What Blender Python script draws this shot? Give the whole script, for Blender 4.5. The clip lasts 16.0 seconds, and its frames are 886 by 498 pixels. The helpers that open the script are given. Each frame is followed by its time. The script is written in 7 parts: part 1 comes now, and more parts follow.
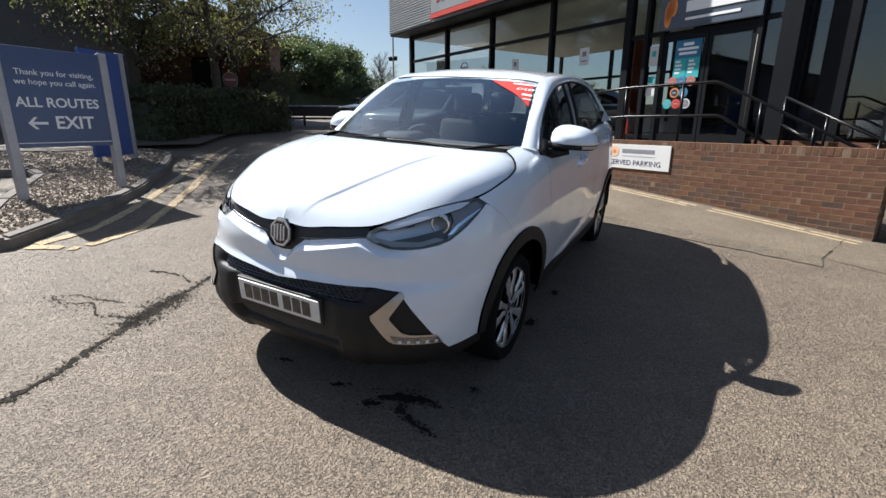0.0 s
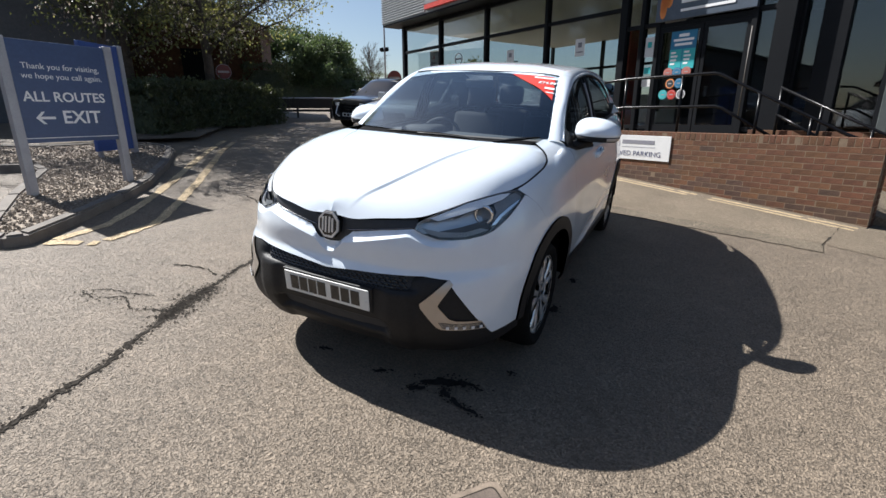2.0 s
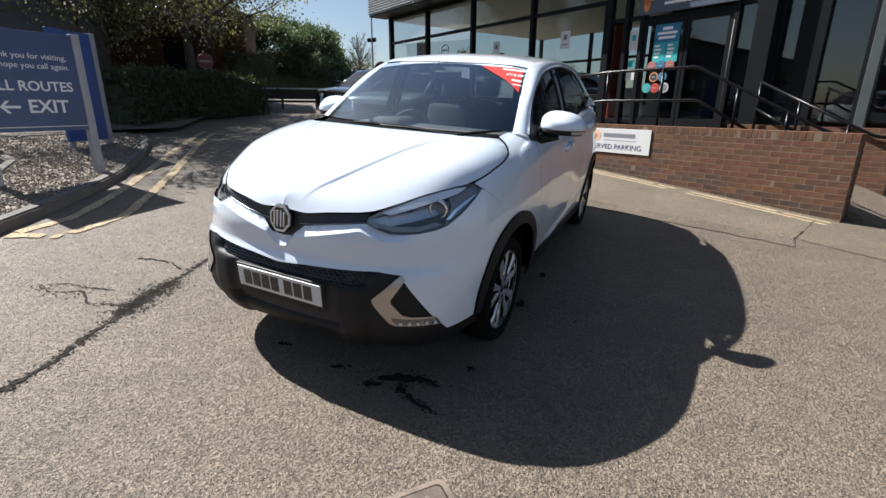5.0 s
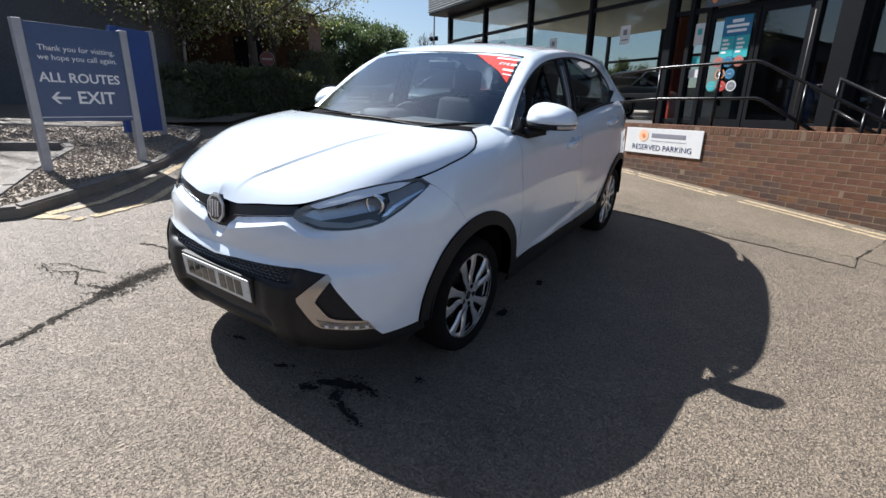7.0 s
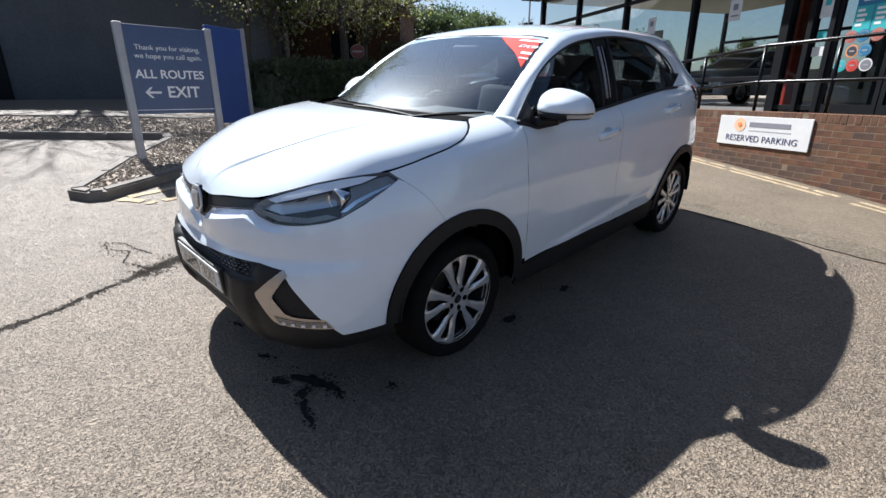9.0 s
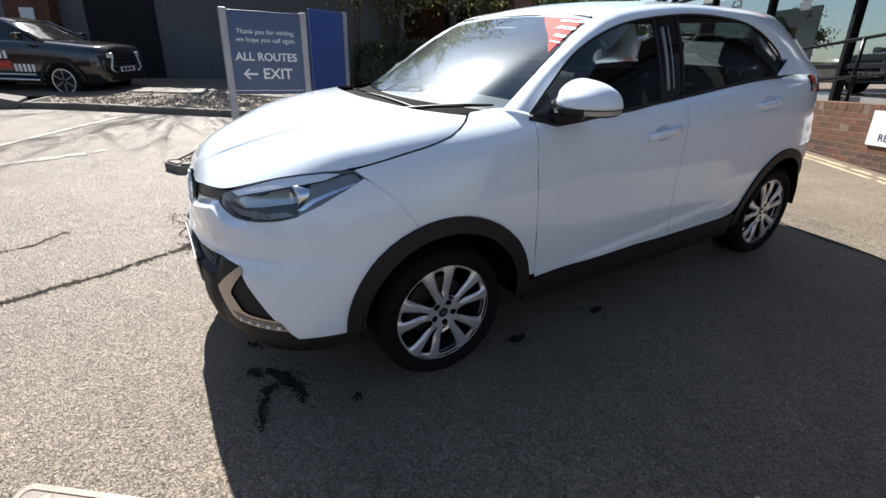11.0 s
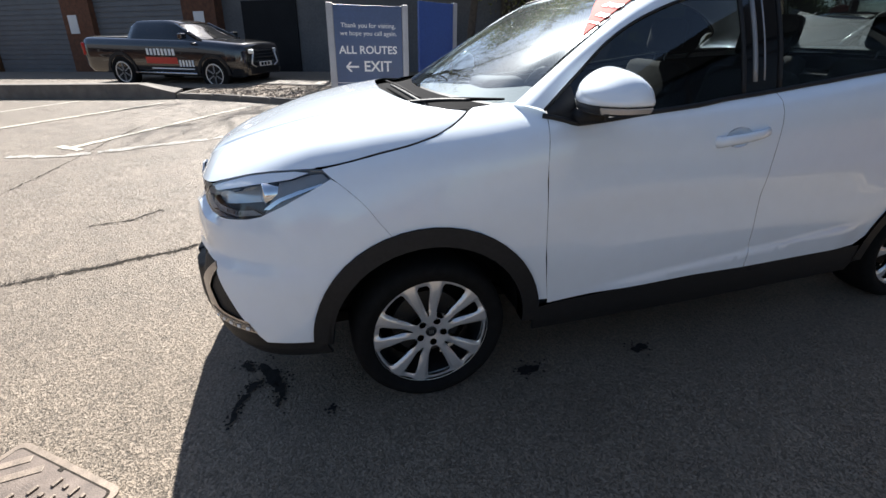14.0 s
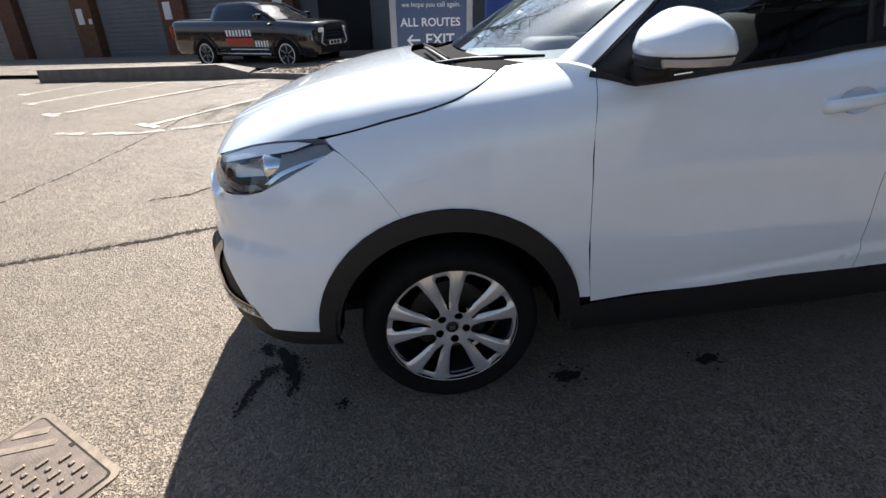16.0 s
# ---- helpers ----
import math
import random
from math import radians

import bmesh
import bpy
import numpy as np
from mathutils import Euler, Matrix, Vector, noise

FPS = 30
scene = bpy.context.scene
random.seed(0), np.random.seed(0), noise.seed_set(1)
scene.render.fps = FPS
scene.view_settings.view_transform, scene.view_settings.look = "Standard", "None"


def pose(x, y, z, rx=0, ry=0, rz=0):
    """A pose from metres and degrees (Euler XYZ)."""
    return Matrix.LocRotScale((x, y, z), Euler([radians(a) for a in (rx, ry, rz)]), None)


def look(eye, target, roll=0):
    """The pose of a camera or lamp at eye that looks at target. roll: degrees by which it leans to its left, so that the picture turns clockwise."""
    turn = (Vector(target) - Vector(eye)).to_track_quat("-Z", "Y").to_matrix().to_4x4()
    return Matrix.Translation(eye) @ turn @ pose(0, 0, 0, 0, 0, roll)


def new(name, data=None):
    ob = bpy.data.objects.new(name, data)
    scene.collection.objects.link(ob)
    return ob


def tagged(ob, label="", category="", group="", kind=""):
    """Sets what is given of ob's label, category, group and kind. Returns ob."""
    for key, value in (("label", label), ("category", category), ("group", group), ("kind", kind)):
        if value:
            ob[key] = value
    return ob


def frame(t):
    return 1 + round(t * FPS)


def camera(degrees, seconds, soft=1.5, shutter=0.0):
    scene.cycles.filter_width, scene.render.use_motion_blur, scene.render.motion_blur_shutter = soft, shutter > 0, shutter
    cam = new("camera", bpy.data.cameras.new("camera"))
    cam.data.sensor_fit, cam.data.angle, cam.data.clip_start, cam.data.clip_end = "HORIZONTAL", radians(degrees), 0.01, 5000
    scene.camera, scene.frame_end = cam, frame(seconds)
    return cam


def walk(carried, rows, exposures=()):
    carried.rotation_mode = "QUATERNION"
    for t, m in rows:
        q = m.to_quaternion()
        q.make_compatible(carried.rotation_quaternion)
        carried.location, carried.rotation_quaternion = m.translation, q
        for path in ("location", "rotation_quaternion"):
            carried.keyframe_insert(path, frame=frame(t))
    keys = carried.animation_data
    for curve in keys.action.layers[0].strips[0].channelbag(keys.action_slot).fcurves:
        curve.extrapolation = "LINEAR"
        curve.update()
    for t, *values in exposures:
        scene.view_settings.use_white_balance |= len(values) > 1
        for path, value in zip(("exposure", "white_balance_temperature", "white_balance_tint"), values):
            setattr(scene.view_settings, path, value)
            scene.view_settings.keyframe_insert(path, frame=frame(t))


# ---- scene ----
cam = camera(86.5, 16.0)
PATH = [
    (0, (1.63, -2.383, 1.496), (0.765, -0.702, 0.844), 2.3),
    (0.5, (1.675, -2.305, 1.489), (0.716, -0.678, 0.83), 1.9),
    (1, (1.501, -2.317, 1.471), (0.533, -0.699, 0.804), 2.3),
    (1.5, (1.435, -2.418, 1.504), (0.559, -0.754, 0.821), 2.6),
    (2, (1.439, -2.581, 1.509), (0.622, -0.888, 0.825), 2.1),
    (2.5, (1.356, -2.649, 1.528), (0.567, -0.941, 0.848), 2.0),
    (3, (1.285, -2.655, 1.524), (0.525, -0.94, 0.83), 2.0),
    (3.5, (1.268, -2.648, 1.523), (0.541, -0.923, 0.819), 2.2),
    (4, (1.275, -2.631, 1.511), (0.575, -0.899, 0.795), 2.3),
    (4.5, (1.424, -2.564, 1.515), (0.717, -0.835, 0.801), 2.5),
    (4.7, (1.493, -2.533, 1.517), (0.76, -0.814, 0.804), 2.6),
    (6.8, (1.94, -2.055, 1.459), (0.962, -0.467, 0.737), 2.5),
    (7, (1.977, -2.032, 1.469), (0.97, -0.463, 0.746), 2.6),
    (7.5, (2.018, -1.883, 1.443), (0.955, -0.355, 0.711), 2.6),
    (8, (2.048, -1.723, 1.44), (0.946, -0.238, 0.679), 2.4),
    (8.5, (2.176, -1.628, 1.453), (0.979, -0.222, 0.684), 1.6),
    (9, (2.29, -1.549, 1.464), (0.986, -0.244, 0.692), 0.7),
    (9.2, (2.309, -1.507, 1.464), (0.982, -0.227, 0.689), 0.6),
    (11.3, (2.483, -0.895, 1.479), (0.889, -0.011, 0.656), -0.0),
    (11.5, (2.508, -0.878, 1.478), (0.895, -0.014, 0.67), -0.2),
    (12, (2.489, -0.824, 1.465), (0.859, 0.022, 0.672), -0.2),
    (12.5, (2.379, -0.718, 1.442), (0.73, 0.071, 0.629), -0.4),
    (13, (2.321, -0.616, 1.437), (0.645, 0.083, 0.599), -0.4),
    (13.5, (2.348, -0.48, 1.433), (0.641, 0.119, 0.579), -0.7),
    (13.6, (2.358, -0.442, 1.428), (0.642, 0.134, 0.576), -0.8),
    (14, (2.419, -0.349, 1.442), (0.672, 0.111, 0.584), -1.6),
    (14.5, (2.469, -0.279, 1.448), (0.692, 0.061, 0.595), -2.9),
    (15, (2.454, -0.251, 1.436), (0.664, 0.034, 0.59), -3.4),
    (15.5, (2.348, -0.201, 1.378), (0.56, 0.031, 0.513), -3.4),
    (16, (2.23, -0.137, 1.34), (0.46, 0.026, 0.423), -3.9),
]
# the yard lies on a slope: SITE turns the slope's own axes into the level world
SITE = Matrix(((0.99803, 0.00298, 0.06265, 0), (0, 0.99887, -0.04747, 0), (-0.06272, 0.04738, 0.99691, 0), (0, 0, 0, 1)))
walk(cam, [(t, SITE @ look(eye, target, roll)) for t, eye, target, roll in PATH],
     exposures=((0, 1.15, 6250, 10), (4.5, 1.10, 6250, 10), (7, 1.24, 6050, 10), (9, 1.36, 6050, 10), (11.5, 1.58, 6350, 10), (13, 1.63, 6350, 10), (16, 1.67, 6500, 10)))

# ---- sky and sun ----
SUN_FROM = (SITE.to_3x3() @ Vector((-1.05, 0.15, 1.0))).normalized()
world = bpy.data.worlds.new("sky")
scene.world = world
world.use_nodes = True
wn = world.node_tree
sky = wn.nodes.new("ShaderNodeTexSky")
sky.sky_type, sky.sun_disc = "NISHITA", False
sky.sun_elevation = math.asin(SUN_FROM.z)
sky.sun_rotation = math.atan2(SUN_FROM.x, SUN_FROM.y)
sky.air_density, sky.dust_density = 1.0, 1.0
wn.nodes["Background"].inputs["Strength"].default_value = 0.0485
wn.links.new(sky.outputs[0], wn.nodes["Background"].inputs["Color"])
sun = new("sun", bpy.data.lights.new("sun", "SUN"))
sun.data.energy, sun.data.angle, sun.data.color = 5.0, radians(0.53), (1.0, 0.965, 0.91)
sun.matrix_world = look(SUN_FROM * 40, (0, 0, 0))


# ---- materials ----
def nodes_of(m):
    m.use_nodes = True
    nt = m.node_tree
    return nt, nt.nodes["Principled BSDF"]


def mat(name, colour, rough=0.6, metal=0.0, scale=0.0, vary=0.15, bump=0.0, fine=None, coat=0.0, spec=None, island=0.0, hue=0.0):
    """A plain procedural surface: colour broken by a coarse and a fine noise, with relief from the fine one."""
    m = bpy.data.materials.new(name)
    nt, b = nodes_of(m)
    b.inputs["Roughness"].default_value = rough
    b.inputs["Metallic"].default_value = metal
    b.inputs["Coat Weight"].default_value = coat
    b.inputs["Coat Roughness"].default_value = 0.03
    if spec is not None:
        b.inputs["Specular IOR Level"].default_value = spec
    c = (*colour, 1)
    b.inputs["Base Color"].default_value = c
    if scale:
        co = nt.nodes.new("ShaderNodeTexCoord")
        n1 = nt.nodes.new("ShaderNodeTexNoise")
        n1.inputs["Scale"].default_value, n1.inputs["Detail"].default_value = scale, 5
        n2 = nt.nodes.new("ShaderNodeTexNoise")
        n2.inputs["Scale"].default_value, n2.inputs["Detail"].default_value = fine or scale * 14, 3
        add = nt.nodes.new("ShaderNodeMath")
        add.operation = "ADD"
        ramp = nt.nodes.new("ShaderNodeValToRGB")
        ramp.color_ramp.elements[0].position, ramp.color_ramp.elements[1].position = 0.75, 1.25
        half = nt.nodes.new("ShaderNodeMath")
        half.operation, half.inputs[1].default_value = "MULTIPLY", 0.5
        ramp.color_ramp.elements[0].position, ramp.color_ramp.elements[1].position = 0.35, 0.65
        ramp.color_ramp.elements[0].color = (*[v * (1 - vary) for v in colour], 1)
        ramp.color_ramp.elements[1].color = (*[min(1, v * (1 + vary)) for v in colour], 1)
        for n in (n1, n2):
            nt.links.new(co.outputs["Object"], n.inputs["Vector"])
        nt.links.new(n1.outputs["Fac"], add.inputs[0])
        nt.links.new(n2.outputs["Fac"], add.inputs[1])
        nt.links.new(add.outputs[0], half.inputs[0])
        nt.links.new(half.outputs[0], ramp.inputs[0])
        out = ramp.outputs[0]
        if island:
            info = nt.nodes.new("ShaderNodeObjectInfo")
            geo = nt.nodes.new("ShaderNodeNewGeometry")
            sm = nt.nodes.new("ShaderNodeMath")
            sm.operation = "ADD"
            fr = nt.nodes.new("ShaderNodeMath")
            fr.operation = "FRACT"
            nt.links.new(info.outputs["Random"], sm.inputs[0])
            nt.links.new(geo.outputs["Random Per Island"], sm.inputs[1])
            nt.links.new(sm.outputs[0], fr.inputs[0])
            mr = nt.nodes.new("ShaderNodeMapRange")
            mr.inputs["To Min"].default_value, mr.inputs["To Max"].default_value = 1 - island, 1 + island
            nt.links.new(fr.outputs[0], mr.inputs["Value"])
            hs = nt.nodes.new("ShaderNodeHueSaturation")
            nt.links.new(mr.outputs[0], hs.inputs["Value"])
            nt.links.new(out, hs.inputs["Color"])
            if hue:
                far = nt.nodes.new("ShaderNodeMath")
                far.operation, far.inputs[1].default_value = "MULTIPLY", 7.31
                wrap = nt.nodes.new("ShaderNodeMath")
                wrap.operation = "FRACT"
                turn = nt.nodes.new("ShaderNodeMapRange")
                turn.inputs["To Min"].default_value, turn.inputs["To Max"].default_value = 0.5 - hue, 0.5 + hue
                nt.links.new(fr.outputs[0], far.inputs[0])
                nt.links.new(far.outputs[0], wrap.inputs[0])
                nt.links.new(wrap.outputs[0], turn.inputs["Value"])
                nt.links.new(turn.outputs[0], hs.inputs["Hue"])
            out = hs.outputs[0]
        nt.links.new(out, b.inputs["Base Color"])
        if bump:
            bp = nt.nodes.new("ShaderNodeBump")
            bp.inputs["Strength"].default_value, bp.inputs["Distance"].default_value = bump, 0.004
            nt.links.new(n2.outputs["Fac"], bp.inputs["Height"])
            nt.links.new(bp.outputs[0], b.inputs["Normal"])
    return m


def glass_mat(name, tint=(1, 1, 1), rough=0.0, base=0.06, haze=0.0, sheen=(1, 1, 1)):
    """A thin pane: clear with real mirror gloss by Fresnel."""
    m = bpy.data.materials.new(name)
    nt, b = nodes_of(m)
    nt.nodes.remove(b)
    tr = nt.nodes.new("ShaderNodeBsdfTransparent")
    tr.inputs[0].default_value = (*tint, 1)
    gl = nt.nodes.new("ShaderNodeBsdfGlossy")
    gl.inputs["Roughness"].default_value = rough
    gl.inputs["Color"].default_value = (*sheen, 1)
    lw = nt.nodes.new("ShaderNodeLayerWeight")
    lw.inputs[0].default_value = 0.5
    pw = nt.nodes.new("ShaderNodeMath")
    pw.operation, pw.inputs[1].default_value = "POWER", 4.0
    fr = nt.nodes.new("ShaderNodeMath")
    fr.operation, fr.inputs[1].default_value, fr.inputs[2].default_value = "MULTIPLY_ADD", 0.9, base
    nt.links.new(lw.outputs["Facing"], pw.inputs[0])
    nt.links.new(pw.outputs[0], fr.inputs[0])
    mx = nt.nodes.new("ShaderNodeMixShader")
    nt.links.new(fr.outputs[0], mx.inputs[0])
    nt.links.new(tr.outputs[0], mx.inputs[1])
    nt.links.new(gl.outputs[0], mx.inputs[2])
    out = mx
    if haze:
        soft = nt.nodes.new("ShaderNodeBsdfGlossy")
        soft.inputs["Roughness"].default_value = 0.19
        soft.inputs["Color"].default_value = (*sheen, 1)
        out = nt.nodes.new("ShaderNodeMixShader")
        out.inputs[0].default_value = haze
        nt.links.new(mx.outputs[0], out.inputs[1])
        nt.links.new(soft.outputs[0], out.inputs[2])
    nt.links.new(out.outputs[0], nt.nodes["Material Output"].inputs[0])
    return m


def leaf_mat(name, colour, glow):
    """A leaf that lets light through."""
    m = mat(name, colour, 0.5, scale=1.5, vary=0.4, island=0.5)
    nt, b = nodes_of(m)
    tr = nt.nodes.new("ShaderNodeBsdfTranslucent")
    tr.inputs[0].default_value = (*glow, 1)
    mx = nt.nodes.new("ShaderNodeMixShader")
    mx.inputs[0].default_value = 0.4
    nt.links.new(b.outputs[0], mx.inputs[1])
    nt.links.new(tr.outputs[0], mx.inputs[2])
    nt.links.new(mx.outputs[0], nt.nodes["Material Output"].inputs[0])
    return m


def asphalt_mat(name, light, dark, stones=230.0, patch=0.6, gloss=0.82, pits=1.0):
    m = bpy.data.materials.new(name)
    nt, b = nodes_of(m)
    L = nt.links.new
    co = nt.nodes.new("ShaderNodeTexCoord")
    vo = nt.nodes.new("ShaderNodeTexVoronoi")
    vo.inputs["Scale"].default_value = stones
    no = nt.nodes.new("ShaderNodeTexNoise")
    no.inputs["Scale"].default_value, no.inputs["Detail"].default_value, no.inputs["Roughness"].default_value = patch, 6, 0.65
    n3 = nt.nodes.new("ShaderNodeTexNoise")
    n3.inputs["Scale"].default_value, n3.inputs["Detail"].default_value, n3.inputs["Roughness"].default_value = 42, 4, 0.7
    for n in (vo, no, n3):
        L(co.outputs["Object"], n.inputs["Vector"])
    sep = nt.nodes.new("ShaderNodeSeparateColor")
    L(vo.outputs["Color"], sep.inputs[0])
    r = nt.nodes.new("ShaderNodeValToRGB")
    e = r.color_ramp.elements
    e[0].position, e[0].color = 0.26, (*dark, 1)
    e[1].position, e[1].color = 0.98, (*[min(1, v * 2.3) for v in light], 1)
    mid = r.color_ramp.elements.new(0.63)
    mid.color = (*light, 1)
    mixv = nt.nodes.new("ShaderNodeMath")
    mixv.operation = "MULTIPLY_ADD"
    mixv.inputs[1].default_value = 0.45
    L(sep.outputs[0], mixv.inputs[0])
    s2 = nt.nodes.new("ShaderNodeMath")
    s2.operation, s2.inputs[1].default_value = "MULTIPLY", 0.8
    L(n3.outputs["Fac"], s2.inputs[0])
    L(s2.outputs[0], mixv.inputs[2])
    L(mixv.outputs[0], r.inputs[0])
    hs = nt.nodes.new("ShaderNodeHueSaturation")
    mr = nt.nodes.new("ShaderNodeMapRange")
    mr.inputs["From Min"].default_value, mr.inputs["From Max"].default_value = 0.3, 0.7
    mr.inputs["To Min"].default_value, mr.inputs["To Max"].default_value = 0.78, 1.2
    L(no.outputs["Fac"], mr.inputs["Value"])
    L(mr.outputs[0], hs.inputs["Value"])
    L(r.outputs[0], hs.inputs["Color"])
    pit = nt.nodes.new("ShaderNodeMapRange")
    pit.inputs["From Min"].default_value, pit.inputs["From Max"].default_value = 0.34, 0.72
    pit.inputs["To Min"].default_value, pit.inputs["To Max"].default_value = 1.0 + (1 - pits) * 0.18, pits
    L(vo.outputs["Distance"], pit.inputs["Value"])
    h2 = nt.nodes.new("ShaderNodeHueSaturation")
    L(pit.outputs[0], h2.inputs["Value"])
    L(hs.outputs[0], h2.inputs["Color"])
    L(h2.outputs[0], b.inputs["Base Color"])
    b.inputs["Roughness"].default_value = gloss
    b.inputs["Specular IOR Level"].default_value = 0.25
    bp = nt.nodes.new("ShaderNodeBump")
    bp.inputs["Strength"].default_value, bp.inputs["Distance"].default_value = 1.0, 0.0055
    inv = nt.nodes.new("ShaderNodeMath")
    inv.operation = "ADD"
    L(vo.outputs["Distance"], inv.inputs[0])
    L(n3.outputs["Fac"], inv.inputs[1])
    L(inv.outputs[0], bp.inputs["Height"])
    L(bp.outputs[0], b.inputs["Normal"])
    return m


def yard_mat(name, light):
    """Old asphalt worn pale: an even tan with faint patches, fine speckle and winding crevices that are relief, their
    shade also darkened into the colour.
    """
    m = bpy.data.materials.new(name)
    nt, b = nodes_of(m)
    L = nt.links.new
    co = nt.nodes.new("ShaderNodeTexCoord")

    def noise(scale, detail, rough=0.6, bend=0.0):
        n = nt.nodes.new("ShaderNodeTexNoise")
        n.inputs["Scale"].default_value, n.inputs["Detail"].default_value = scale, detail
        n.inputs["Roughness"].default_value, n.inputs["Distortion"].default_value = rough, bend
        L(co.outputs["Object"], n.inputs["Vector"])
        return n.outputs["Fac"]

    def remap(v, a, z, lo, hi):
        n = nt.nodes.new("ShaderNodeMapRange")
        for k, x in zip(("From Min", "From Max", "To Min", "To Max"), (a, z, lo, hi)):
            n.inputs[k].default_value = x
        L(v, n.inputs["Value"])
        return n.outputs[0]

    def math_node(op, p, q):
        n = nt.nodes.new("ShaderNodeMath")
        n.operation = op
        for i, x in enumerate((p, q)):
            if isinstance(x, float):
                n.inputs[i].default_value = x
            else:
                L(x, n.inputs[i])
        return n.outputs[0]

    worm = noise(48, 1.5, 0.5, 1.2)
    ridge = math_node("ABSOLUTE", math_node("SUBTRACT", worm, 0.5), 0.0)
    line = remap(ridge, 0.0, 0.05, 0.55, 1.0)
    value = math_node("MULTIPLY", remap(noise(0.6, 6, 0.65), 0.3, 0.7, 0.88, 1.10), remap(noise(5, 4), 0.3, 0.7, 0.90, 1.10))
    value = math_node("MULTIPLY", value, remap(noise(78, 2.5, 0.65), 0.3, 0.7, 0.66, 1.34))
    value = math_node("MULTIPLY", value, line)
    hs = nt.nodes.new("ShaderNodeHueSaturation")
    hs.inputs["Color"].default_value = (*light, 1)
    L(value, hs.inputs["Value"])
    L(hs.outputs[0], b.inputs["Base Color"])
    b.inputs["Roughness"].default_value = 0.63
    b.inputs["Specular IOR Level"].default_value = 0.56
    bp = nt.nodes.new("ShaderNodeBump")
    bp.inputs["Strength"].default_value, bp.inputs["Distance"].default_value = 1.0, 0.022
    L(math_node("ADD", math_node("MULTIPLY", line, 0.95), math_node("MULTIPLY", noise(78, 2.5, 0.65), 0.8)), bp.inputs["Height"])
    L(bp.outputs[0], b.inputs["Normal"])
    return m


M_ASPHALT = yard_mat("asphalt", (0.208, 0.163, 0.117))
M_CONCRETE = asphalt_mat("worn_concrete", (0.166, 0.134, 0.098), (0.106, 0.086, 0.063), 260.0, 1.2)
M_KERB = mat("kerb_concrete", (0.150, 0.131, 0.112), 0.85, scale=5, vary=0.3, bump=0.5, fine=160)
M_GRAVEL = asphalt_mat("gravel_bed", (0.20, 0.163, 0.126), (0.10, 0.080, 0.063), 55.0, 1.5)
M_PEBBLE = mat("pebbles", (0.205, 0.163, 0.122), 0.85, scale=6, vary=0.25, island=0.3)
M_CRACK = mat("tar_crack", (0.034, 0.029, 0.024), 0.95, scale=30, vary=0.5, bump=0.8, fine=160, spec=0.12)
M_OIL = mat("oil_stain", (0.024, 0.022, 0.020), 0.8, scale=40, vary=0.5, bump=0.8, fine=200, spec=0.12)
M_YELLOW = asphalt_mat("worn_yellow_paint", (0.42, 0.325, 0.20), (0.25, 0.195, 0.13), 160.0, 6.0)
M_LINE = asphalt_mat("worn_white_paint", (0.46, 0.42, 0.35), (0.27, 0.24, 0.20), 160.0, 6.0)
M_BRICK = mat("brick", (0.106, 0.046, 0.022), 0.85, scale=7, vary=0.45, bump=0.7, fine=120, island=0.17, hue=0.008)
M_BRICKBLUE = mat("sooty_brick", (0.074, 0.041, 0.027), 0.85, scale=7, vary=0.45, bump=0.7, fine=120, island=0.2, hue=0.01)
M_MORTAR = mat("mortar", (0.155, 0.110, 0.072), 0.9, scale=9, vary=0.25, bump=0.5)
M_IRONRIM = mat("worn_iron_rim", (0.21, 0.165, 0.125), 0.45, 0.2, scale=20, vary=0.4, bump=0.4)
M_IRON = mat("cast_iron", (0.138, 0.107, 0.086), 0.5, 0.2, scale=14, vary=0.4, bump=0.4)
M_DARKFRAME = mat("dark_grey_frame", (0.009, 0.010, 0.012), 0.5, scale=3, vary=0.15, spec=0.12)
M_BLACKRAIL = mat("black_rail_paint", (0.005, 0.005, 0.006), 0.24, scale=20, vary=0.3, spec=0.16)
M_STEEL = mat("brushed_steel", (0.55, 0.55, 0.56), 0.22, 1.0, scale=30, vary=0.1)
M_CLAD = mat("grey_cladding", (0.24, 0.25, 0.26), 0.45, 0.3, scale=2, vary=0.1)
M_WHITE = mat("white_board", (0.66, 0.66, 0.65), 0.5, scale=3, vary=0.05)
M_NAVY = mat("navy_sign_panel", (0.038, 0.070, 0.165), 0.42, scale=2, vary=0.12)
M_BLUE2 = mat("blue_sign_panel", (0.030, 0.075, 0.26), 0.42, scale=2, vary=0.1)
M_GREYPOST = mat("grey_post", (0.33, 0.33, 0.35), 0.45, 0.2, scale=6, vary=0.12)
M_TEXTW = mat("white_lettering", (0.8, 0.8, 0.8), 0.5)
M_TEXTN = mat("navy_lettering", (0.02, 0.03, 0.12), 0.5)
M_ORANGE = mat("orange_graphic", (0.75, 0.25, 0.06), 0.5)
M_RED = mat("red_panel", (0.5, 0.04, 0.025), 0.45, scale=2, vary=0.1)
M_TEAL = mat("teal_sticker", (0.04, 0.4, 0.42), 0.5)
M_GLASS = glass_mat("window_glass", (0.72, 0.76, 0.76))
M_CARGLASS = glass_mat("tinted_car_glass", (0.31, 0.35, 0.345), base=0.07)
# soft second gloss and bluish sheen tint imitate sun glare and sky reflection
M_SCREEN = glass_mat("hazy_windscreen", (0.58, 0.67, 0.70), base=0.13, haze=0.048, sheen=(0.84, 0.94, 1.0))
M_SHUTTER = mat("grey_shutter", (0.115, 0.122, 0.132), 0.55, 0.1, scale=1.5, vary=0.15)
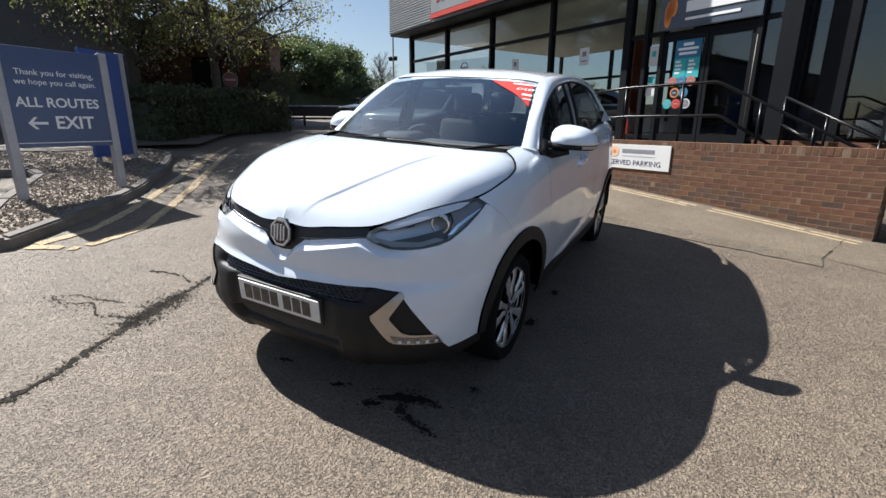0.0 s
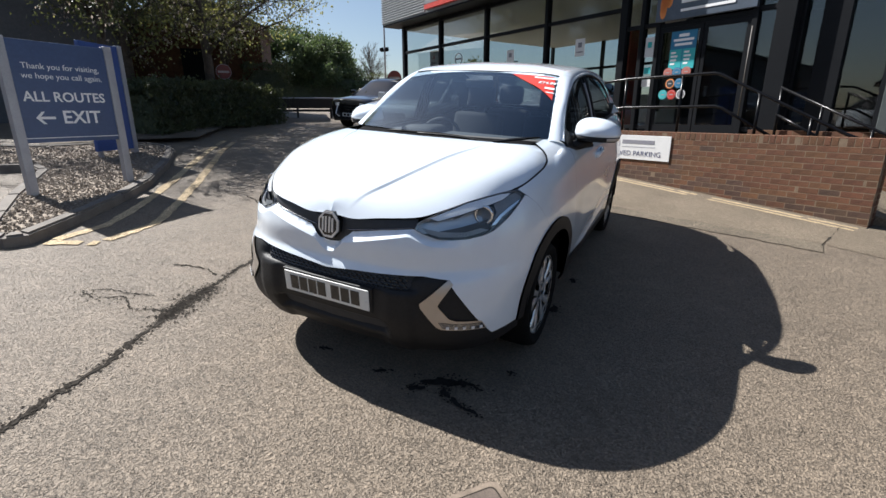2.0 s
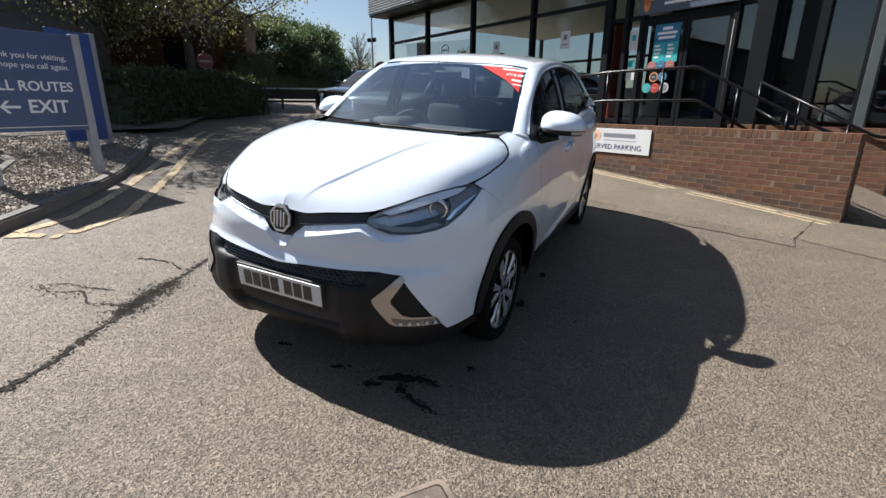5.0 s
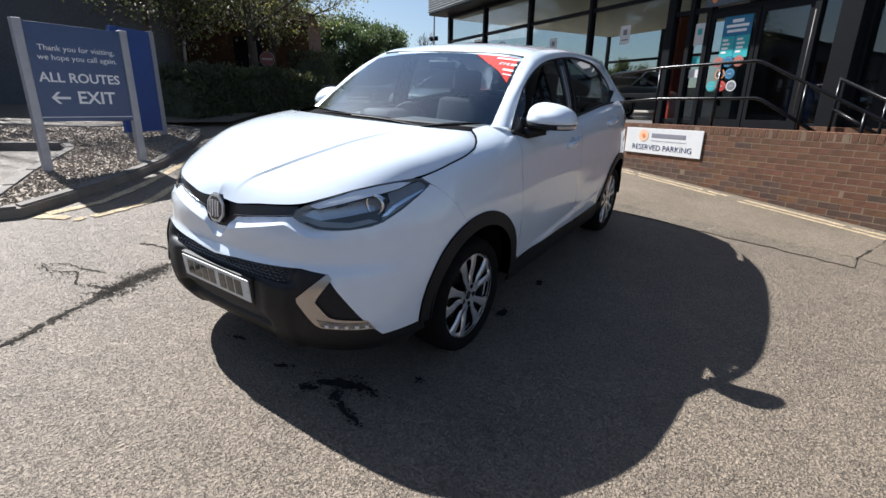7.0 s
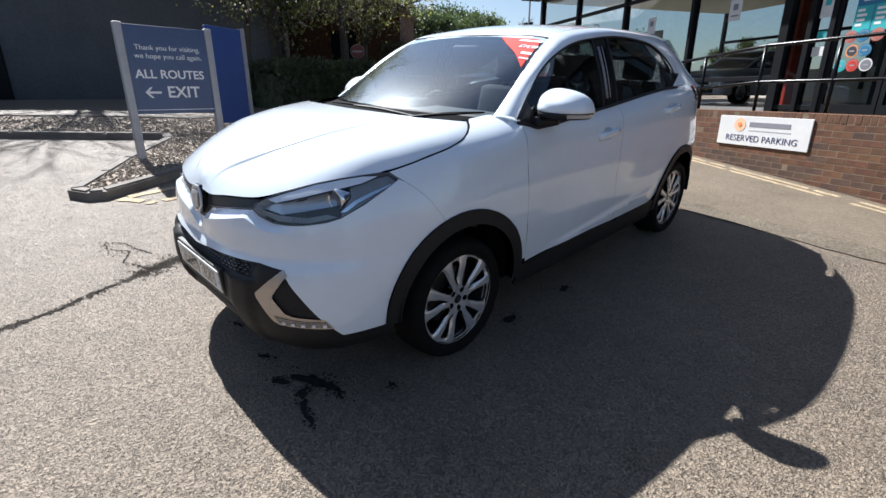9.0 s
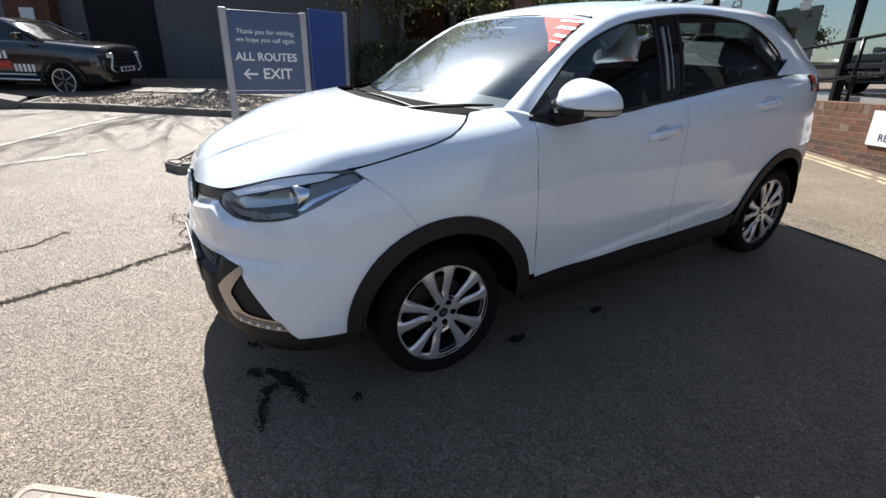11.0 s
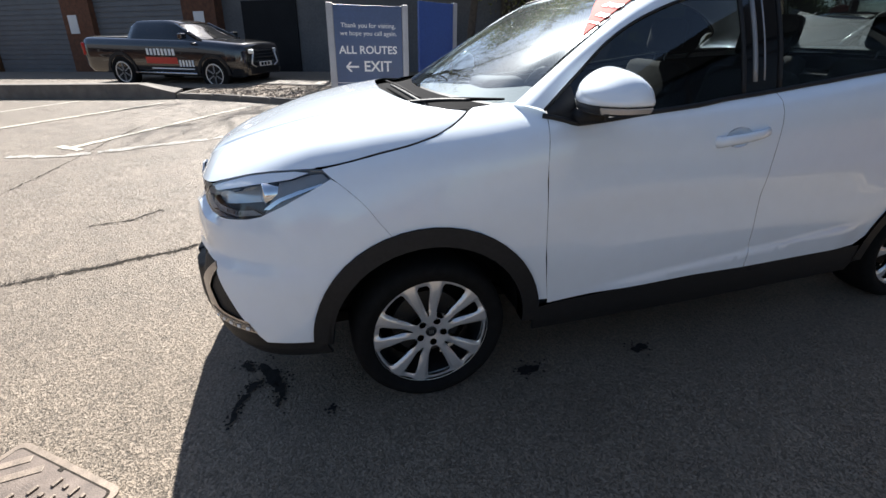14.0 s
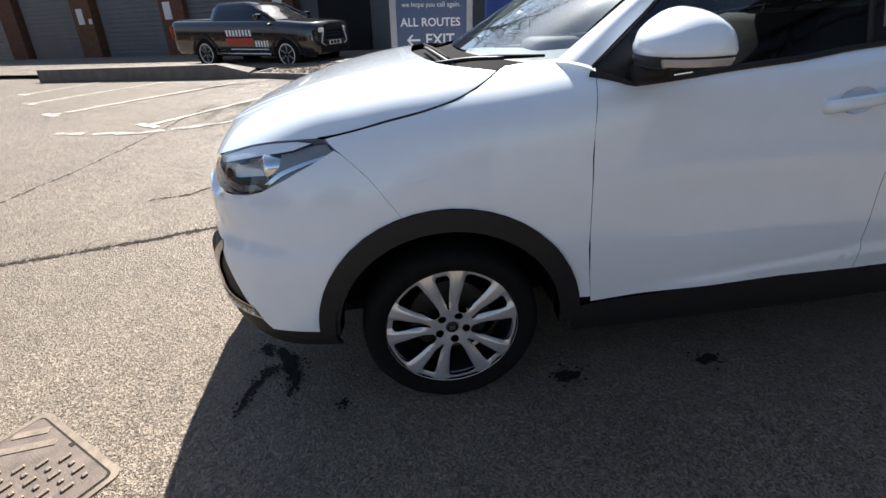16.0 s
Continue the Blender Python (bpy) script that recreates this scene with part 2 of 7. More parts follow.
M_CHARCOAL = mat("charcoal_wall", (0.085, 0.085, 0.088), 0.7, scale=1.2, vary=0.2, bump=0.2)
M_LEAF = leaf_mat("leaves", (0.115, 0.125, 0.045), (0.33, 0.32, 0.10))
M_LEAFFAR = leaf_mat("far_leaves", (0.062, 0.092, 0.040), (0.10, 0.14, 0.05))
M_LEAFDARK = leaf_mat("dark_leaves", (0.052, 0.066, 0.034), (0.13, 0.145, 0.05))
M_BLOSSOM = leaf_mat("pale_blossom", (0.5, 0.42, 0.36), (0.5, 0.42, 0.34))
M_BARK = mat("bark", (0.07, 0.055, 0.042), 0.9, scale=12, vary=0.4, bump=0.8)
M_PAINT = mat("white_car_paint", (0.750, 0.812, 0.875), 0.22, coat=1.0, scale=1.0, vary=0.02)
M_CLADDING = mat("black_plastic", (0.013, 0.013, 0.014), 0.55, scale=60, vary=0.3, bump=0.15, spec=0.32)
M_COWL = mat("matt_black_cowl", (0.010, 0.010, 0.011), 0.85, scale=60, vary=0.3, spec=0.03)
M_GLOSSBLACK = mat("gloss_black", (0.008, 0.008, 0.009), 0.08, coat=0.5)
M_CHROME = mat("chrome", (0.85, 0.85, 0.86), 0.06, 1.0)
M_SATIN = mat("satin_silver", (0.50, 0.46, 0.42), 0.32, 0.85, scale=20, vary=0.06)
M_RUBBER = mat("tyre_rubber", (0.009, 0.009, 0.009), 0.85, scale=30, vary=0.3, bump=0.2, spec=0.12)
M_ALLOY = mat("alloy", (0.66, 0.66, 0.66), 0.28, 0.6, scale=20, vary=0.06)
M_INTERIOR = mat("dark_trim", (0.035, 0.036, 0.039), 0.75, scale=25, vary=0.3, bump=0.1)
M_SEAT = mat("seat_cloth", (0.022, 0.022, 0.025), 0.9, scale=40, vary=0.3, bump=0.3)
M_BLACKPAINT = mat("black_car_paint", (0.012, 0.012, 0.014), 0.15, coat=1.0)
M_SILVERPAINT = mat("silver_car_paint", (0.62, 0.63, 0.65), 0.25, 0.3, coat=1.0)
M_LENS = glass_mat("lamp_lens", (0.93, 0.95, 0.96), base=0.05)
M_LAMPGREY = mat("lamp_grey", (0.24, 0.245, 0.255), 0.28, 0.1, scale=20, vary=0.1)
M_BROW = mat("silver_brow", (0.92, 0.93, 0.95), 0.22, 0.1, spec=0.8)
M_DARKCHROME = mat("dark_chrome", (0.22, 0.22, 0.23), 0.18, 0.9)
M_INDICATOR = mat("indicator_lens", (0.40, 0.365, 0.335), 0.15, coat=1.0)
M_REFLECT = mat("reflector_silver", (0.74, 0.75, 0.76), 0.14, 0.45)
M_COARSE = asphalt_mat("coarse_asphalt", (0.125, 0.103, 0.076), (0.055, 0.046, 0.036), 120.0, 2.0)
M_FADED = asphalt_mat("faded_paint", (0.30, 0.28, 0.25), (0.16, 0.15, 0.135), 160.0, 6.0)
M_TAIL = mat("red_lens", (0.35, 0.01, 0.01), 0.12, coat=0.6)
M_PLATE = mat("plate_white", (0.72, 0.72, 0.68), 0.4)
M_FLOORTILE = mat("showroom_floor", (0.3, 0.29, 0.28), 0.25, scale=2, vary=0.1)
M_CARPET = mat("dark_carpet", (0.022, 0.022, 0.025), 0.9, scale=30, vary=0.3, bump=0.3)
M_CEIL = mat("ceiling_grey", (0.55, 0.54, 0.50), 0.8, scale=2, vary=0.08)
M_GRILLE = mat("charcoal_grille_bar", (0.030, 0.031, 0.034), 0.42, scale=40, vary=0.2)
# sign red and white darkened in colour for their backlit, shaded faces
M_SIGNRED = mat("shade_dark_red_sign", (0.17, 0.040, 0.036), 0.6, scale=6, vary=0.2)
M_SIGNBAR = mat("shade_dark_white_sign", (0.30, 0.27, 0.26), 0.6, scale=6, vary=0.15)
M_WOODRAIL = mat("dark_timber_rail", (0.030, 0.024, 0.020), 0.75, scale=5, vary=0.3, bump=0.3)

# ---- building helpers ----
def gz(x, y):
    """The height of the sloping yard, easing off far away."""
    t = min(1.0, max(0.0, (-0.8 * x - 0.6 * y - 2) / 7))
    return 2.6 * math.tanh((-0.0628 * x + 0.0476 * y) / 2.6) + 0.22 * t * t * (3 - 2 * t)


def finish(bm, name, material, smooth=False):
    me = bpy.data.meshes.new(name)
    bmesh.ops.recalc_face_normals(bm, faces=bm.faces)
    bm.to_mesh(me)
    bm.free()
    for m in material if isinstance(material, (list, tuple)) else (material,):
        me.materials.append(m)
    if smooth:
        me.shade_smooth()
    return me


def part(name, bm, material, parent=None, label="", smooth=False, m=None):
    """Links a bmesh (or a mesh) as one object, under its thing or part."""
    me = bm if isinstance(bm, bpy.types.Mesh) else finish(bm, name, material, smooth)
    ob = new(name, me)
    if m is not None:
        ob.matrix_basis = m
    if parent is not None:
        ob.parent = parent
    if label:
        ob["label"] = label
    return ob


def thing(name, m, label, category, group="", kind=""):
    return tagged_at(new(name), m, label, category, group, kind)


def tagged_at(ob, m, label, category, group="", kind=""):
    ob.matrix_basis = m
    return tagged(ob, label, category, group, kind)


def box(x0, x1, y0, y1, z0, z1, bevel=0.0, bm=None, m=None):
    bm = bm or bmesh.new()
    vs = [bm.verts.new((x, y, z)) for x in (x0, x1) for y in (y0, y1) for z in (z0, z1)]
    fs = [bm.faces.new([vs[i] for i in q]) for q in ((0, 1, 3, 2), (4, 6, 7, 5), (0, 4, 5, 1), (2, 3, 7, 6), (0, 2, 6, 4), (1, 5, 7, 3))]
    if bevel:
        es = list({e for f in fs for e in f.edges})
        got = bmesh.ops.bevel(bm, geom=es, offset=bevel, segments=2, affect="EDGES", profile=0.5)
        vs = list({v for f in got["faces"] for v in f.verts} | {v for v in vs if v.is_valid})
    if m is not None:
        bmesh.ops.transform(bm, matrix=m, verts=vs)
    return bm


def prism(pts, z0, z1, bm=None, m=None):
    """An upright prism over a plan polygon; z0 and z1 numbers or functions of x, y."""
    bm = bm or bmesh.new()
    h = lambda z, p: z(*p[:2]) if callable(z) else z
    lo = [bm.verts.new((p[0], p[1], h(z0, p))) for p in pts]
    hi = [bm.verts.new((p[0], p[1], h(z1, p))) for p in pts]
    n = len(pts)
    bm.faces.new(lo[::-1])
    bm.faces.new(hi)
    for i in range(n):
        bm.faces.new((lo[i], lo[(i + 1) % n], hi[(i + 1) % n], hi[i]))
    if m is not None:
        bmesh.ops.transform(bm, matrix=m, verts=lo + hi)
    return bm


def tube(pts, r, sides=10, bm=None, closed=False):
    """A round tube along points; r a number or a function of 0..1."""
    bm = bm or bmesh.new()
    pts = [Vector(p) for p in pts]
    n, rings, old = len(pts), [], None
    for i, p in enumerate(pts):
        a = pts[(i - 1) % n] if closed else pts[max(i - 1, 0)]
        b = pts[(i + 1) % n] if closed else pts[min(i + 1, n - 1)]
        d = (b - a).normalized()
        u = d.orthogonal().normalized() if old is None else (old - d * old.dot(d)).normalized()
        old = u
        v = d.cross(u)
        rr = r(i / max(1, n - 1)) if callable(r) else r
        rings.append([bm.verts.new(p + rr * (math.cos(k * math.tau / sides) * u + math.sin(k * math.tau / sides) * v)) for k in range(sides)])
    for i in range(n if closed else n - 1):
        for k in range(sides):
            bm.faces.new((rings[i][k], rings[i][(k + 1) % sides], rings[(i + 1) % n][(k + 1) % sides], rings[(i + 1) % n][k]))
    if not closed:
        bm.faces.new(rings[0][::-1])
        bm.faces.new(rings[-1])
    return bm


def lathe(profile, sides=40, bm=None, m=None, cap=None):
    """Turns (radius, height) pairs about the x axis; the height runs along x."""
    bm = bm or bmesh.new()
    rings = []
    for r, h in profile:
        rings.append([bm.verts.new((h, r * math.cos(k * math.tau / sides), r * math.sin(k * math.tau / sides))) for k in range(sides)])
    for a, b in zip(rings, rings[1:]):
        for k in range(sides):
            bm.faces.new((a[k], a[(k + 1) % sides], b[(k + 1) % sides], b[k]))
    if len(profile) == 2 if cap is None else cap:
        for ring in (rings[0], rings[-1]):
            bm.faces.new(ring)
    if m is not None:
        bmesh.ops.transform(bm, matrix=m, verts=bm.verts)
    return bm


def letters(text, size, material, parent, m, name="letter", align="CENTER", bold=0.0):
    cu = bpy.data.curves.new(name, "FONT")
    cu.body, cu.size, cu.align_x, cu.align_y, cu.extrude, cu.offset = text, size, align, "CENTER", 0.0015, bold
    cu.resolution_u = 3
    tmp = bpy.data.objects.new("tmp", cu)
    scene.collection.objects.link(tmp)
    me = bpy.data.meshes.new_from_object(tmp.evaluated_get(bpy.context.evaluated_depsgraph_get()))
    bpy.data.objects.remove(tmp)
    bm = bmesh.new()
    bm.from_mesh(me)
    bpy.data.meshes.remove(me)
    seen, groups = set(), []
    for v in bm.verts:
        if v in seen:
            continue
        stack, isl = [v], []
        seen.add(v)
        while stack:
            q = stack.pop()
            isl.append(q)
            for e in q.link_edges:
                o = e.other_vert(q)
                if o not in seen:
                    seen.add(o)
                    stack.append(o)
        lo, hi = min(q.co.x for q in isl), max(q.co.x for q in isl)
        for g in groups:
            if min(hi, g[1]) - max(lo, g[0]) > 0.5 * min(hi - lo, g[1] - g[0]):
                g[2].extend(isl)
                g[0], g[1] = min(lo, g[0]), max(hi, g[1])
                break
        else:
            groups.append([lo, hi, isl])
    for lo, hi, isl in sorted(groups, key=lambda g: g[0]):
        one, new_of = bmesh.new(), {}
        for q in isl:
            new_of[q] = one.verts.new(q.co)
        for f in {f for q in isl for f in q.link_faces}:
            one.faces.new([new_of[q] for q in f.verts])
        part("letter", one, material, parent, m=m)
    bm.free()


def upright(x, y, z, yaw):
    """A pose whose x runs along the plan angle yaw and whose y is up: for writing on an upright face."""
    return pose(x, y, z, 90, 0, yaw)


def facing(p, q):
    """Plan angle in degrees of the way from p to q."""
    return math.degrees(math.atan2(q[1] - p[1], q[0] - p[0]))

from mathutils.geometry import delaunay_2d_cdt

# ---- ground ----
def ground_sheet():
    bm = bmesh.new()
    radii = [0.0] + [0.6 * 1.13 ** k for k in range(72)]
    sides, rings = 72, []
    for r in radii:
        ring = [bm.verts.new((r * math.cos(a), r * math.sin(a), gz(r * math.cos(a), r * math.sin(a)))) for a in (k * math.tau / sides for k in range(sides))] if r else [bm.verts.new((0, 0, 0))]
        rings.append(ring)
    for k in range(sides):
        bm.faces.new((rings[0][0], rings[1][k], rings[1][(k + 1) % sides]))
    for a, b in zip(rings[1:], rings[2:]):
        for k in range(sides):
            bm.faces.new((a[k], b[k], b[(k + 1) % sides], a[(k + 1) % sides]))
    return tagged(part("ground", bm, M_ASPHALT, smooth=True), "worn sunlit tan-grey asphalt yard on a gentle slope", "ground", kind="structure")


ground = ground_sheet()


def fill(pts, lift, step=0.5):
    """The inside of a plan polygon, laid on the yard."""
    def within(x, y):
        r = False
        for (ax, ay), (bx, by) in zip(pts, pts[1:] + pts[:1]):
            if (ay > y) != (by > y) and x < (bx - ax) * (y - ay) / (by - ay) + ax:
                r = not r
        return r

    pts = [tuple(p) for p in pts]
    n = len(pts)
    loop = []
    for a, b in zip(pts, pts[1:] + pts[:1]):
        k = max(1, int(math.hypot(b[0] - a[0], b[1] - a[1]) / step))
        loop += [(a[0] + (b[0] - a[0]) * j / k, a[1] + (b[1] - a[1]) * j / k) for j in range(k)]
    n = len(loop)
    x0, x1 = min(p[0] for p in loop), max(p[0] for p in loop)
    y0, y1 = min(p[1] for p in loop), max(p[1] for p in loop)
    inner = [(x0 + step * (i + 0.5), y0 + step * (j + 0.5)) for i in range(int((x1 - x0) / step)) for j in range(int((y1 - y0) / step))]
    inner = [p for p in inner if within(*p)]
    v2, _, tris, _, _, _ = delaunay_2d_cdt([Vector(p) for p in loop + inner], [(i, (i + 1) % n) for i in range(n)], [], 0, 1e-5)
    bm = bmesh.new()
    vs = [bm.verts.new((v.x, v.y, gz(v.x, v.y) + lift)) for v in v2]
    for t in tris:
        if within(sum(v2[i].x for i in t) / 3, sum(v2[i].y for i in t) / 3):
            bm.faces.new([vs[i] for i in t])
    return bm


def flat(name, pts, material, lift, label, category, parent=None):
    """A thin sheet on the yard over a plan polygon."""
    bm = fill(pts, lift)
    if parent:
        return part(name, bm, material, parent)
    return tagged(part(name, bm, material), label, category, kind="structure")


def strip(name, path, width, material, lift, label="", category="", rag=0.012, gaps=0.0, step=0.07, parent=None, seed=1, taper=False):
    """A ragged painted or tarred band along a plan line, following the yard."""
    rnd = random.Random(seed)
    pts = [Vector(p).to_2d() for p in path]
    dense = []
    for a, b in zip(pts, pts[1:]):
        n = max(1, int((b - a).length / step))
        dense += [a.lerp(b, i / n) for i in range(n)]
    dense.append(pts[-1])
    bm, prev = bmesh.new(), None
    for i, p in enumerate(dense):
        d = (dense[min(i + 1, len(dense) - 1)] - dense[max(i - 1, 0)]).normalized()
        nrm = Vector((-d.y, d.x))
        w = width * (0.5 if not taper else rnd.uniform(0.12, 0.85))
        l, r = p + nrm * (w + rnd.uniform(-rag, rag)), p - nrm * (w + rnd.uniform(-rag, rag))
        cur = [bm.verts.new((q.x, q.y, gz(q.x, q.y) + lift)) for q in (l, r)]
        if prev and rnd.random() >= gaps:
            bm.faces.new((prev[0], prev[1], cur[1], cur[0]))
        prev = cur
    ob = part(name, bm, material, parent)
    return tagged(ob, label, category, kind="structure") if not parent else ob


# concrete apron along the entrance wall, its joints, and the double yellow line
WALL_A, WALL_B = Vector((3.62, 4.45)), Vector((-4.2, 8.62))
WDIR = (WALL_B - WALL_A).normalized()
WOUT = Vector((-WDIR.y, WDIR.x))
apron = flat("pavement", [(9.5, 1.3), (9.5, 3.5), (3.9, 6.3), (-7.0, 12.2), (-7.0, 6.8), (-1.5, 4.28), (0.69, 3.79), (1.6, 3.62), (2.34, 3.48), (3.0, 3.37), (3.5, 3.13)], M_CONCRETE, 0.006, "pale worn concrete apron below the brick wall", "pavement")
strip("pavement_edge", [(-3.0, 4.80), (-1.53, 4.12), (0.66, 3.63), (1.57, 3.46), (2.31, 3.325), (2.95, 3.215)], 0.32, M_COARSE, 0.0085, "dark coarse worn asphalt along the concrete apron", "asphalt edge", rag=0.022)
strip("pavement_joint", [(2.95, 3.3), (3.35, 4.35)], 0.010, M_CRACK, 0.010, "dark joint across the concrete apron", "joint")
for k, off in enumerate((0.16, 0.30)):
    for j, (a, b) in enumerate(((0.05, 1.74), (1.96, 8.6))):
        p0, p1 = WALL_A + WDIR * a + WOUT * off, WALL_A + WDIR * b + WOUT * off
        strip("yellow_line", [p0, p1], 0.06, M_YELLOW, 0.010, "worn yellow line along the foot of the brick wall", "road marking", rag=0.01, gaps=0.06, seed=3 + k + 2 * j)

# double yellow line round the gravel island
strip("yellow_line", [(-3.42, -0.52), (-3.5, -0.05), (-3.85, 0.45), (-4.28, 0.99), (-4.95, 1.75), (-5.66, 2.51), (-6.86, 3.86), (-7.7, 4.9)], 0.105, M_YELLOW, 0.008, "worn yellow line curving round the gravel island", "road marking", rag=0.012, gaps=0.05, seed=11)
strip("yellow_line", [(-3.05, -0.36), (-3.20, 0.27), (-3.79, 0.97), (-4.5, 1.75), (-5.28, 2.56), (-6.62, 3.95), (-7.4, 4.9)], 0.105, M_YELLOW, 0.008, "worn yellow line curving round the gravel island", "road marking", rag=0.012, gaps=0.05, seed=12)
strip("yellow_line", [(-3.40, -0.60), (-3.04, -0.38)], 0.11, M_YELLOW, 0.009, "worn yellow end bar by the kerb", "road marking", rag=0.015, gaps=0.06, seed=13)

# parking bays
for j, (a, b) in enumerate((((-4.7, -3.42), (-7.3, -1.43)), ((-5.83, -5.31), (-8.1, -3.14)), ((-7.3, -6.5), (-9.25, -4.93)), ((-8.9, -7.6), (-10.3, -6.82)))):
    strip("bay_line", [a, b], 0.09, M_LINE, 0.008, "worn white parking bay line on asphalt", "road marking", rag=0.012, gaps=0.01, seed=20 + j)
    d = Vector((-0.61, -0.79)) * 0.22
    strip("bay_line", [Vector(a) - d, Vector(a) + d], 0.10, M_LINE, 0.009, "short white end mark of a parking bay", "road marking", rag=0.012, gaps=0.04, seed=30 + j)
strip("bay_line", [(-4.9, -1.6), (-4.3, -3.35), (-4.55, -4.6)], 0.12, M_FADED, 0.007, "faded white line across the asphalt", "road marking", rag=0.035, gaps=0.06, seed=40)
strip("bay_line", [(-1.2, -5.6), (-3.1, -7.2)], 0.10, M_LINE, 0.008, "worn white parking bay line on asphalt", "road marking", rag=0.012, gaps=0.1, seed=41)

# seams, cracks and stains in the asphalt
def seam(path, width, label, seed, crumbs=60, spread=0.02):
    """A ragged dark line where two lays meet, with crumbled spots beside it."""
    rnd = random.Random(seed)
    pts = [Vector(p) for p in path]
    line = []
    for a, b in zip(pts, pts[1:]):
        n = max(1, int((b - a).length / 0.022))
        line += [a.lerp(b, i / n) for i in range(n)]
    bm, prev, drift = bmesh.new(), None, 0.0
    for i, p in enumerate(line):
        d = (line[min(i + 1, len(line) - 1)] - line[max(i - 1, 0)]).normalized()
        nrm = Vector((-d.y, d.x))
        drift = 0.8 * drift + rnd.gauss(0, 0.006)
        w = width * rnd.uniform(0.15, 0.75)
        cur = [bm.verts.new((q.x, q.y, gz(q.x, q.y) + 0.005)) for q in (p + nrm * (drift + w * rnd.uniform(0.3, 1)), p + nrm * (drift - w * rnd.uniform(0.3, 1)))]
        if prev and rnd.random() > 0.07:
            bm.faces.new((prev[0], prev[1], cur[1], cur[0]))
        prev = cur
    for _ in range(crumbs):
        p = rnd.choice(line) + Vector((rnd.gauss(0, spread), rnd.gauss(0, spread)))
        r, a0, n = rnd.uniform(0.003, 0.010), rnd.uniform(0, 6), rnd.randrange(4, 7)
        vs = []
        for k in range(n):
            q = p + Vector((math.cos(a0 + k * math.tau / n), math.sin(a0 + k * math.tau / n))) * r * rnd.uniform(0.5, 1.2)
            vs.append(bm.verts.new((q.x, q.y, gz(q.x, q.y) + 0.005)))
        bm.faces.new(vs)
    tagged(part("asphalt_seam", bm, M_CRACK), label, "crack", kind="structure")


seam([(-0.70, -3.4), (-0.84, -2.67), (-0.95, -2.10), (-1.05, -1.64), (-1.14, -1.34), (-1.31, -0.94), (-1.48, -0.42), (-1.58, -0.10), (-1.72, 0.6), (-1.8, 1.1)], 0.044, "dark broken seam between two asphalt lays", 50, 1800, 0.024)
seam([(-1.6, -3.75), (-2.16, -3.58), (-2.73, -3.42), (-3.55, -3.25), (-4.3, -3.16), (-4.9, -3.08), (-5.9, -2.9)], 0.026, "dark seam at the edge of the car park", 51, 160, 0.02)
seam([(-1.84, -2.25), (-1.90, -1.95), (-2.02, -1.82), (-2.14, -1.73)], 0.030, "short ragged crack in asphalt", 52, 90, 0.03)
seam([(-1.36, -0.86), (-1.62, -0.98), (-1.80, -0.90), (-1.98, -1.02), (-2.20, -0.98)], 0.018, "winding crack in asphalt", 57, 120, 0.025)
seam([(-1.60, -0.34), (-1.76, -0.27), (-1.95, -0.30), (-2.08, -0.36)], 0.022, "short ragged crack in asphalt", 53, 40)
seam([(-1.66, -0.78), (-1.85, -0.84), (-2.02, -0.88), (-2.13, -0.97)], 0.014, "fine crack in asphalt", 54, 30)
seam([(-1.30, -0.95), (-1.38, -0.72), (-1.44, -0.50)], 0.12, "dark crumbled patch along the seam", 56, 1100, 0.055)
seam([(-2.7, 1.3), (-3.05, 1.46), (-3.4, 1.6)], 0.022, "edge of a patched asphalt square", 55, 30)


def blot(cx, cy, r, seed, stretch=(1, 1), turn=0.0, n=34):
    rnd = random.Random(seed)
    ph = [rnd.uniform(0, 6.28) for _ in range(5)]
    pts = []
    for k in range(n):
        a = k * math.tau / n
        rr = r * (0.62 + sum(0.2 / (i + 1) * math.sin((i + 2) * a + ph[i]) for i in range(5)) + rnd.uniform(-0.06, 0.06))
        x, y = rr * math.cos(a) * stretch[0], rr * math.sin(a) * stretch[1]
        pts.append((cx + x * math.cos(turn) - y * math.sin(turn), cy + x * math.sin(turn) + y * math.cos(turn)))
    bm = bmesh.new()
    c = bm.verts.new((cx, cy, gz(cx, cy) + 0.005))
    vs = [bm.verts.new((x, y, gz(x, y) + 0.005)) for x, y in pts]
    for k in range(n):
        bm.faces.new((c, vs[k], vs[(k + 1) % n]))
    for _ in range(int(60 * r / 0.08)):
        a, d = rnd.uniform(0, 6.28), r * rnd.gauss(0.85, 0.35)
        qx, qy = d * math.cos(a) * stretch[0], d * math.sin(a) * stretch[1]
        qx, qy = cx + qx * math.cos(turn) - qy * math.sin(turn), cy + qx * math.sin(turn) + qy * math.cos(turn)
        s, m = rnd.uniform(0.002, 0.009), rnd.randrange(4, 7)
        bm.faces.new([bm.verts.new((qx + s * rnd.uniform(0.5, 1.2) * math.cos(j * math.tau / m), qy + s * rnd.uniform(0.5, 1.2) * math.sin(j * math.tau / m), gz(qx, qy) + 0.0055)) for j in range(m)])
    return tagged(part("oil_stain", bm, M_OIL), "dark wet oil stain on shaded asphalt", "stain", kind="structure")


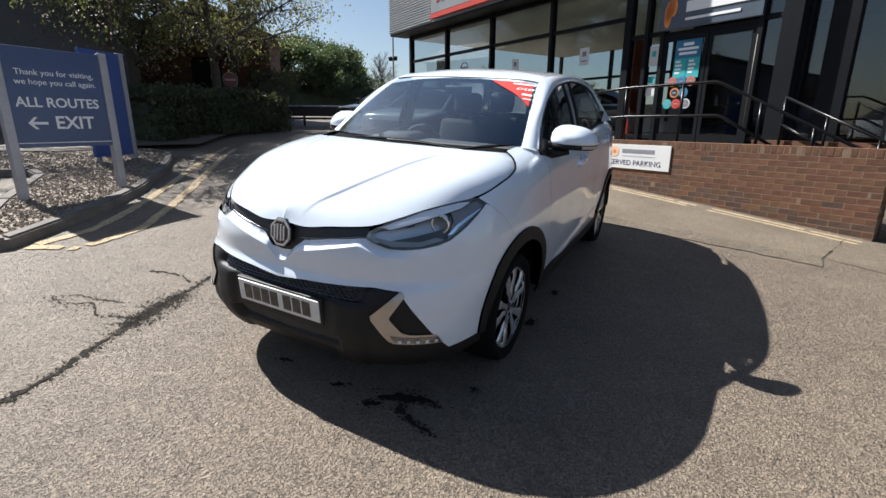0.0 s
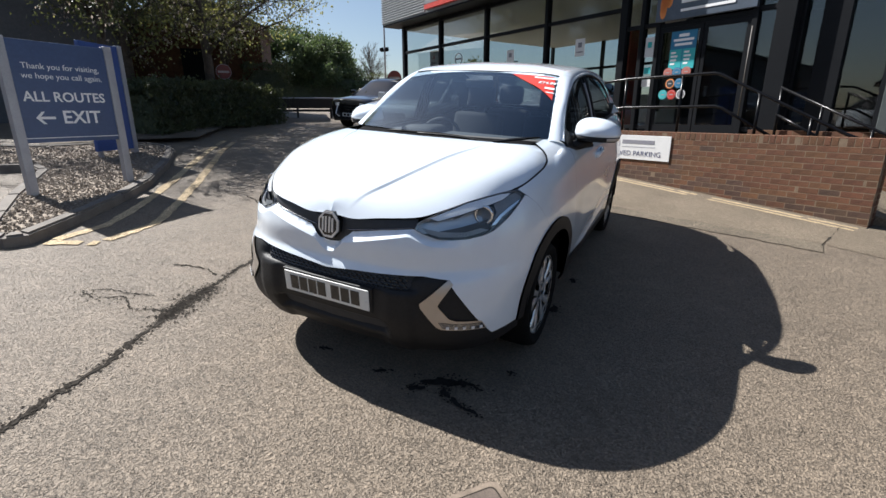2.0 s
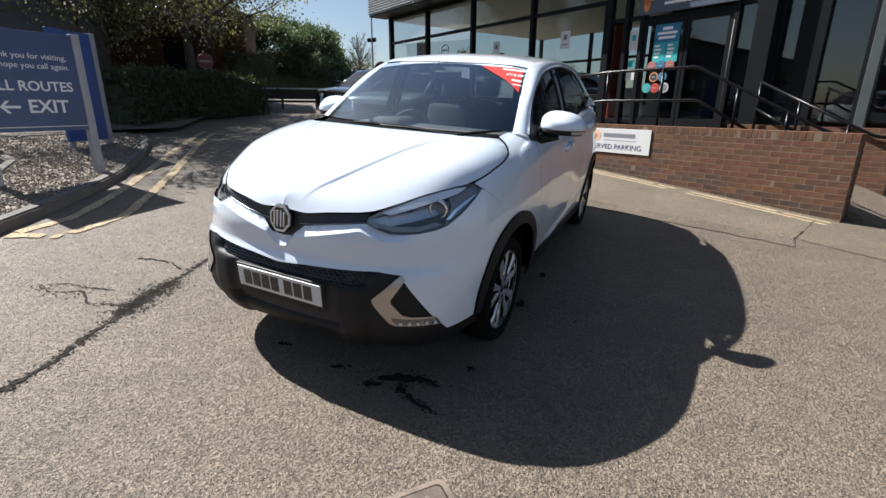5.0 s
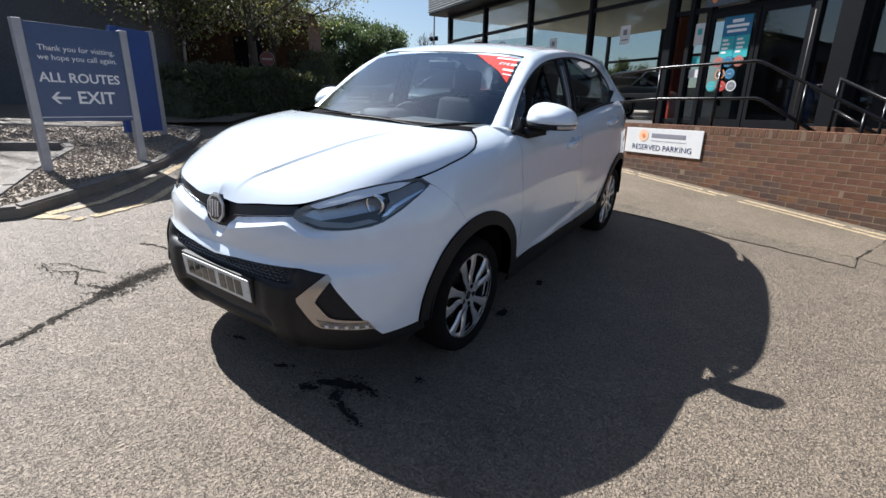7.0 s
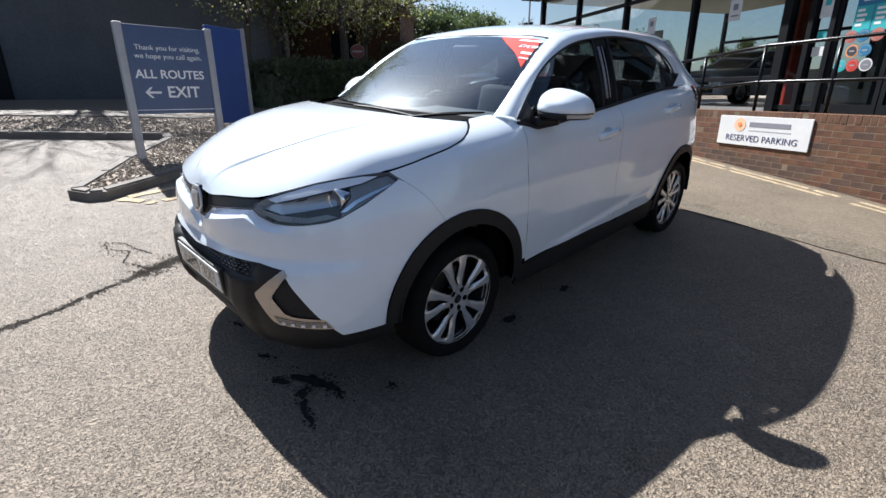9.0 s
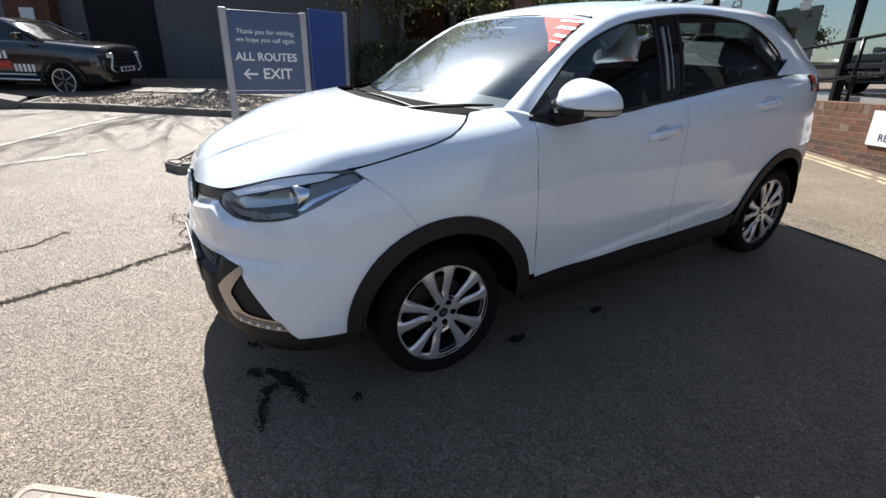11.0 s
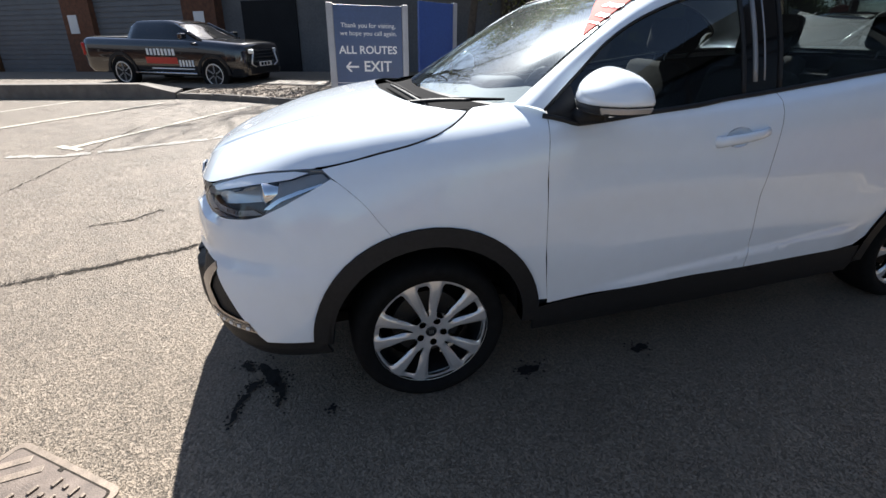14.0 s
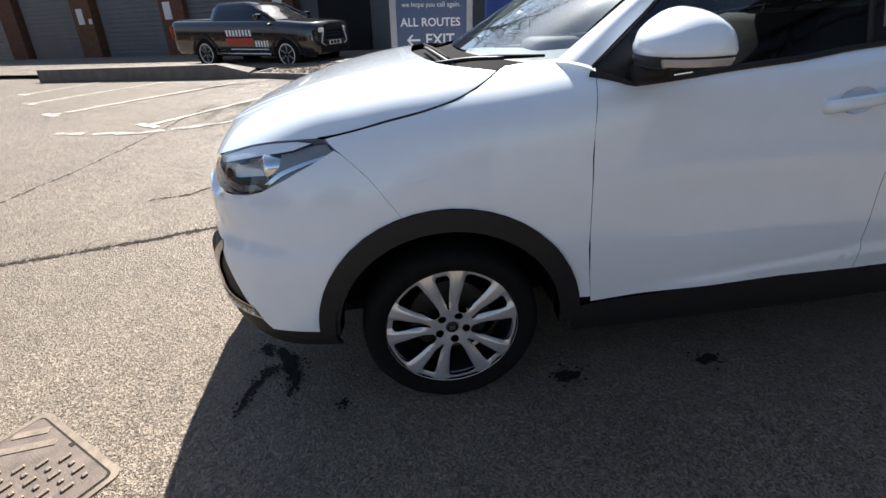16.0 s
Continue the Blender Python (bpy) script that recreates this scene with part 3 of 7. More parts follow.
for k, (x, y, r, st, tr) in enumerate(((0.545, -0.690, 0.080, (1.45, 0.85), 0.5), (0.450, -0.800, 0.042, (1.5, 0.8), 0.9), (0.650, -0.648, 0.055, (1.7, 0.6), 0.05), (0.735, -0.652, 0.022, (1.8, 0.6), 0.0), (0.600, -0.765, 0.040, (0.8, 1.5), 0.6), (0.680, -0.806, 0.034, (1.9, 0.8), -0.35), (0.765, -0.828, 0.030, (1.8, 0.8), -0.2),
                                        (0.86, 0.45, 0.055, (0.8, 1.5), 0.5), (0.87, 1.03, 0.045, (1, 1.3), 0.3), (0.84, -0.43, 0.022, (1, 1), 0), (0.21, -0.76, 0.030, (1.8, 0.7), 0.3), (-0.19, -0.73, 0.03, (1.6, 0.6), 0.3))):
    blot(x, y, r, 60 + k, st, tr)


# manhole cover
def manhole():
    c, ang = Vector((1.070, -1.565)), math.degrees(math.atan2(0.46, 0.365))
    slope = SITE @ pose(c.x, c.y, 0.0, 0, 0, ang)
    t = thing("manhole_cover", slope, "rusty grey cast-iron manhole cover with raised treads set in asphalt", "manhole cover")
    w, c = 0.287, 0.035

    def plate(r, k):
        out = []
        for sx, sy in ((1, 1), (-1, 1), (-1, -1), (1, -1)):
            a0 = math.atan2(sy, sx) - math.pi / 4
            out += [(sx * (r - k) + k * math.cos(a0 + j * math.pi / 10), sy * (r - k) + k * math.sin(a0 + j * math.pi / 10)) for j in range(6)]
        return out

    part("frame", prism(plate(w, c), -0.01, 0.006), M_IRONRIM, t, "worn paler iron rim")
    part("groove", prism(plate(w - 0.022, c - 0.012), 0.004, 0.0068), M_CRACK, t, "dark gap round the lid")
    lid = part("lid", prism(plate(w - 0.030, c - 0.014), 0.004, 0.0095), M_IRON, t, "cast-iron lid")
    bar = finish(box(-0.019, 0.019, -0.0075, 0.0075, 0.0, 0.008, bevel=0.003), "tread", M_IRONRIM)
    stud = finish(box(-0.0085, 0.0085, -0.0085, 0.0085, 0.0, 0.008, bevel=0.003), "tread", M_IRONRIM)
    for i in range(-5, 6):
        for j in range(-5, 6):
            x, y = i * 0.047, j * 0.053
            if abs(x) < 0.232 and abs(y) < 0.232 and y - x < 0.195:
                part("tread", bar if (i + j) % 2 else stud, None, lid, m=pose(x, y, 0.0093, 0, 0, 90))
    for d, h in ((0.150, 0.115), (0.200, 0.060)):
        part("maker_bar", box(-h, h, -0.016, 0.016, 0.009, 0.0125, bevel=0.001, m=pose(-d, d, 0, 0, 0, 45)), M_IRONRIM, lid, "raised bar in place of a name")
    part("key_slot", box(0.245, 0.262, -0.012, 0.012, 0.0085, 0.0105, m=pose(0, 0, 0, 0, 0, 90)), M_CRACK, lid, "dark key slot")


manhole()


# ---- gravel island with its kerb ----
ISLAND = [(-3.72, -0.98), (-3.5, -0.86), (-3.45, -0.7), (-3.78, -0.12), (-4.25, 0.6), (-4.75, 1.25), (-5.8, 2.25), (-6.8, 3.05), (-7.2, 3.25), (-7.7, 3.15), (-8.05, 2.6), (-8.15, 1.7), (-8.9, 0.5), (-10.2, -1.7), (-9.6, -2.7),
          (-8.75, -2.98), (-8.3, -2.25), (-7.55, -1.1), (-6.9, 0.0), (-6.55, 0.72), (-6.2, 0.66), (-5.0, -0.2)]


def offset_in(pts, d):
    out, n = [], len(pts)
    area = sum(pts[i][0] * pts[(i + 1) % n][1] - pts[(i + 1) % n][0] * pts[i][1] for i in range(n))
    s = 1 if area > 0 else -1
    for i in range(n):
        a, b, c = Vector(pts[i - 1]), Vector(pts[i]), Vector(pts[(i + 1) % n])
        e1, e2 = (b - a).normalized(), (c - b).normalized()
        nrm = Vector((-e1.y - e2.y, e1.x + e2.x)).normalized() * s
        k = max(0.5, nrm.dot(Vector((-e1.y, e1.x)) * s))
        out.append(tuple(b + nrm * d / k))
    return out


INNER = offset_in(ISLAND, 0.125)


def kerb_ring():
    isl = tagged(new("kerb"), "weathered concrete kerb round the gravel island", "kerb", kind="structure")
    n = len(ISLAND)
    for i in range(n):
        a, b, ia, ib = ISLAND[i], ISLAND[(i + 1) % n], INNER[i], INNER[(i + 1) % n]
        parts_n = max(1, round((Vector(b) - Vector(a)).length / 0.9))
        for k in range(parts_n):
            f0, f1 = k / parts_n, (k + 1) / parts_n - 0.006
            L = lambda p, q, f: (p[0] + (q[0] - p[0]) * f, p[1] + (q[1] - p[1]) * f)
            quad = [L(a, b, f0), L(a, b, f1), L(ia, ib, f1), L(ia, ib, f0)]
            bm = prism(quad, lambda x, y: gz(x, y) - 0.05, lambda x, y: gz(x, y) + 0.105)
            es = [e for e in bm.edges if all(v.co.z > gz(v.co.x, v.co.y) + 0.05 for v in e.verts)]
            bmesh.ops.bevel(bm, geom=es, offset=0.018, segments=2, affect="EDGES")
            part("kerbstone", bm, M_KERB, isl)


kerb_ring()


def inside(p, poly):
    r, n = False, len(poly)
    for i in range(n):
        a, b = poly[i], poly[(i + 1) % n]
        if (a[1] > p[1]) != (b[1] > p[1]) and p[0] < (b[0] - a[0]) * (p[1] - a[1]) / (b[1] - a[1]) + a[0]:
            r = not r
    return r


def gravel():
    bm = fill(INNER, 0.085)
    tagged(part("gravel_bed", bm, M_GRAVEL), "beige and brown gravel bed inside the kerb", "gravel", kind="stuff")
    rnd, verts, faces = random.Random(4), [], []
    while len(faces) < 9000 * 8:
        x, y = rnd.uniform(-9.8, -3.4), rnd.uniform(-2.8, 3.3)
        if rnd.random() > 1.15 - (-x - 3.4) / 7 or not inside((x, y), INNER):
            continue
        r = rnd.uniform(0.009, 0.024)
        q = Euler((rnd.uniform(0, 6), rnd.uniform(0, 6), rnd.uniform(0, 6))).to_matrix() @ Matrix.Diagonal((r, r * rnd.uniform(0.5, 0.9), r * rnd.uniform(0.5, 1.1)))
        c, k = Vector((x, y, gz(x, y) + 0.088)), len(verts)
        verts += [c + q @ Vector(v) for v in ((1, 0, 0), (-1, 0, 0), (0, 1, 0), (0, -1, 0), (0, 0, 1), (0, 0, -1))]
        faces += [(k + a, k + b, k + d) for a, b, d in ((0, 2, 4), (2, 1, 4), (1, 3, 4), (3, 0, 4), (2, 0, 5), (1, 2, 5), (3, 1, 5), (0, 3, 5))]
    me = bpy.data.meshes.new("gravel")
    me.from_pydata(verts, [], faces)
    me.materials.append(M_PEBBLE)
    tagged(part("gravel", me, None), "loose beige and brown gravel stones", "gravel", kind="stuff")


gravel()

# upper yard behind the kerb, with its low retaining wall
flat("road", [(-8.2, 2.9), (-7.9, 4.4), (-10.2, 7.4), (-10.0, 4.6), (-24, -18), (-17.5, -18), (-12.2, -8.6), (-9.7, -2.7), (-10.25, -1.7), (-8.9, 0.55), (-8.2, 1.75)], M_ASPHALT, 0.10, "shaded upper asphalt lane in front of the workshop", "road")


def low_wall():
    t = tagged(new("retaining_wall"), "low concrete retaining wall beside the parking bays", "low wall", kind="structure")
    a, b = Vector((-8.75, -3.0)), Vector((-11.6, -8.9))
    n = 8
    d = (b - a) / n
    nrm = Vector((-d.y, d.x)).normalized()
    if nrm.x > 0:
        nrm = -nrm
    for k in range(n):
        p, q = a + d * k, a + d * (k + 0.992)
        top = (lambda x, y: gz(x, y) + 0.29) if k else (lambda x, y: gz(x, y) + 0.12 + 0.17 * min(1, (Vector((x, y)) - a).length / d.length))
        bm = prism([p, q, q + nrm * 0.25, p + nrm * 0.25], lambda x, y: gz(x, y) - 0.1, top)
        part("block", bm, M_KERB, t)


low_wall()

# ---- brick parapet of the entrance ramp ----
def parapet():
    t = tagged(new("wall_entrance"), "red-brown brick parapet wall with a level top", "wall", kind="structure")
    yaw = facing(WALL_B, WALL_A)
    m = pose(WALL_A.x, WALL_A.y, 0, 0, 0, yaw)
    part("mortar", box(-5.9, -0.004, -0.0022, 0.208, -0.4, 1.010, m=m), M_MORTAR, t)
    me = finish(box(0.004, 0.216, 0, 0.105, 0.004, 0.071, bevel=0.0025), "brick", M_BRICK)
    half = finish(box(0.005, 0.1025, 0, 0.105, 0.005, 0.070, bevel=0.004), "brick", M_BRICK)
    sooty = finish(box(0.004, 0.216, 0, 0.105, 0.004, 0.071, bevel=0.0025), "brick", M_BRICKBLUE)
    rnd = random.Random(2)
    count = 0
    edge = finish(box(0.004, 0.071, -0.004, 0.211, 0.003, 0.105, bevel=0.004), "brick", M_BRICK)
    for k in range(78):
        ob = new("brick", edge)
        ob.parent = t
        ob.matrix_basis = m @ pose(-0.075 * (k + 1), rnd.uniform(-0.002, 0.002), 0.915, 0, rnd.uniform(-0.4, 0.4), rnd.uniform(-0.3, 0.3))
    for row in range(16):
        z = 0.915 - 0.075 * (row + 1)
        for k in range(26):
            x = 0.22 * k - (0.1125 if row % 2 else 0)
            w = m @ Vector((-max(x, 0) - 0.1, 0, 0))
            if z + 0.07 < gz(w.x, w.y) - 0.01 or x > 5.4:
                continue
            first = x < 0
            low = rnd.random() < (0.75 if z - gz(w.x, w.y) < 0.16 else 0.04)
            ob = new("brick", half if first else sooty if low else me)
            ob.parent = t
            ob.matrix_basis = m @ pose(-0.1125 if first else -x - 0.22, -0.0034 + rnd.uniform(-0.001, 0.001), z, 0, rnd.uniform(-0.3, 0.3), rnd.uniform(-0.15, 0.15))
            count += 1
    # the end of the wall
    for row in range(13):
        ob = new("brick", half)
        ob.parent = t
        ob.matrix_basis = m @ pose(0.001, 0.108, 0.915 - 0.075 * (row + 1), 0, 0, 90)
    return m


WM = parapet()
bm = prism([WM @ Vector(p) for p in ((-5.9, -0.05, 0), (0.0, -0.04, 0), (0.0, -0.003, 0), (-5.9, -0.003, 0))], lambda x, y: gz(x, y) - 0.05, lambda x, y: gz(x, y) + 0.014)
tagged(part("wall_footing", bm, M_CONCRETE), "narrow concrete footing along the brick wall", "footing", kind="structure")


def WP(x, y, z=0.0):
    """x along the wall from its free end, y into the ramp."""
    return WM @ Vector((-x, y, z))



def brick_run(name, m, length, height, label, z0=0.0, depth=0.2):
    """A plain further brick wall with its courses built of bricks."""
    t = tagged(new(name), label, "wall", kind="structure")
    part("mortar", box(0.004, length, -0.0022, depth, z0, height - 0.008, m=m), M_MORTAR, t)
    me = finish(box(0.004, 0.216, 0, 0.105, 0.004, 0.071, bevel=0.0025), "brick", M_BRICK)
    half = finish(box(0.004, 0.106, 0, 0.105, 0.004, 0.071, bevel=0.0025), "brick", M_BRICK)
    rnd = random.Random(9)
    rows = int((height - z0) / 0.075)
    for row in range(rows):
        places = [(0.22 * k, me) for k in range(int(length / 0.22))]
        if row % 2:
            places = [(0.0, half)] + [(x + 0.11, me) for x, _ in places[:-1]] + [(length - 0.11, half)]
        for x, mesh in places:
            ob = new("brick", mesh)
            ob.parent = t
            ob.matrix_basis = m @ pose(x, -0.0034 + rnd.uniform(-0.001, 0.001), height - 0.075 * (row + 1))


brick_run("wall_ramp", WM @ pose(-2.2, 1.75, 0), 2.2, 1.038, "red-brown brick wall behind the ramp", -0.3)

FLOOR = 0.85
# ramp floor and the landing in front of the doors
bm = prism([WP(x, y) for x, y in ((-0.42, 0.2), (2.0, 0.2), (2.0, 1.75), (-0.42, 1.75))], -0.3, lambda x, y: gz(x, y) + 0.01 if (Vector((x, y)) - WALL_A).dot(WDIR) < 1 else FLOOR)
tagged(part("ramp", bm, M_CONCRETE), "concrete ramp rising to the showroom doors", "ramp", kind="structure")
bm = prism([WP(x, y) for x, y in ((2.0, 0.2), (5.9, 0.2), (5.9, 4.0), (0.02, 4.0), (0.02, 1.8), (2.0, 1.8))], -0.3, FLOOR)
tagged(part("landing", bm, M_CONCRETE), "concrete landing in front of the showroom", "landing", kind="structure")


# ---- handrails ----
def handrail(y, runs, posts, label):
    """Tubular rails through (distance along the wall, height) points, with posts down to the wall or ramp."""
    t = tagged(new("handrail"), label, "handrail")
    for run in runs:
        pts = []
        for k, (x, z) in enumerate(run):
            if 0 < k < len(run) - 1:
                for q in (run[k - 1], run[k + 1]):
                    f = 0.05 / math.hypot(q[0] - x, q[1] - z)
                    pts.append(WP(x + (q[0] - x) * f, y, z + (q[1] - z) * f))
            else:
                pts.append(WP(x, y, z))
        part("rail", tube(pts, 0.022, 12), M_BLACKRAIL, t, smooth=True)
    for x, z0 in posts:
        z1 = float(np.interp(x, [p[0] for p in runs[0][::-1]], [p[1] for p in runs[0][::-1]]))
        part("post", tube([WP(x, y, z0), WP(x, y, z1)], 0.022, 10), M_BLACKRAIL, t, smooth=True)
    return t


handrail(0.25, (((5.85, 1.68), (3.60, 1.862), (2.11, 1.868), (0.42, 1.03), (0.30, 0.99)), ((5.85, 1.23), (3.60, 1.400), (2.03, 1.402), (1.22, 0.96))), ((0.85, 0.7), (1.50, 0.8), (2.62, 0.85), (3.60, 0.85), (4.6, 0.85), (5.6, 0.85)), "black tubular handrail with two rails above the brick parapet")
handrail(1.70, (((1.80, 1.697), (0.23, 0.925), (0.04, 0.922)), ((1.80, 1.29), (0.90, 0.80))), ((1.78, 0.8), (1.20, 0.6), (0.55, 0.3)), "black tubular handrail falling along the back of the ramp")


# ---- reserved parking board on the wall ----
def parking_board():
    a, b = Vector((0.200, 6.269)), Vector((1.385, 5.639))
    yaw = facing(a, b)
    c = (a + b) / 2 + WOUT * 0.012
    t = thing("parking_sign", pose(c.x, c.y, 0.76, 0, 0, yaw), "white reserved parking board with navy lettering on the brick wall", "sign")
    w = (b - a).length / 2
    part("board", box(-w, w, -0.006, 0.006, -0.195, 0.195, bevel=0.003), M_WHITE, t)
    letters("RESERVED PARKING", 0.118, M_TEXTN, t, pose(0.0, -0.0085, -0.10, 90, 0, 0), bold=-0.0015)
    part("name_bar", box(-0.18, 0.40, -0.009, -0.006, 0.06, 0.12), mat("grey_lettering", (0.22, 0.22, 0.25), 0.5), t, "grey bar in place of a name")
    part("strapline_bar", box(-0.18, 0.42, -0.0085, -0.006, 0.005, 0.018), mat("pale_grey_bar", (0.45, 0.45, 0.47), 0.5), t)
    bm = lathe([(0.09, 0.0), (0.09, 0.003)], 24, m=pose(-0.33, -0.009, 0.08, 0, 0, 90))
    part("emblem", bm, mat("peach_dot", (0.8, 0.5, 0.33), 0.5), t, "peach round emblem")
    part("emblem_dot", lathe([(0.03, 0.0), (0.03, 0.003)], 16, m=pose(-0.33, -0.0125, 0.08, 0, 0, 90)), M_ORANGE, t)


parking_board()

# ---- showroom ----
FAC = pose(0.0, 10.13, 0, 0, 0, math.degrees(math.atan2(-0.471, 0.882)))   # x along the front, -y outwards


# near-black colour stands in for the dim light behind the entrance glass
M_DIM = mat("shade_dark_wall", (0.028, 0.029, 0.032), 0.7, scale=1.0, vary=0.2)


def showroom():
    t = tagged(new("showroom"), "car showroom with dark-framed glazing and grey ribbed fascia", "building", kind="structure")
    t.matrix_basis = FAC
    top = 4.55
    mull = [(-10.0, 0.07), (-7.5, 0.05), (-5.0, 0.05), (-2.44, 0.05), (0.0, 0.09), (0.5, 0.05), (0.9, 0.05), (2.86, 0.05), (3.5, 0.16), (4.14, 0.20), (4.96, 0.035), (7.2, 0.06), (10.5, 0.08)]
    for x, w in mull:
        part("mullion", box(x - w, x + w, -0.09, 0.09, FLOOR - 0.7 if x > 4 else FLOOR - 0.5, top, bevel=0.006), M_DARKFRAME, t)
    rails = [(-10, 0, 3.64), (-10, 0, 1.55), (-10, 0, 4.50), (0, 0.5, 3.2), (0.5, 0.9, 3.2), (0.9, 2.86, 3.15), (2.86, 3.5, 3.2), (3.5, 10.5, 3.9), (3.5, 4.0, 1.05), (4.3, 10.5, 0.28), (0, 0.9, 1.0), (2.86, 3.5, 1.0)]
    for a, b, z in rails:
        part("transom", box(a, b, -0.05, 0.05, z - 0.045, z + 0.045, bevel=0.004), M_DARKFRAME, t)
    xs = [m[0] for m in mull]
    for a, b in zip(xs, xs[1:]):
        if a == 0.9:
            continue
        z0, z1 = (1.6, 4.46) if b <= 0 else (1.05, 4.5) if b < 4.5 else (0.3, 4.5)
        ob = part("pane", box(a + 0.05, b - 0.05, -0.008, 0.0, z0, z1), M_GLASS, t)
        ob.visible_shadow = False
    # entrance: a closed leaf and an open one beside it
    for a, b in ((0.95, 1.9), (1.92, 2.80)):
        fr = part("door", box(a, a + 0.07, -0.06, 0.0, FLOOR, 3.1), M_DARKFRAME, t, "dark framed glass door leaf")
        part("stile", box(b - 0.07, b, -0.06, 0.0, FLOOR, 3.1), M_DARKFRAME, fr)
        part("rail", box(a + 0.07, b - 0.07, -0.06, 0.0, 3.0, 3.1), M_DARKFRAME, fr)
        part("rail", box(a + 0.07, b - 0.07, -0.06, 0.0, FLOOR, FLOOR + 0.22), M_DARKFRAME, fr)
        ob = part("pane", box(a + 0.07, b - 0.07, -0.04, -0.03, FLOOR + 0.22, 3.0), M_GLASS, fr)
        ob.visible_shadow = False
    part("pull_bar", tube([(2.86, -0.13, 1.2), (2.86, -0.13, 2.9)], 0.012), mat("dull_bronze", (0.09, 0.08, 0.07), 0.5), t, smooth=True)
    # name panel over the doors
    part("name_panel", box(0.86, 2.9, -0.16, -0.06, 3.22, 4.5, bevel=0.01), mat("slate_panel", (0.07, 0.09, 0.12), 0.4, scale=2), t, "slate panel over the entrance")
    for k in range(5):
        bm = lathe([(0.001, 0), (0.09, 0.0), (0.09, 0.008)], 20, m=pose(1.12 + 0.1 * math.cos(1.3 + k * 0.55), -0.17, 3.5 + 0.42 * math.sin(0.35 + k * 0.33) - 0.12 * k, 0, 0, 90) @ Matrix.Diagonal((1, 0.8, 1.9, 1)))
        part("petal", bm, M_ORANGE, t, "orange petal-shaped graphic")
    part("name_bar", box(1.42, 2.78, -0.175, -0.16, 3.52, 3.72), M_TEXTW, t, "white bar in place of a name")
    part("strapline_bar", box(1.42, 2.5, -0.172, -0.16, 3.36, 3.41), M_TEXTW, t)
    # fascia over the long glazing, ribbed, with a red line below
    part("fascia", box(-10.4, 0.3, -0.75, 0.6, 4.62, 6.3), M_CLAD, t, "grey ribbed fascia")
    for k in range(20):
        z = 4.66 + 0.082 * k
        part("rib", box(-10.43, -7.4, -0.785, -0.75, z, z + 0.045, bevel=0.01), M_CLAD, t)
    part("soffit", box(-10.4, 0.3, -0.74, 0.0, 4.56, 4.618), M_DARKFRAME, t)
    part("name_board", box(-7.3, 0.3, -0.84, -0.752, 4.86, 6.2), M_CLAD, t, "pale grey name board")
    part("red_line", box(-7.3, 0.3, -0.86, -0.752, 4.70, 4.84), M_RED, t, "red band under the name board")
    part("name_bar", box(-6.2, -3.4, -0.85, -0.84, 5.15, 5.5), M_TEXTN, t, "dark bar in place of a name")
    for k in range(3):
        a = math.radians(90 + 120 * k)
        bm = prism([(0, 0), (0.13, 0.075), (0.26, 0), (0.13, -0.075)], 0, 0.01, m=pose(-6.75, -0.85, 5.3, 90, 0, 0) @ pose(0, 0, 0, 0, 0, 90 + 120 * k))
        part("emblem", bm, M_RED, t, "red emblem")
    part("upper_wall", box(0.3, 10.6, -0.3, 0.3, 4.5, 6.3), M_DARKFRAME, t, "dark upper wall over the entrance")
    part("column", box(3.3, 3.62, -0.33, -0.09, FLOOR, 4.5, bevel=0.01), M_DARKFRAME, t, "dark clad column")
    # opaque box added for the pale tone at the glass edge, not a post
    part("pale_glass_edge", box(5.0, 5.15, -0.14, -0.02, 0.1, 4.5, bevel=0.012), mat("grey_green_glass_edge", (0.065, 0.075, 0.075), 0.4, scale=4, vary=0.15), t, "grey-green strip standing for the pale edge of the glass")
    # inside
    part("inner_floor", box(-10.3, 0.2, 0.1, 9.0, 0.8, 0.97), M_FLOORTILE, t)
    part("inner_floor", box(0.2, 10.5, 0.1, 9.0, 0.7, FLOOR), M_CARPET, t)
    part("inner_ceiling", box(-10.3, 0.0, 0.1, 9.0, 4.5, 4.6), M_CEIL, t)
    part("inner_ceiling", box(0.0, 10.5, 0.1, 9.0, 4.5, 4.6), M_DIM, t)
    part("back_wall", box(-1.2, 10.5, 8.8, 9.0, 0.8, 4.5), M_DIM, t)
    part("back_panel", box(-4.2, -1.2, 8.8, 9.0, 2.1, 4.5), mat("grey_inner_wall", (0.16, 0.16, 0.155), 0.8, scale=2, vary=0.1), t, "grey inner wall")
    part("back_sill", box(-10.3, -1.2, 8.8, 9.0, 0.97, 2.1), M_CEIL, t)
    for x in (-10.2, -7.2, -4.2, -1.3):
        part("mullion", box(x - 0.06, x + 0.06, 8.75, 8.9, 1.4, 4.5), M_DARKFRAME, t)
    part("transom", box(-10.2, -1.3, 8.76, 8.88, 3.3, 3.4), M_DARKFRAME, t)
    part("red_pillar", box(-0.36, -0.02, 0.3, 0.7, 0.95, 3.3), M_RED, t, "red pillar behind the glass")
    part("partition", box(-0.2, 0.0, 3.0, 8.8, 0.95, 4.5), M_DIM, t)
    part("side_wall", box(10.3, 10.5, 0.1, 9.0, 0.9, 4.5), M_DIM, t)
    part("side_sill", box(-10.4, -10.2, 0.1, 9.0, 1.0, 1.9), M_CEIL, t)
    return t


showroom()


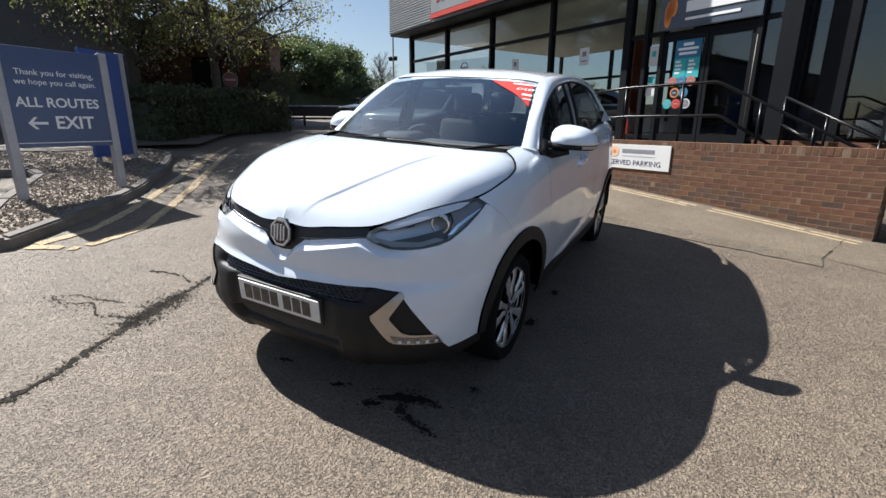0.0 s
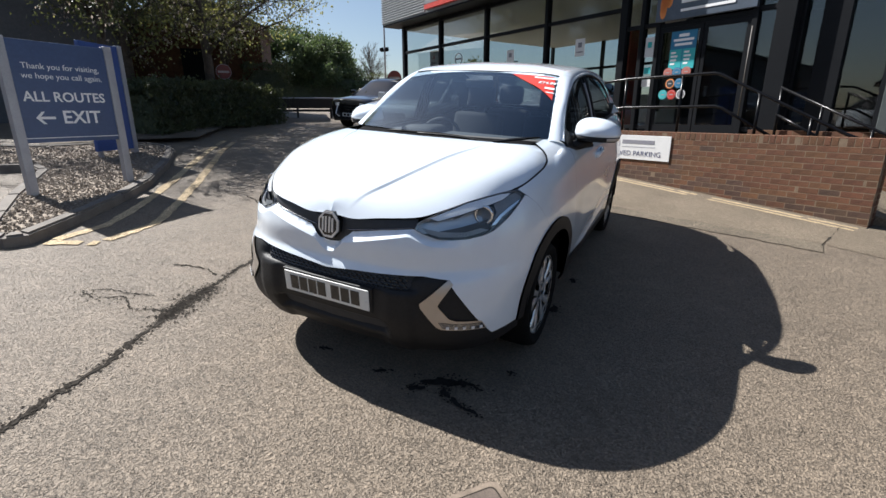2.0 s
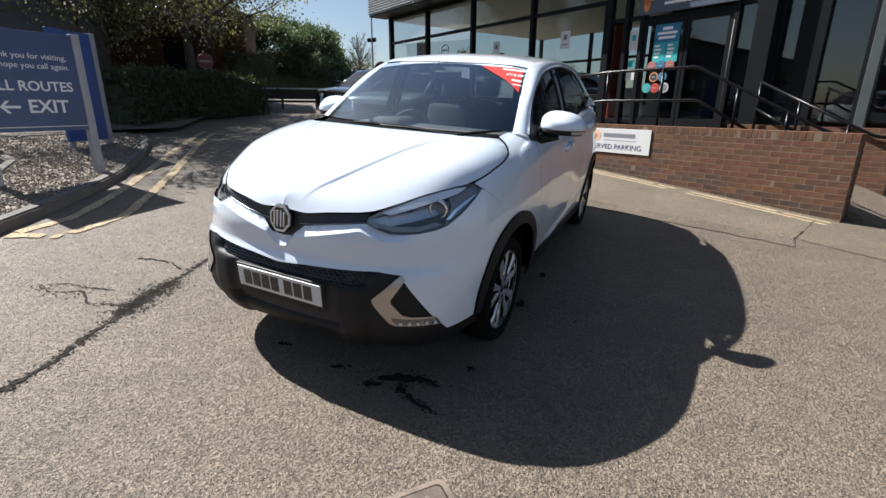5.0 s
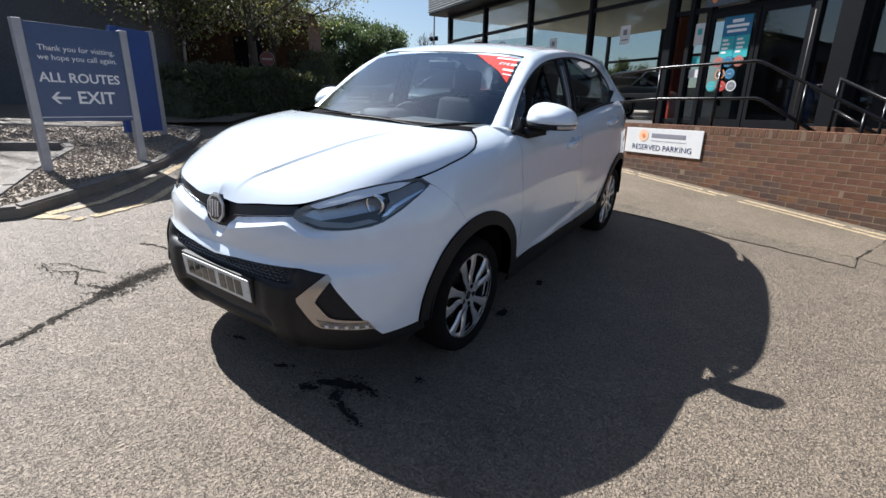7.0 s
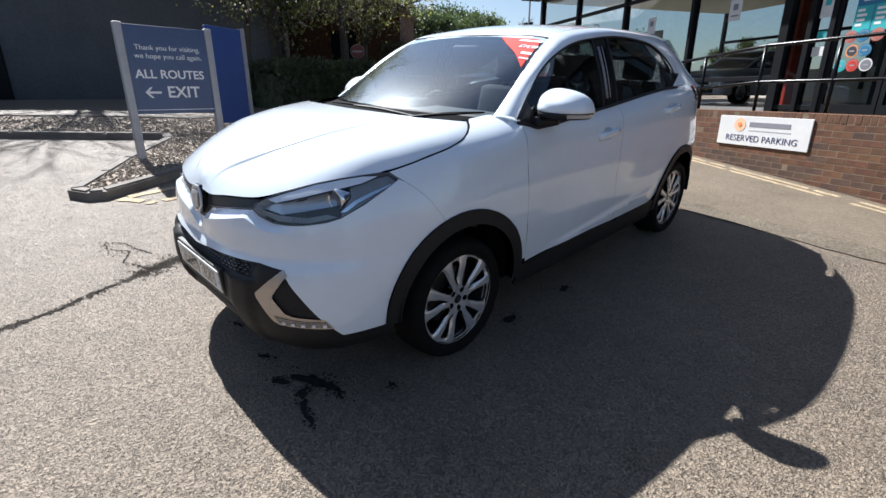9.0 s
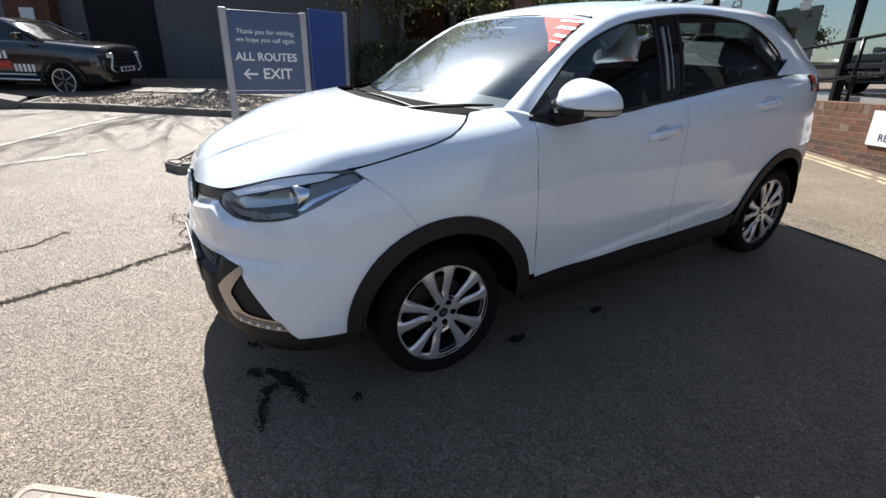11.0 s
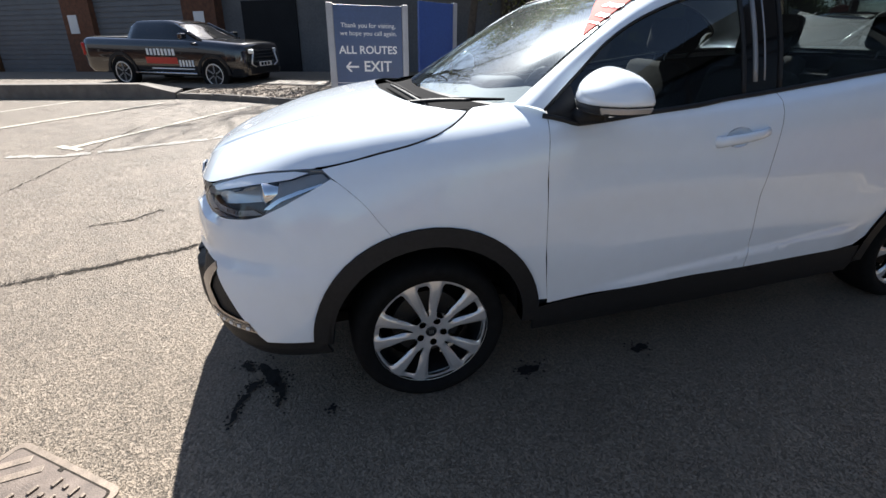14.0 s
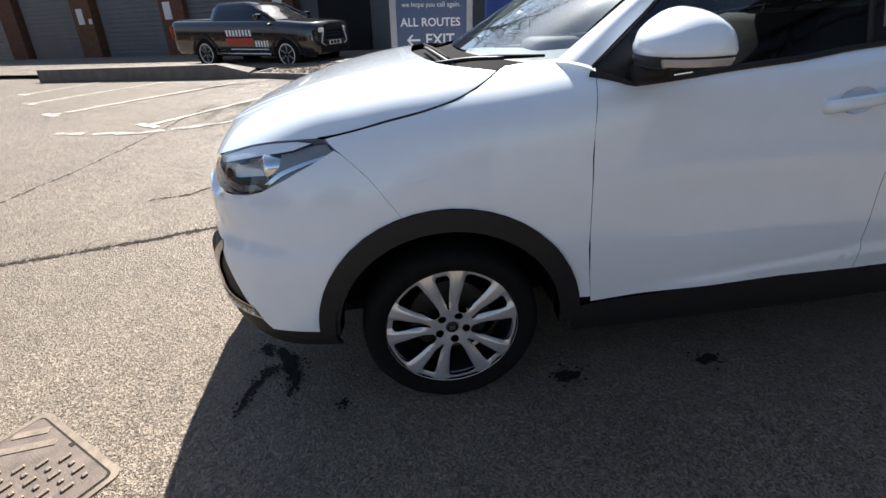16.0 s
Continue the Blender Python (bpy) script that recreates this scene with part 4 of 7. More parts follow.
def glass_sticker(x, z, w, h, material, label, category="sticker", marks=(), out=-0.010):
    t = thing("window_sticker", FAC @ pose(x, out, z), label, category)
    part("sheet", box(-w / 2, w / 2, -0.004, 0, -h / 2, h / 2), material, t)
    for mx, mz, mw, mh, mm in marks:
        part("mark", box(mx - mw / 2, mx + mw / 2, -0.006, -0.004, mz - mh / 2, mz + mh / 2), mm, t)
    return t


M_BLUENOTE = mat("blue_notice", (0.02, 0.16, 0.30), 0.5)
M_GREYINK = mat("grey_ink", (0.2, 0.2, 0.22), 0.5)
glass_sticker(-1.28, 2.95, 0.30, 0.42, M_WHITE, "white paper notice on the showroom glass", marks=((0, 0.06, 0.12, 0.12, M_GREYINK), (0, -0.11, 0.2, 0.03, M_GREYINK)))
glass_sticker(-3.88, 2.95, 0.30, 0.40, M_WHITE, "white paper notice on the showroom glass", marks=((0, 0.05, 0.12, 0.12, M_GREYINK),))
glass_sticker(0.70, 2.75, 0.22, 0.42, M_WHITE, "white notice on the side light of the entrance", marks=((0, 0.05, 0.1, 0.12, M_TEAL),))
glass_sticker(0.70, 2.25, 0.16, 0.14, M_TEAL, "small teal sticker beside the entrance")
glass_sticker(0.70, 1.98, 0.22, 0.16, M_WHITE, "small white oval sticker beside the entrance")
t = glass_sticker(1.50, 2.62, 0.56, 0.78, M_BLUENOTE, "blue notice with teal panels and white bars on the entrance door", marks=((0, 0.29, 0.22, 0.06, M_TEXTW), (0, 0.20, 0.44, 0.05, M_TEXTW), (0, 0.11, 0.38, 0.05, M_TEXTW), (-0.145, -0.185, 0.27, 0.40, M_TEAL), (0.145, -0.185, 0.27, 0.40, M_TEAL)), out=-0.042)
for x in (-0.165, 0.125):
    for k, w in enumerate((0.11, 0.15, 0.13, 0.10)):
        part("mark", box(x - 0.08, x - 0.08 + w, -0.009, -0.006, -0.07 - 0.075 * k, -0.03 - 0.075 * k), M_TEXTW, t)
M_CORAL = mat("coral_sticker", (0.42, 0.13, 0.10), 0.5)
cols = [M_CORAL, M_BLUENOTE, M_CORAL, M_ORANGE, M_BLUENOTE, M_TEAL, M_RED, M_WHITE]
for k, (x, z) in enumerate(((1.23, 2.17), (1.43, 2.17), (1.64, 2.17), (1.31, 1.94), (1.51, 1.94), (1.17, 1.71), (1.37, 1.71), (1.58, 1.71))):
    t = thing("round_sticker", FAC @ pose(x, -0.045, z, 0, 0, 90), "round coloured badge sticker on the glass door", "sticker", group="round stickers on the door")
    part("disc", lathe([(0.102, -0.004), (0.102, 0.0)], 28), cols[k], t)
    part("ring", lathe([(0.083, -0.0055), (0.083, -0.004)], 24), M_GREYPOST, t)
    part("centre", lathe([(0.076, -0.007), (0.076, -0.0055)], 20), (M_CORAL, M_BLUENOTE, M_CORAL, M_DIM, M_BLUENOTE, M_TEAL, M_RED, M_GREYINK)[k], t)
    part("bar", box(-0.0085, -0.007, -0.04, 0.04, -0.012, 0.012), M_GREYPOST, t)


def totem():
    t = thing("totem_sign", FAC @ pose(-8.1, 0.14, 0.97), "slim white totem sign with a red emblem behind the showroom glass", "sign")
    part("panel", box(-0.26, 0.26, -0.05, 0.05, 0.0, 2.58, bevel=0.01), M_WHITE, t)
    for k in range(3):
        part("emblem", prism([(0, 0), (0.045, 0.028), (0.09, 0), (0.045, -0.028)], 0, 0.006, m=pose(0, -0.052, 2.34, 90, 0, 0) @ pose(0, 0, 0, 0, 0, 90 + 120 * k)), M_RED, t, "red emblem")
    part("bar", box(-0.12, 0.12, -0.056, -0.05, 2.13, 2.18), M_GREYINK, t, "grey bar in place of a name")
    part("panel_grey", box(-0.10, 0.10, -0.056, -0.05, 1.60, 1.85), M_GREYINK, t)


totem()


def ring_sign():
    t = thing("ring_sign", FAC @ pose(-6.45, -0.016, 3.12), "white ring-shaped emblem sign with a grey bar on the showroom glass", "sign")
    part("ring", tube([(0.20 * math.cos(k * math.tau / 40), 0, 0.17 * math.sin(k * math.tau / 40)) for k in range(40)], 0.020, 6, closed=True), M_WHITE, t, smooth=True)
    part("bar", box(-0.15, 0.15, -0.008, 0.008, -0.03, 0.03), M_GREYPOST, t, "grey bar in place of a name")


ring_sign()


def display_board():
    t = thing("display_board", FAC @ pose(-5.1, 0.75, 0.97, 0, 0, 12), "white display board with a red emblem standing in the showroom", "display board")
    part("panel", box(-0.62, 0.62, -0.025, 0.025, 0.0, 1.98, bevel=0.006), M_WHITE, t)
    part("panel_mark", box(-0.35, 0.1, -0.029, -0.025, 0.75, 1.55), mat("brown_card", (0.30, 0.19, 0.10), 0.7, scale=3), t, "brown printed area")
    for k in range(3):
        part("emblem", prism([(0, 0), (0.05, 0.03), (0.10, 0), (0.05, -0.03)], 0, 0.006, m=pose(0.35, -0.027, 1.78, 90, 0, 0) @ pose(0, 0, 0, 0, 0, 90 + 120 * k)), M_RED, t, "red emblem")


display_board()


# ---- workshop on the upper side ----
def workshop():
    a, d = Vector((-14.3, -0.4)), Vector((0.52, 0.854))
    m = pose(a.x, a.y, 0, 0, 0, facing((0, 0), d))
    t = tagged(new("workshop"), "dark workshop with grey roller shutters between brick piers", "building", kind="structure")
    t.matrix_basis = m
    part("wall", box(-26, 6.3, 0.25, 0.6, -0.3, 5.0), M_CHARCOAL, t, "charcoal wall")
    part("end_wall", box(6.0, 6.3, 0.6, 14, -0.3, 5.0), M_CHARCOAL, t)
    part("roof_edge", box(-26, 6.4, 0.1, 0.7, 5.0, 5.2), M_DARKFRAME, t)
    for x in (-24.5, -19.0, -13.4, -8.2):
        part("shutter", box(x, x + 4.3, 0.10, 0.25, 0.2, 3.9), M_SHUTTER, t, "grey roller shutter")
        for k in range(19):
            z = 0.6 + k * 0.17
            part("slat", box(x, x + 4.3, 0.08, 0.105, z, z + 0.13, bevel=0.01), M_SHUTTER, t)
    for x in (-20.2, -14.6, -9.1, -3.9):
        part("pier", box(x - 0.35, x + 0.95, -0.12, 0.3, 0.0, 4.05, bevel=0.01), M_BRICK, t, "brick pier")
    part("door", box(-2.2, -0.2, 0.2, 0.26, 0.7, 3.2, bevel=0.01), M_DARKFRAME, t, "dark flush door")
    part("plinth", box(-2.6, 6.2, 0.15, 0.25, 0.4, 1.0), M_CHARCOAL, t)
    for x, z in ((-9.0, 2.6), (-14.4, 2.6), (-3.6, 2.6)):
        part("notice", box(x - 0.2, x + 0.2, -0.14, -0.12, z - 0.3, z + 0.3), M_WHITE, t, "white notice")
    part("notice", box(-13.9, -13.7, -0.14, -0.12, 2.3, 2.5), M_WHITE, t, "small white notice")
    return t


workshop()


# ---- exit signs ----
def exit_sign():
    a, b = Vector((-4.88, 0.0)), Vector((-4.88, 1.05))
    yaw = facing(a, b)
    L = (b - a).length
    g = 0.435
    t = thing("exit_sign", pose(a.x, a.y, g, 0, 0, yaw), "navy exit sign with white lettering on two grey posts in gravel", "sign")
    for x in (0.0, L):
        part("post", box(x - 0.045, x + 0.045, -0.045, 0.045, -0.1, 1.64, bevel=0.008), M_GREYPOST, t, "grey metal post")
    p = part("panel", box(0.045, L - 0.045, -0.03, 0.03, 0.555, 1.62, bevel=0.004), M_NAVY, t, "navy panel")
    c = L / 2
    f = lambda x, z: pose(x, -0.033, z + 0.035, 90, 0, 0)
    letters("Thank you for visiting,", 0.086, M_TEXTW, t, f(c, 1.325))
    letters("we hope you call again.", 0.086, M_TEXTW, t, f(c, 1.225))
    letters("ALL ROUTES", 0.147, M_TEXTW, t, f(c - 0.015, 1.005), bold=0.0025)
    letters("EXIT", 0.198, M_TEXTW, t, f(c + 0.11, 0.785), bold=0.0035)
    ar = bmesh.new()
    prism([(-0.13, 0.0), (-0.05, 0.085), (-0.01, 0.085), (-0.07, 0.018), (0.11, 0.018), (0.11, -0.018), (-0.07, -0.018), (-0.01, -0.085), (-0.05, -0.085)], 0, 0.003, ar, m=f(c - 0.25, 0.785) @ Matrix.Diagonal((0.78, 0.78, 1, 1)))
    part("arrow", ar, M_TEXTW, t, "white arrow")
    part("line", box(0.05, L - 0.05, -0.034, -0.03, 0.60, 0.608), M_TEXTW, t, "thin white line")
    a, b = Vector((-6.58, 1.64)), Vector((-6.87, 2.39))
    L = (b - a).length
    t = thing("blue_sign", pose(a.x, a.y, gz(-6.7, 1.9) + 0.08, 0, 0, facing(a, b)), "plain blue sign panel on a grey post in gravel", "sign")
    part("panel", box(0.0, L - 0.05, -0.03, 0.03, 0.10, 1.70, bevel=0.004), M_BLUE2, t)
    part("post", box(L - 0.05, L + 0.04, -0.045, 0.045, -0.1, 1.72, bevel=0.008), M_GREYPOST, t)
    part("post", box(0.10, 0.16, 0.03, 0.09, -0.1, 1.60, bevel=0.008), M_GREYPOST, t)


exit_sign()

# ---- the white car's surfaces, in its own axes: x to its left, y rearwards from the front axle, z up ----
def curve(*knots):
    """A smooth curve through (position, value) knots."""
    ks = [k[0] for k in knots]
    vs = [k[1] for k in knots]
    n = len(ks)
    d = [(vs[i + 1] - vs[i]) / (ks[i + 1] - ks[i]) for i in range(n - 1)]
    m = [d[0]] + [0.0 if d[i - 1] * d[i] <= 0 else 2 * d[i - 1] * d[i] / (d[i - 1] + d[i]) for i in range(1, n - 1)] + [d[-1]]

    def f(x):
        if x <= ks[0]:
            return vs[0]
        if x >= ks[-1]:
            return vs[-1]
        i = 0
        while x > ks[i + 1]:
            i += 1
        h = ks[i + 1] - ks[i]
        t = (x - ks[i]) / h
        return (2 * t ** 3 - 3 * t * t + 1) * vs[i] + (t ** 3 - 2 * t * t + t) * h * m[i] + (3 * t * t - 2 * t ** 3) * vs[i + 1] + (t ** 3 - t * t) * h * m[i + 1]

    return f


def ease(a, b, x):
    t = min(1.0, max(0.0, (x - a) / (b - a)))
    return t * t * (3 - 2 * t)


# the side's section as an arc: its half width and height along it, and how the shoulder climbs towards the tail
half_w = curve((0.16, 0.82), (0.30, 0.885), (0.45, 0.905), (0.62, 0.918), (0.80, 0.912), (0.92, 0.892), (1.00, 0.872), (1.06, 0.838), (1.127, 0.785), (1.203, 0.715), (1.28, 0.64))
arc_z = curve((0.16, 0.16), (0.92, 0.92), (1.00, 1.00), (1.06, 1.05), (1.127, 1.09), (1.203, 1.12), (1.28, 1.14))
climb = curve((-0.33, 0.0), (0.0, 0.008), (0.25, 0.025), (0.5, 0.05), (0.9, 0.072), (1.4, 0.075), (2.4, 0.135), (3.0, 0.14))
nose_y = curve((0.18, -0.78), (0.26, -0.85), (0.36, -0.905), (0.46, -0.925), (0.56, -0.925), (0.62, -0.915), (0.68, -0.885), (0.75, -0.88), (0.82, -0.868), (0.90, -0.845), (0.97, -0.77), (1.05, -0.64))
nose_p = curve((0.30, 4.0), (0.45, 3.5), (0.60, 3.2), (0.80, 2.9), (0.95, 2.7), (1.05, 2.6))
tail_y = curve((0.20, 3.30), (0.32, 3.45), (0.50, 3.53), (0.80, 3.54), (1.00, 3.50), (1.18, 3.44))
Y0, Y1 = 0.35, 2.30
S_FRONT, S_SIDE = 1.35, 1.95


def shell(s, a):
    """The lower body: s runs from the nose's middle (0) along the side to the tail's middle, a up the section's arc; negative s is the other side."""
    sg, q, w, z = (-1 if s < 0 else 1), abs(s), half_w(a), arc_z(a)
    if q <= S_FRONT:
        ang, p = q / S_FRONT * math.pi / 2, nose_p(z)
        r = (abs(math.sin(ang)) ** p + abs(math.cos(ang)) ** p) ** (-1 / p)
        x, y = w * r * math.sin(ang), Y0 - (Y0 - nose_y(z)) * r * math.cos(ang)
    elif q <= S_FRONT + S_SIDE:
        x, y = w, Y0 + q - S_FRONT
    else:
        ang = min(1.0, (q - S_FRONT - S_SIDE) / 1.35) * math.pi / 2
        r = (abs(math.sin(ang)) ** 3.2 + abs(math.cos(ang)) ** 3.2) ** (-1 / 3.2)
        x, y = w * r * math.cos(ang), Y1 + (tail_y(z) - Y1) * r * math.sin(ang)
    return (sg * x, y, z + climb(y) * ease(0.85, 1.05, a))


def s_at(z, x=None, y=None):
    """The s at which the lower body has that x (on the nose) or that y."""
    lo, hi = (0.0, S_FRONT) if x is not None else (0.0, S_FRONT + S_SIDE + 1.35)
    for _ in range(40):
        mid = (lo + hi) / 2
        p = shell(mid, z)
        if (p[0] < x) if x is not None else (p[1] < y):
            lo = mid
        else:
            hi = mid
    return (lo + hi) / 2



def in_poly(x, y, poly):
    r, n = False, len(poly)
    for i in range(n):
        ax, ay = poly[i]
        bx, by = poly[(i + 1) % n]
        if (ay > y) != (by > y) and x < (bx - ax) * (y - ay) / (by - ay) + ax:
            r = not r
    return r


def dense(loop, step):
    out, n = [], len(loop)
    for i in range(n):
        a, b = loop[i], loop[(i + 1) % n]
        k = max(1, math.ceil(math.hypot(b[0] - a[0], b[1] - a[1]) / step))
        out += [(a[0] + (b[0] - a[0]) * j / k, a[1] + (b[1] - a[1]) * j / k) for j in range(k)]
    return out


def normal_at(surf, s, a, h=0.004):
    p, q, r, t = (Vector(surf(*v)) for v in ((s - h, a), (s + h, a), (s, a - h), (s, a + h)))
    return (q - p).cross(t - r).normalized()


def sheet(name, surf, loop, material, parent, label="", holes=(), step=0.04, lift=0.0, flange=0.014, mirror=False, creases=()):
    """A pressed panel: the piece of a surface inside a loop of its own two coordinates, with turned-in edges. lift: a number or a function."""
    loops = [dense(loop, step)] + [dense(h, step) for h in holes]
    pts, edges = [], []
    for lp in loops:
        k = len(pts)
        pts += lp
        edges += [(k + i, k + (i + 1) % len(lp)) for i in range(len(lp))]
    border = len(pts)
    for line in creases:
        k = len(pts)
        pts += line
        edges += [(k + i, k + i + 1) for i in range(len(line) - 1)]
    bx = np.array(pts)
    x0, x1, y0, y1 = bx[:, 0].min(), bx[:, 0].max(), bx[:, 1].min(), bx[:, 1].max()
    y = y0 + step / 2
    row = 0
    while y < y1:
        x = x0 + step / 2 + (step / 2 if row % 2 else 0)
        while x < x1:
            if in_poly(x, y, loops[0]) and not any(in_poly(x, y, h) for h in loops[1:]) and np.min((bx[:, 0] - x) ** 2 + (bx[:, 1] - y) ** 2) > (0.5 * step) ** 2:
                pts.append((x, y))
            x += step
        y += step * 0.87
        row += 1
    v2, _, tris, orig, _, _ = delaunay_2d_cdt([Vector(p) for p in pts], edges, [], 0, 1e-6)
    lf = lift if callable(lift) else (lambda s, a: lift)
    sg = -1 if mirror else 1
    co, nr = [], []
    for v in v2:
        n = normal_at(surf, v.x, v.y)
        p = Vector(surf(v.x, v.y))
        h = 0.004
        e = lf(v.x, v.y)
        if callable(lift):
            bent = lambda s, a: Vector(surf(s, a)) + n * lf(s, a)
            n = normal_at(bent, v.x, v.y, 0.0012)
        p = p + normal_at(surf, v.x, v.y) * e
        co.append((sg * p.x, p.y, p.z))
        nr.append((sg * n.x, n.y, n.z))
    faces = []
    for t in tris:
        cx, cy = sum(v2[i].x for i in t) / 3, sum(v2[i].y for i in t) / 3
        if in_poly(cx, cy, loops[0]) and not any(in_poly(cx, cy, h) for h in loops[1:]):
            t = list(t)
            a, b, c = (Vector(co[i]) for i in t)
            if (b - a).cross(c - a).dot(Vector(nr[t[0]])) < 0:
                t.reverse()
            faces.append(tuple(t))
    if flange:
        near = {}
        for i, o in enumerate(orig):
            for k in o:
                near[k] = i
        for a, b in edges[:border]:
            if a not in near or b not in near:
                continue
            i, j = near[a], near[b]
            k = len(co)
            ins = [Vector(co[i]), Vector(co[j])]
            out = [ins[0] - Vector(nr[i]) * flange, ins[1] - Vector(nr[j]) * flange]
            side = (ins[1] - ins[0]).cross(Vector(nr[i])).normalized()
            co += [tuple(p) for p in (ins[0], ins[1], out[1], out[0])]
            nr += [tuple(side)] * 4
            faces.append((k, k + 1, k + 2, k + 3))
    me = bpy.data.meshes.new(name)
    me.from_pydata(co, [], faces)
    me.materials.append(material)
    me.shade_smooth()
    me.normals_split_custom_set_from_vertices(nr)
    return part(name, me, material, parent, label)


def patch(name, g, nu, nv, material, parent, label="", mirror=False, thick=0.0, flip=False):
    """A smooth patch g(u, v) over 0..1 by 0..1; flip turns its outer side round."""
    f = (lambda u, v: g(1 - u, v)) if flip else g
    sg = -1 if mirror else 1
    co, nr, faces = [], [], []
    for layer in ((0, -thick) if thick else (0,)):
        for i in range(nu + 1):
            for j in range(nv + 1):
                u, v = i / nu, j / nv
                h = 0.004
                c = lambda x: min(1, max(0, x))
                n = (Vector(f(c(u + h), v)) - Vector(f(c(u - h), v))).cross(Vector(f(u, c(v + h))) - Vector(f(u, c(v - h))))
                n = n.normalized() if n.length > 1e-12 else Vector((0, 0, 1))
                p = Vector(f(u, v)) + n * layer
                co.append((sg * p.x, p.y, p.z))
                nr.append((sg * n.x, n.y, n.z))
    for L in range(2 if thick else 1):
        o = L * (nu + 1) * (nv + 1)
        for i in range(nu):
            for j in range(nv):
                q = [o + i * (nv + 1) + j, o + (i + 1) * (nv + 1) + j, o + (i + 1) * (nv + 1) + j + 1, o + i * (nv + 1) + j + 1]
                faces.append(tuple(q if (L == 0) == (sg > 0) else q[::-1]))
    me = bpy.data.meshes.new(name)
    me.from_pydata(co, [], faces)
    me.materials.append(material)
    me.shade_smooth()
    me.normals_split_custom_set_from_vertices(nr)
    return part(name, me, material, parent, label)


def along(points):
    """A smooth space curve through points, by 0..1."""
    n = len(points) - 1
    cs = [curve(*((i / n, p[k]) for i, p in enumerate(points))) for k in range(3)]
    return lambda t: Vector((cs[0](t), cs[1](t), cs[2](t)))


def arch(yc, r, zc=0.345, a0=-8.0, a1=188.0, n=24):
    """Points (s, a) of a wheel arch on the side, from its rear foot to its front foot."""
    out = []
    for k in range(n + 1):
        t = math.radians(a0 + (a1 - a0) * k / n)
        z = zc + r * math.sin(t)
        out.append((s_at(z, y=yc + r * math.cos(t)), z))
    return out


# ---- the white car ----
CAR = thing("car", SITE, "white family crossover car parked on asphalt, clean and shiny", "car")
BODY = new("body")
BODY.parent = CAR

SY = lambda y: y + S_FRONT - Y0            # s on the straight part of the side
GAP = 0.0011
bar_lo = curve((0.0, 0.80), (0.11, 0.812), (0.395, 0.858))
CREASE = ((0.0, 0.694), (0.026, 0.698), (0.080, 0.752), (0.372, 0.822), (0.386, 0.820), (0.452, 0.789), (0.475, 0.783), (0.53, 0.780), (0.90, 0.740))
crease = lambda q: float(np.interp(q, [p[0] for p in CREASE], [p[1] for p in CREASE]))
low_w = curve((0.0, 0.622), (0.15, 0.637), (0.45, 0.652), (0.54, 0.638))


def bumper_lift(s, a):
    """The bumper swells towards its pressed edge, above which a ledge runs back to the grille and the lamps."""
    q = abs(s)
    d = a - crease(q)
    swell = 0.012 * ease(0.655, 0.79, a)
    back = min(swell + 0.016, 0.8 * max(0.0, d))
    return swell * (1 - ease(0.40, 0.85, q)) - back * (1 - ease(0.47, 0.58, q)) - 0.006 * ease(0.0, 0.12, low_w(q) + 0.06 - a) * (1 - ease(0.45, 0.6, q))


# front bumper skin, from one wheel arch to the other
HL_LOW = [(0.40, 0.858), (0.43, 0.838), (0.49, 0.816), (0.54, 0.812), (0.60, 0.815), (0.66, 0.825), (0.70, 0.840), (0.765, 0.886), (0.813, 0.929), (0.848, 0.969)]
WING_GAP = [(0.874, 0.956), (0.901, 0.938), (0.926, 0.918), (0.95, 0.893), (0.970, 0.864), (0.988, 0.830), (1.005, 0.799), (1.021, 0.768)]
half = [(0.0, 0.745), (0.055, 0.752), (0.092, 0.786), (0.118, 0.810), (0.25, 0.836), (0.395, 0.858)] + HL_LOW[1:] + WING_GAP + [(1.036, 0.742)]
ar = [p for p in arch(0.0, 0.415) if p[0] < 1.03 and p[1] > 0.352]
half += [p for p in ar] + [(0.845, 0.352), (0.72, 0.343), (0.69, 0.39), (0.62, 0.505), (0.54, 0.638), (0.45, 0.652), (0.30, 0.645), (0.15, 0.637), (0.0, 0.622)]
loop = half + [(-s, a) for s, a in half[::-1]]
clean = []
for p in loop:
    if not clean or math.hypot(p[0] - clean[-1][0], p[1] - clean[-1][1]) > 1e-4:
        clean.append(p)
if math.hypot(clean[0][0] - clean[-1][0], clean[0][1] - clean[-1][1]) < 1e-4:
    clean.pop()
sheet("front_bumper", shell, clean, M_PAINT, CAR, "white front bumper", step=0.0145, lift=bumper_lift, creases=[[(k * 0.008, crease(abs(k) * 0.008) + d) for k in range(-72, 73)] for d in (-0.0016, 0.0016)])


# grille bar across the nose
bl = [(0.0, 0.872), (0.10, 0.864), (0.25, 0.886), (0.41, 0.906), (0.402, 0.862), (0.25, 0.840), (0.120, 0.814), (0.095, 0.788), (0.057, 0.755), (0.0, 0.748)]
bl = bl + [(-s, a) for s, a in bl[1:-1][::-1]]
sheet("grille_bar", shell, bl, M_GRILLE, CAR, "dark grille bar with chrome ends", lift=-0.020, step=0.03)
for sg in (1, -1):
    pts = []
    for k in range(20):
        t = k / 19
        s = 0.085 + 0.31 * t
        p = Vector(shell(sg * s, bar_lo(s) + 0.006))
        pts.append(p + normal_at(shell, sg * s, bar_lo(s)) * -0.016)
    part("chrome_strip", tube(pts, 0.0028, 6), M_DARKCHROME, CAR, "thin chrome strip", smooth=True)

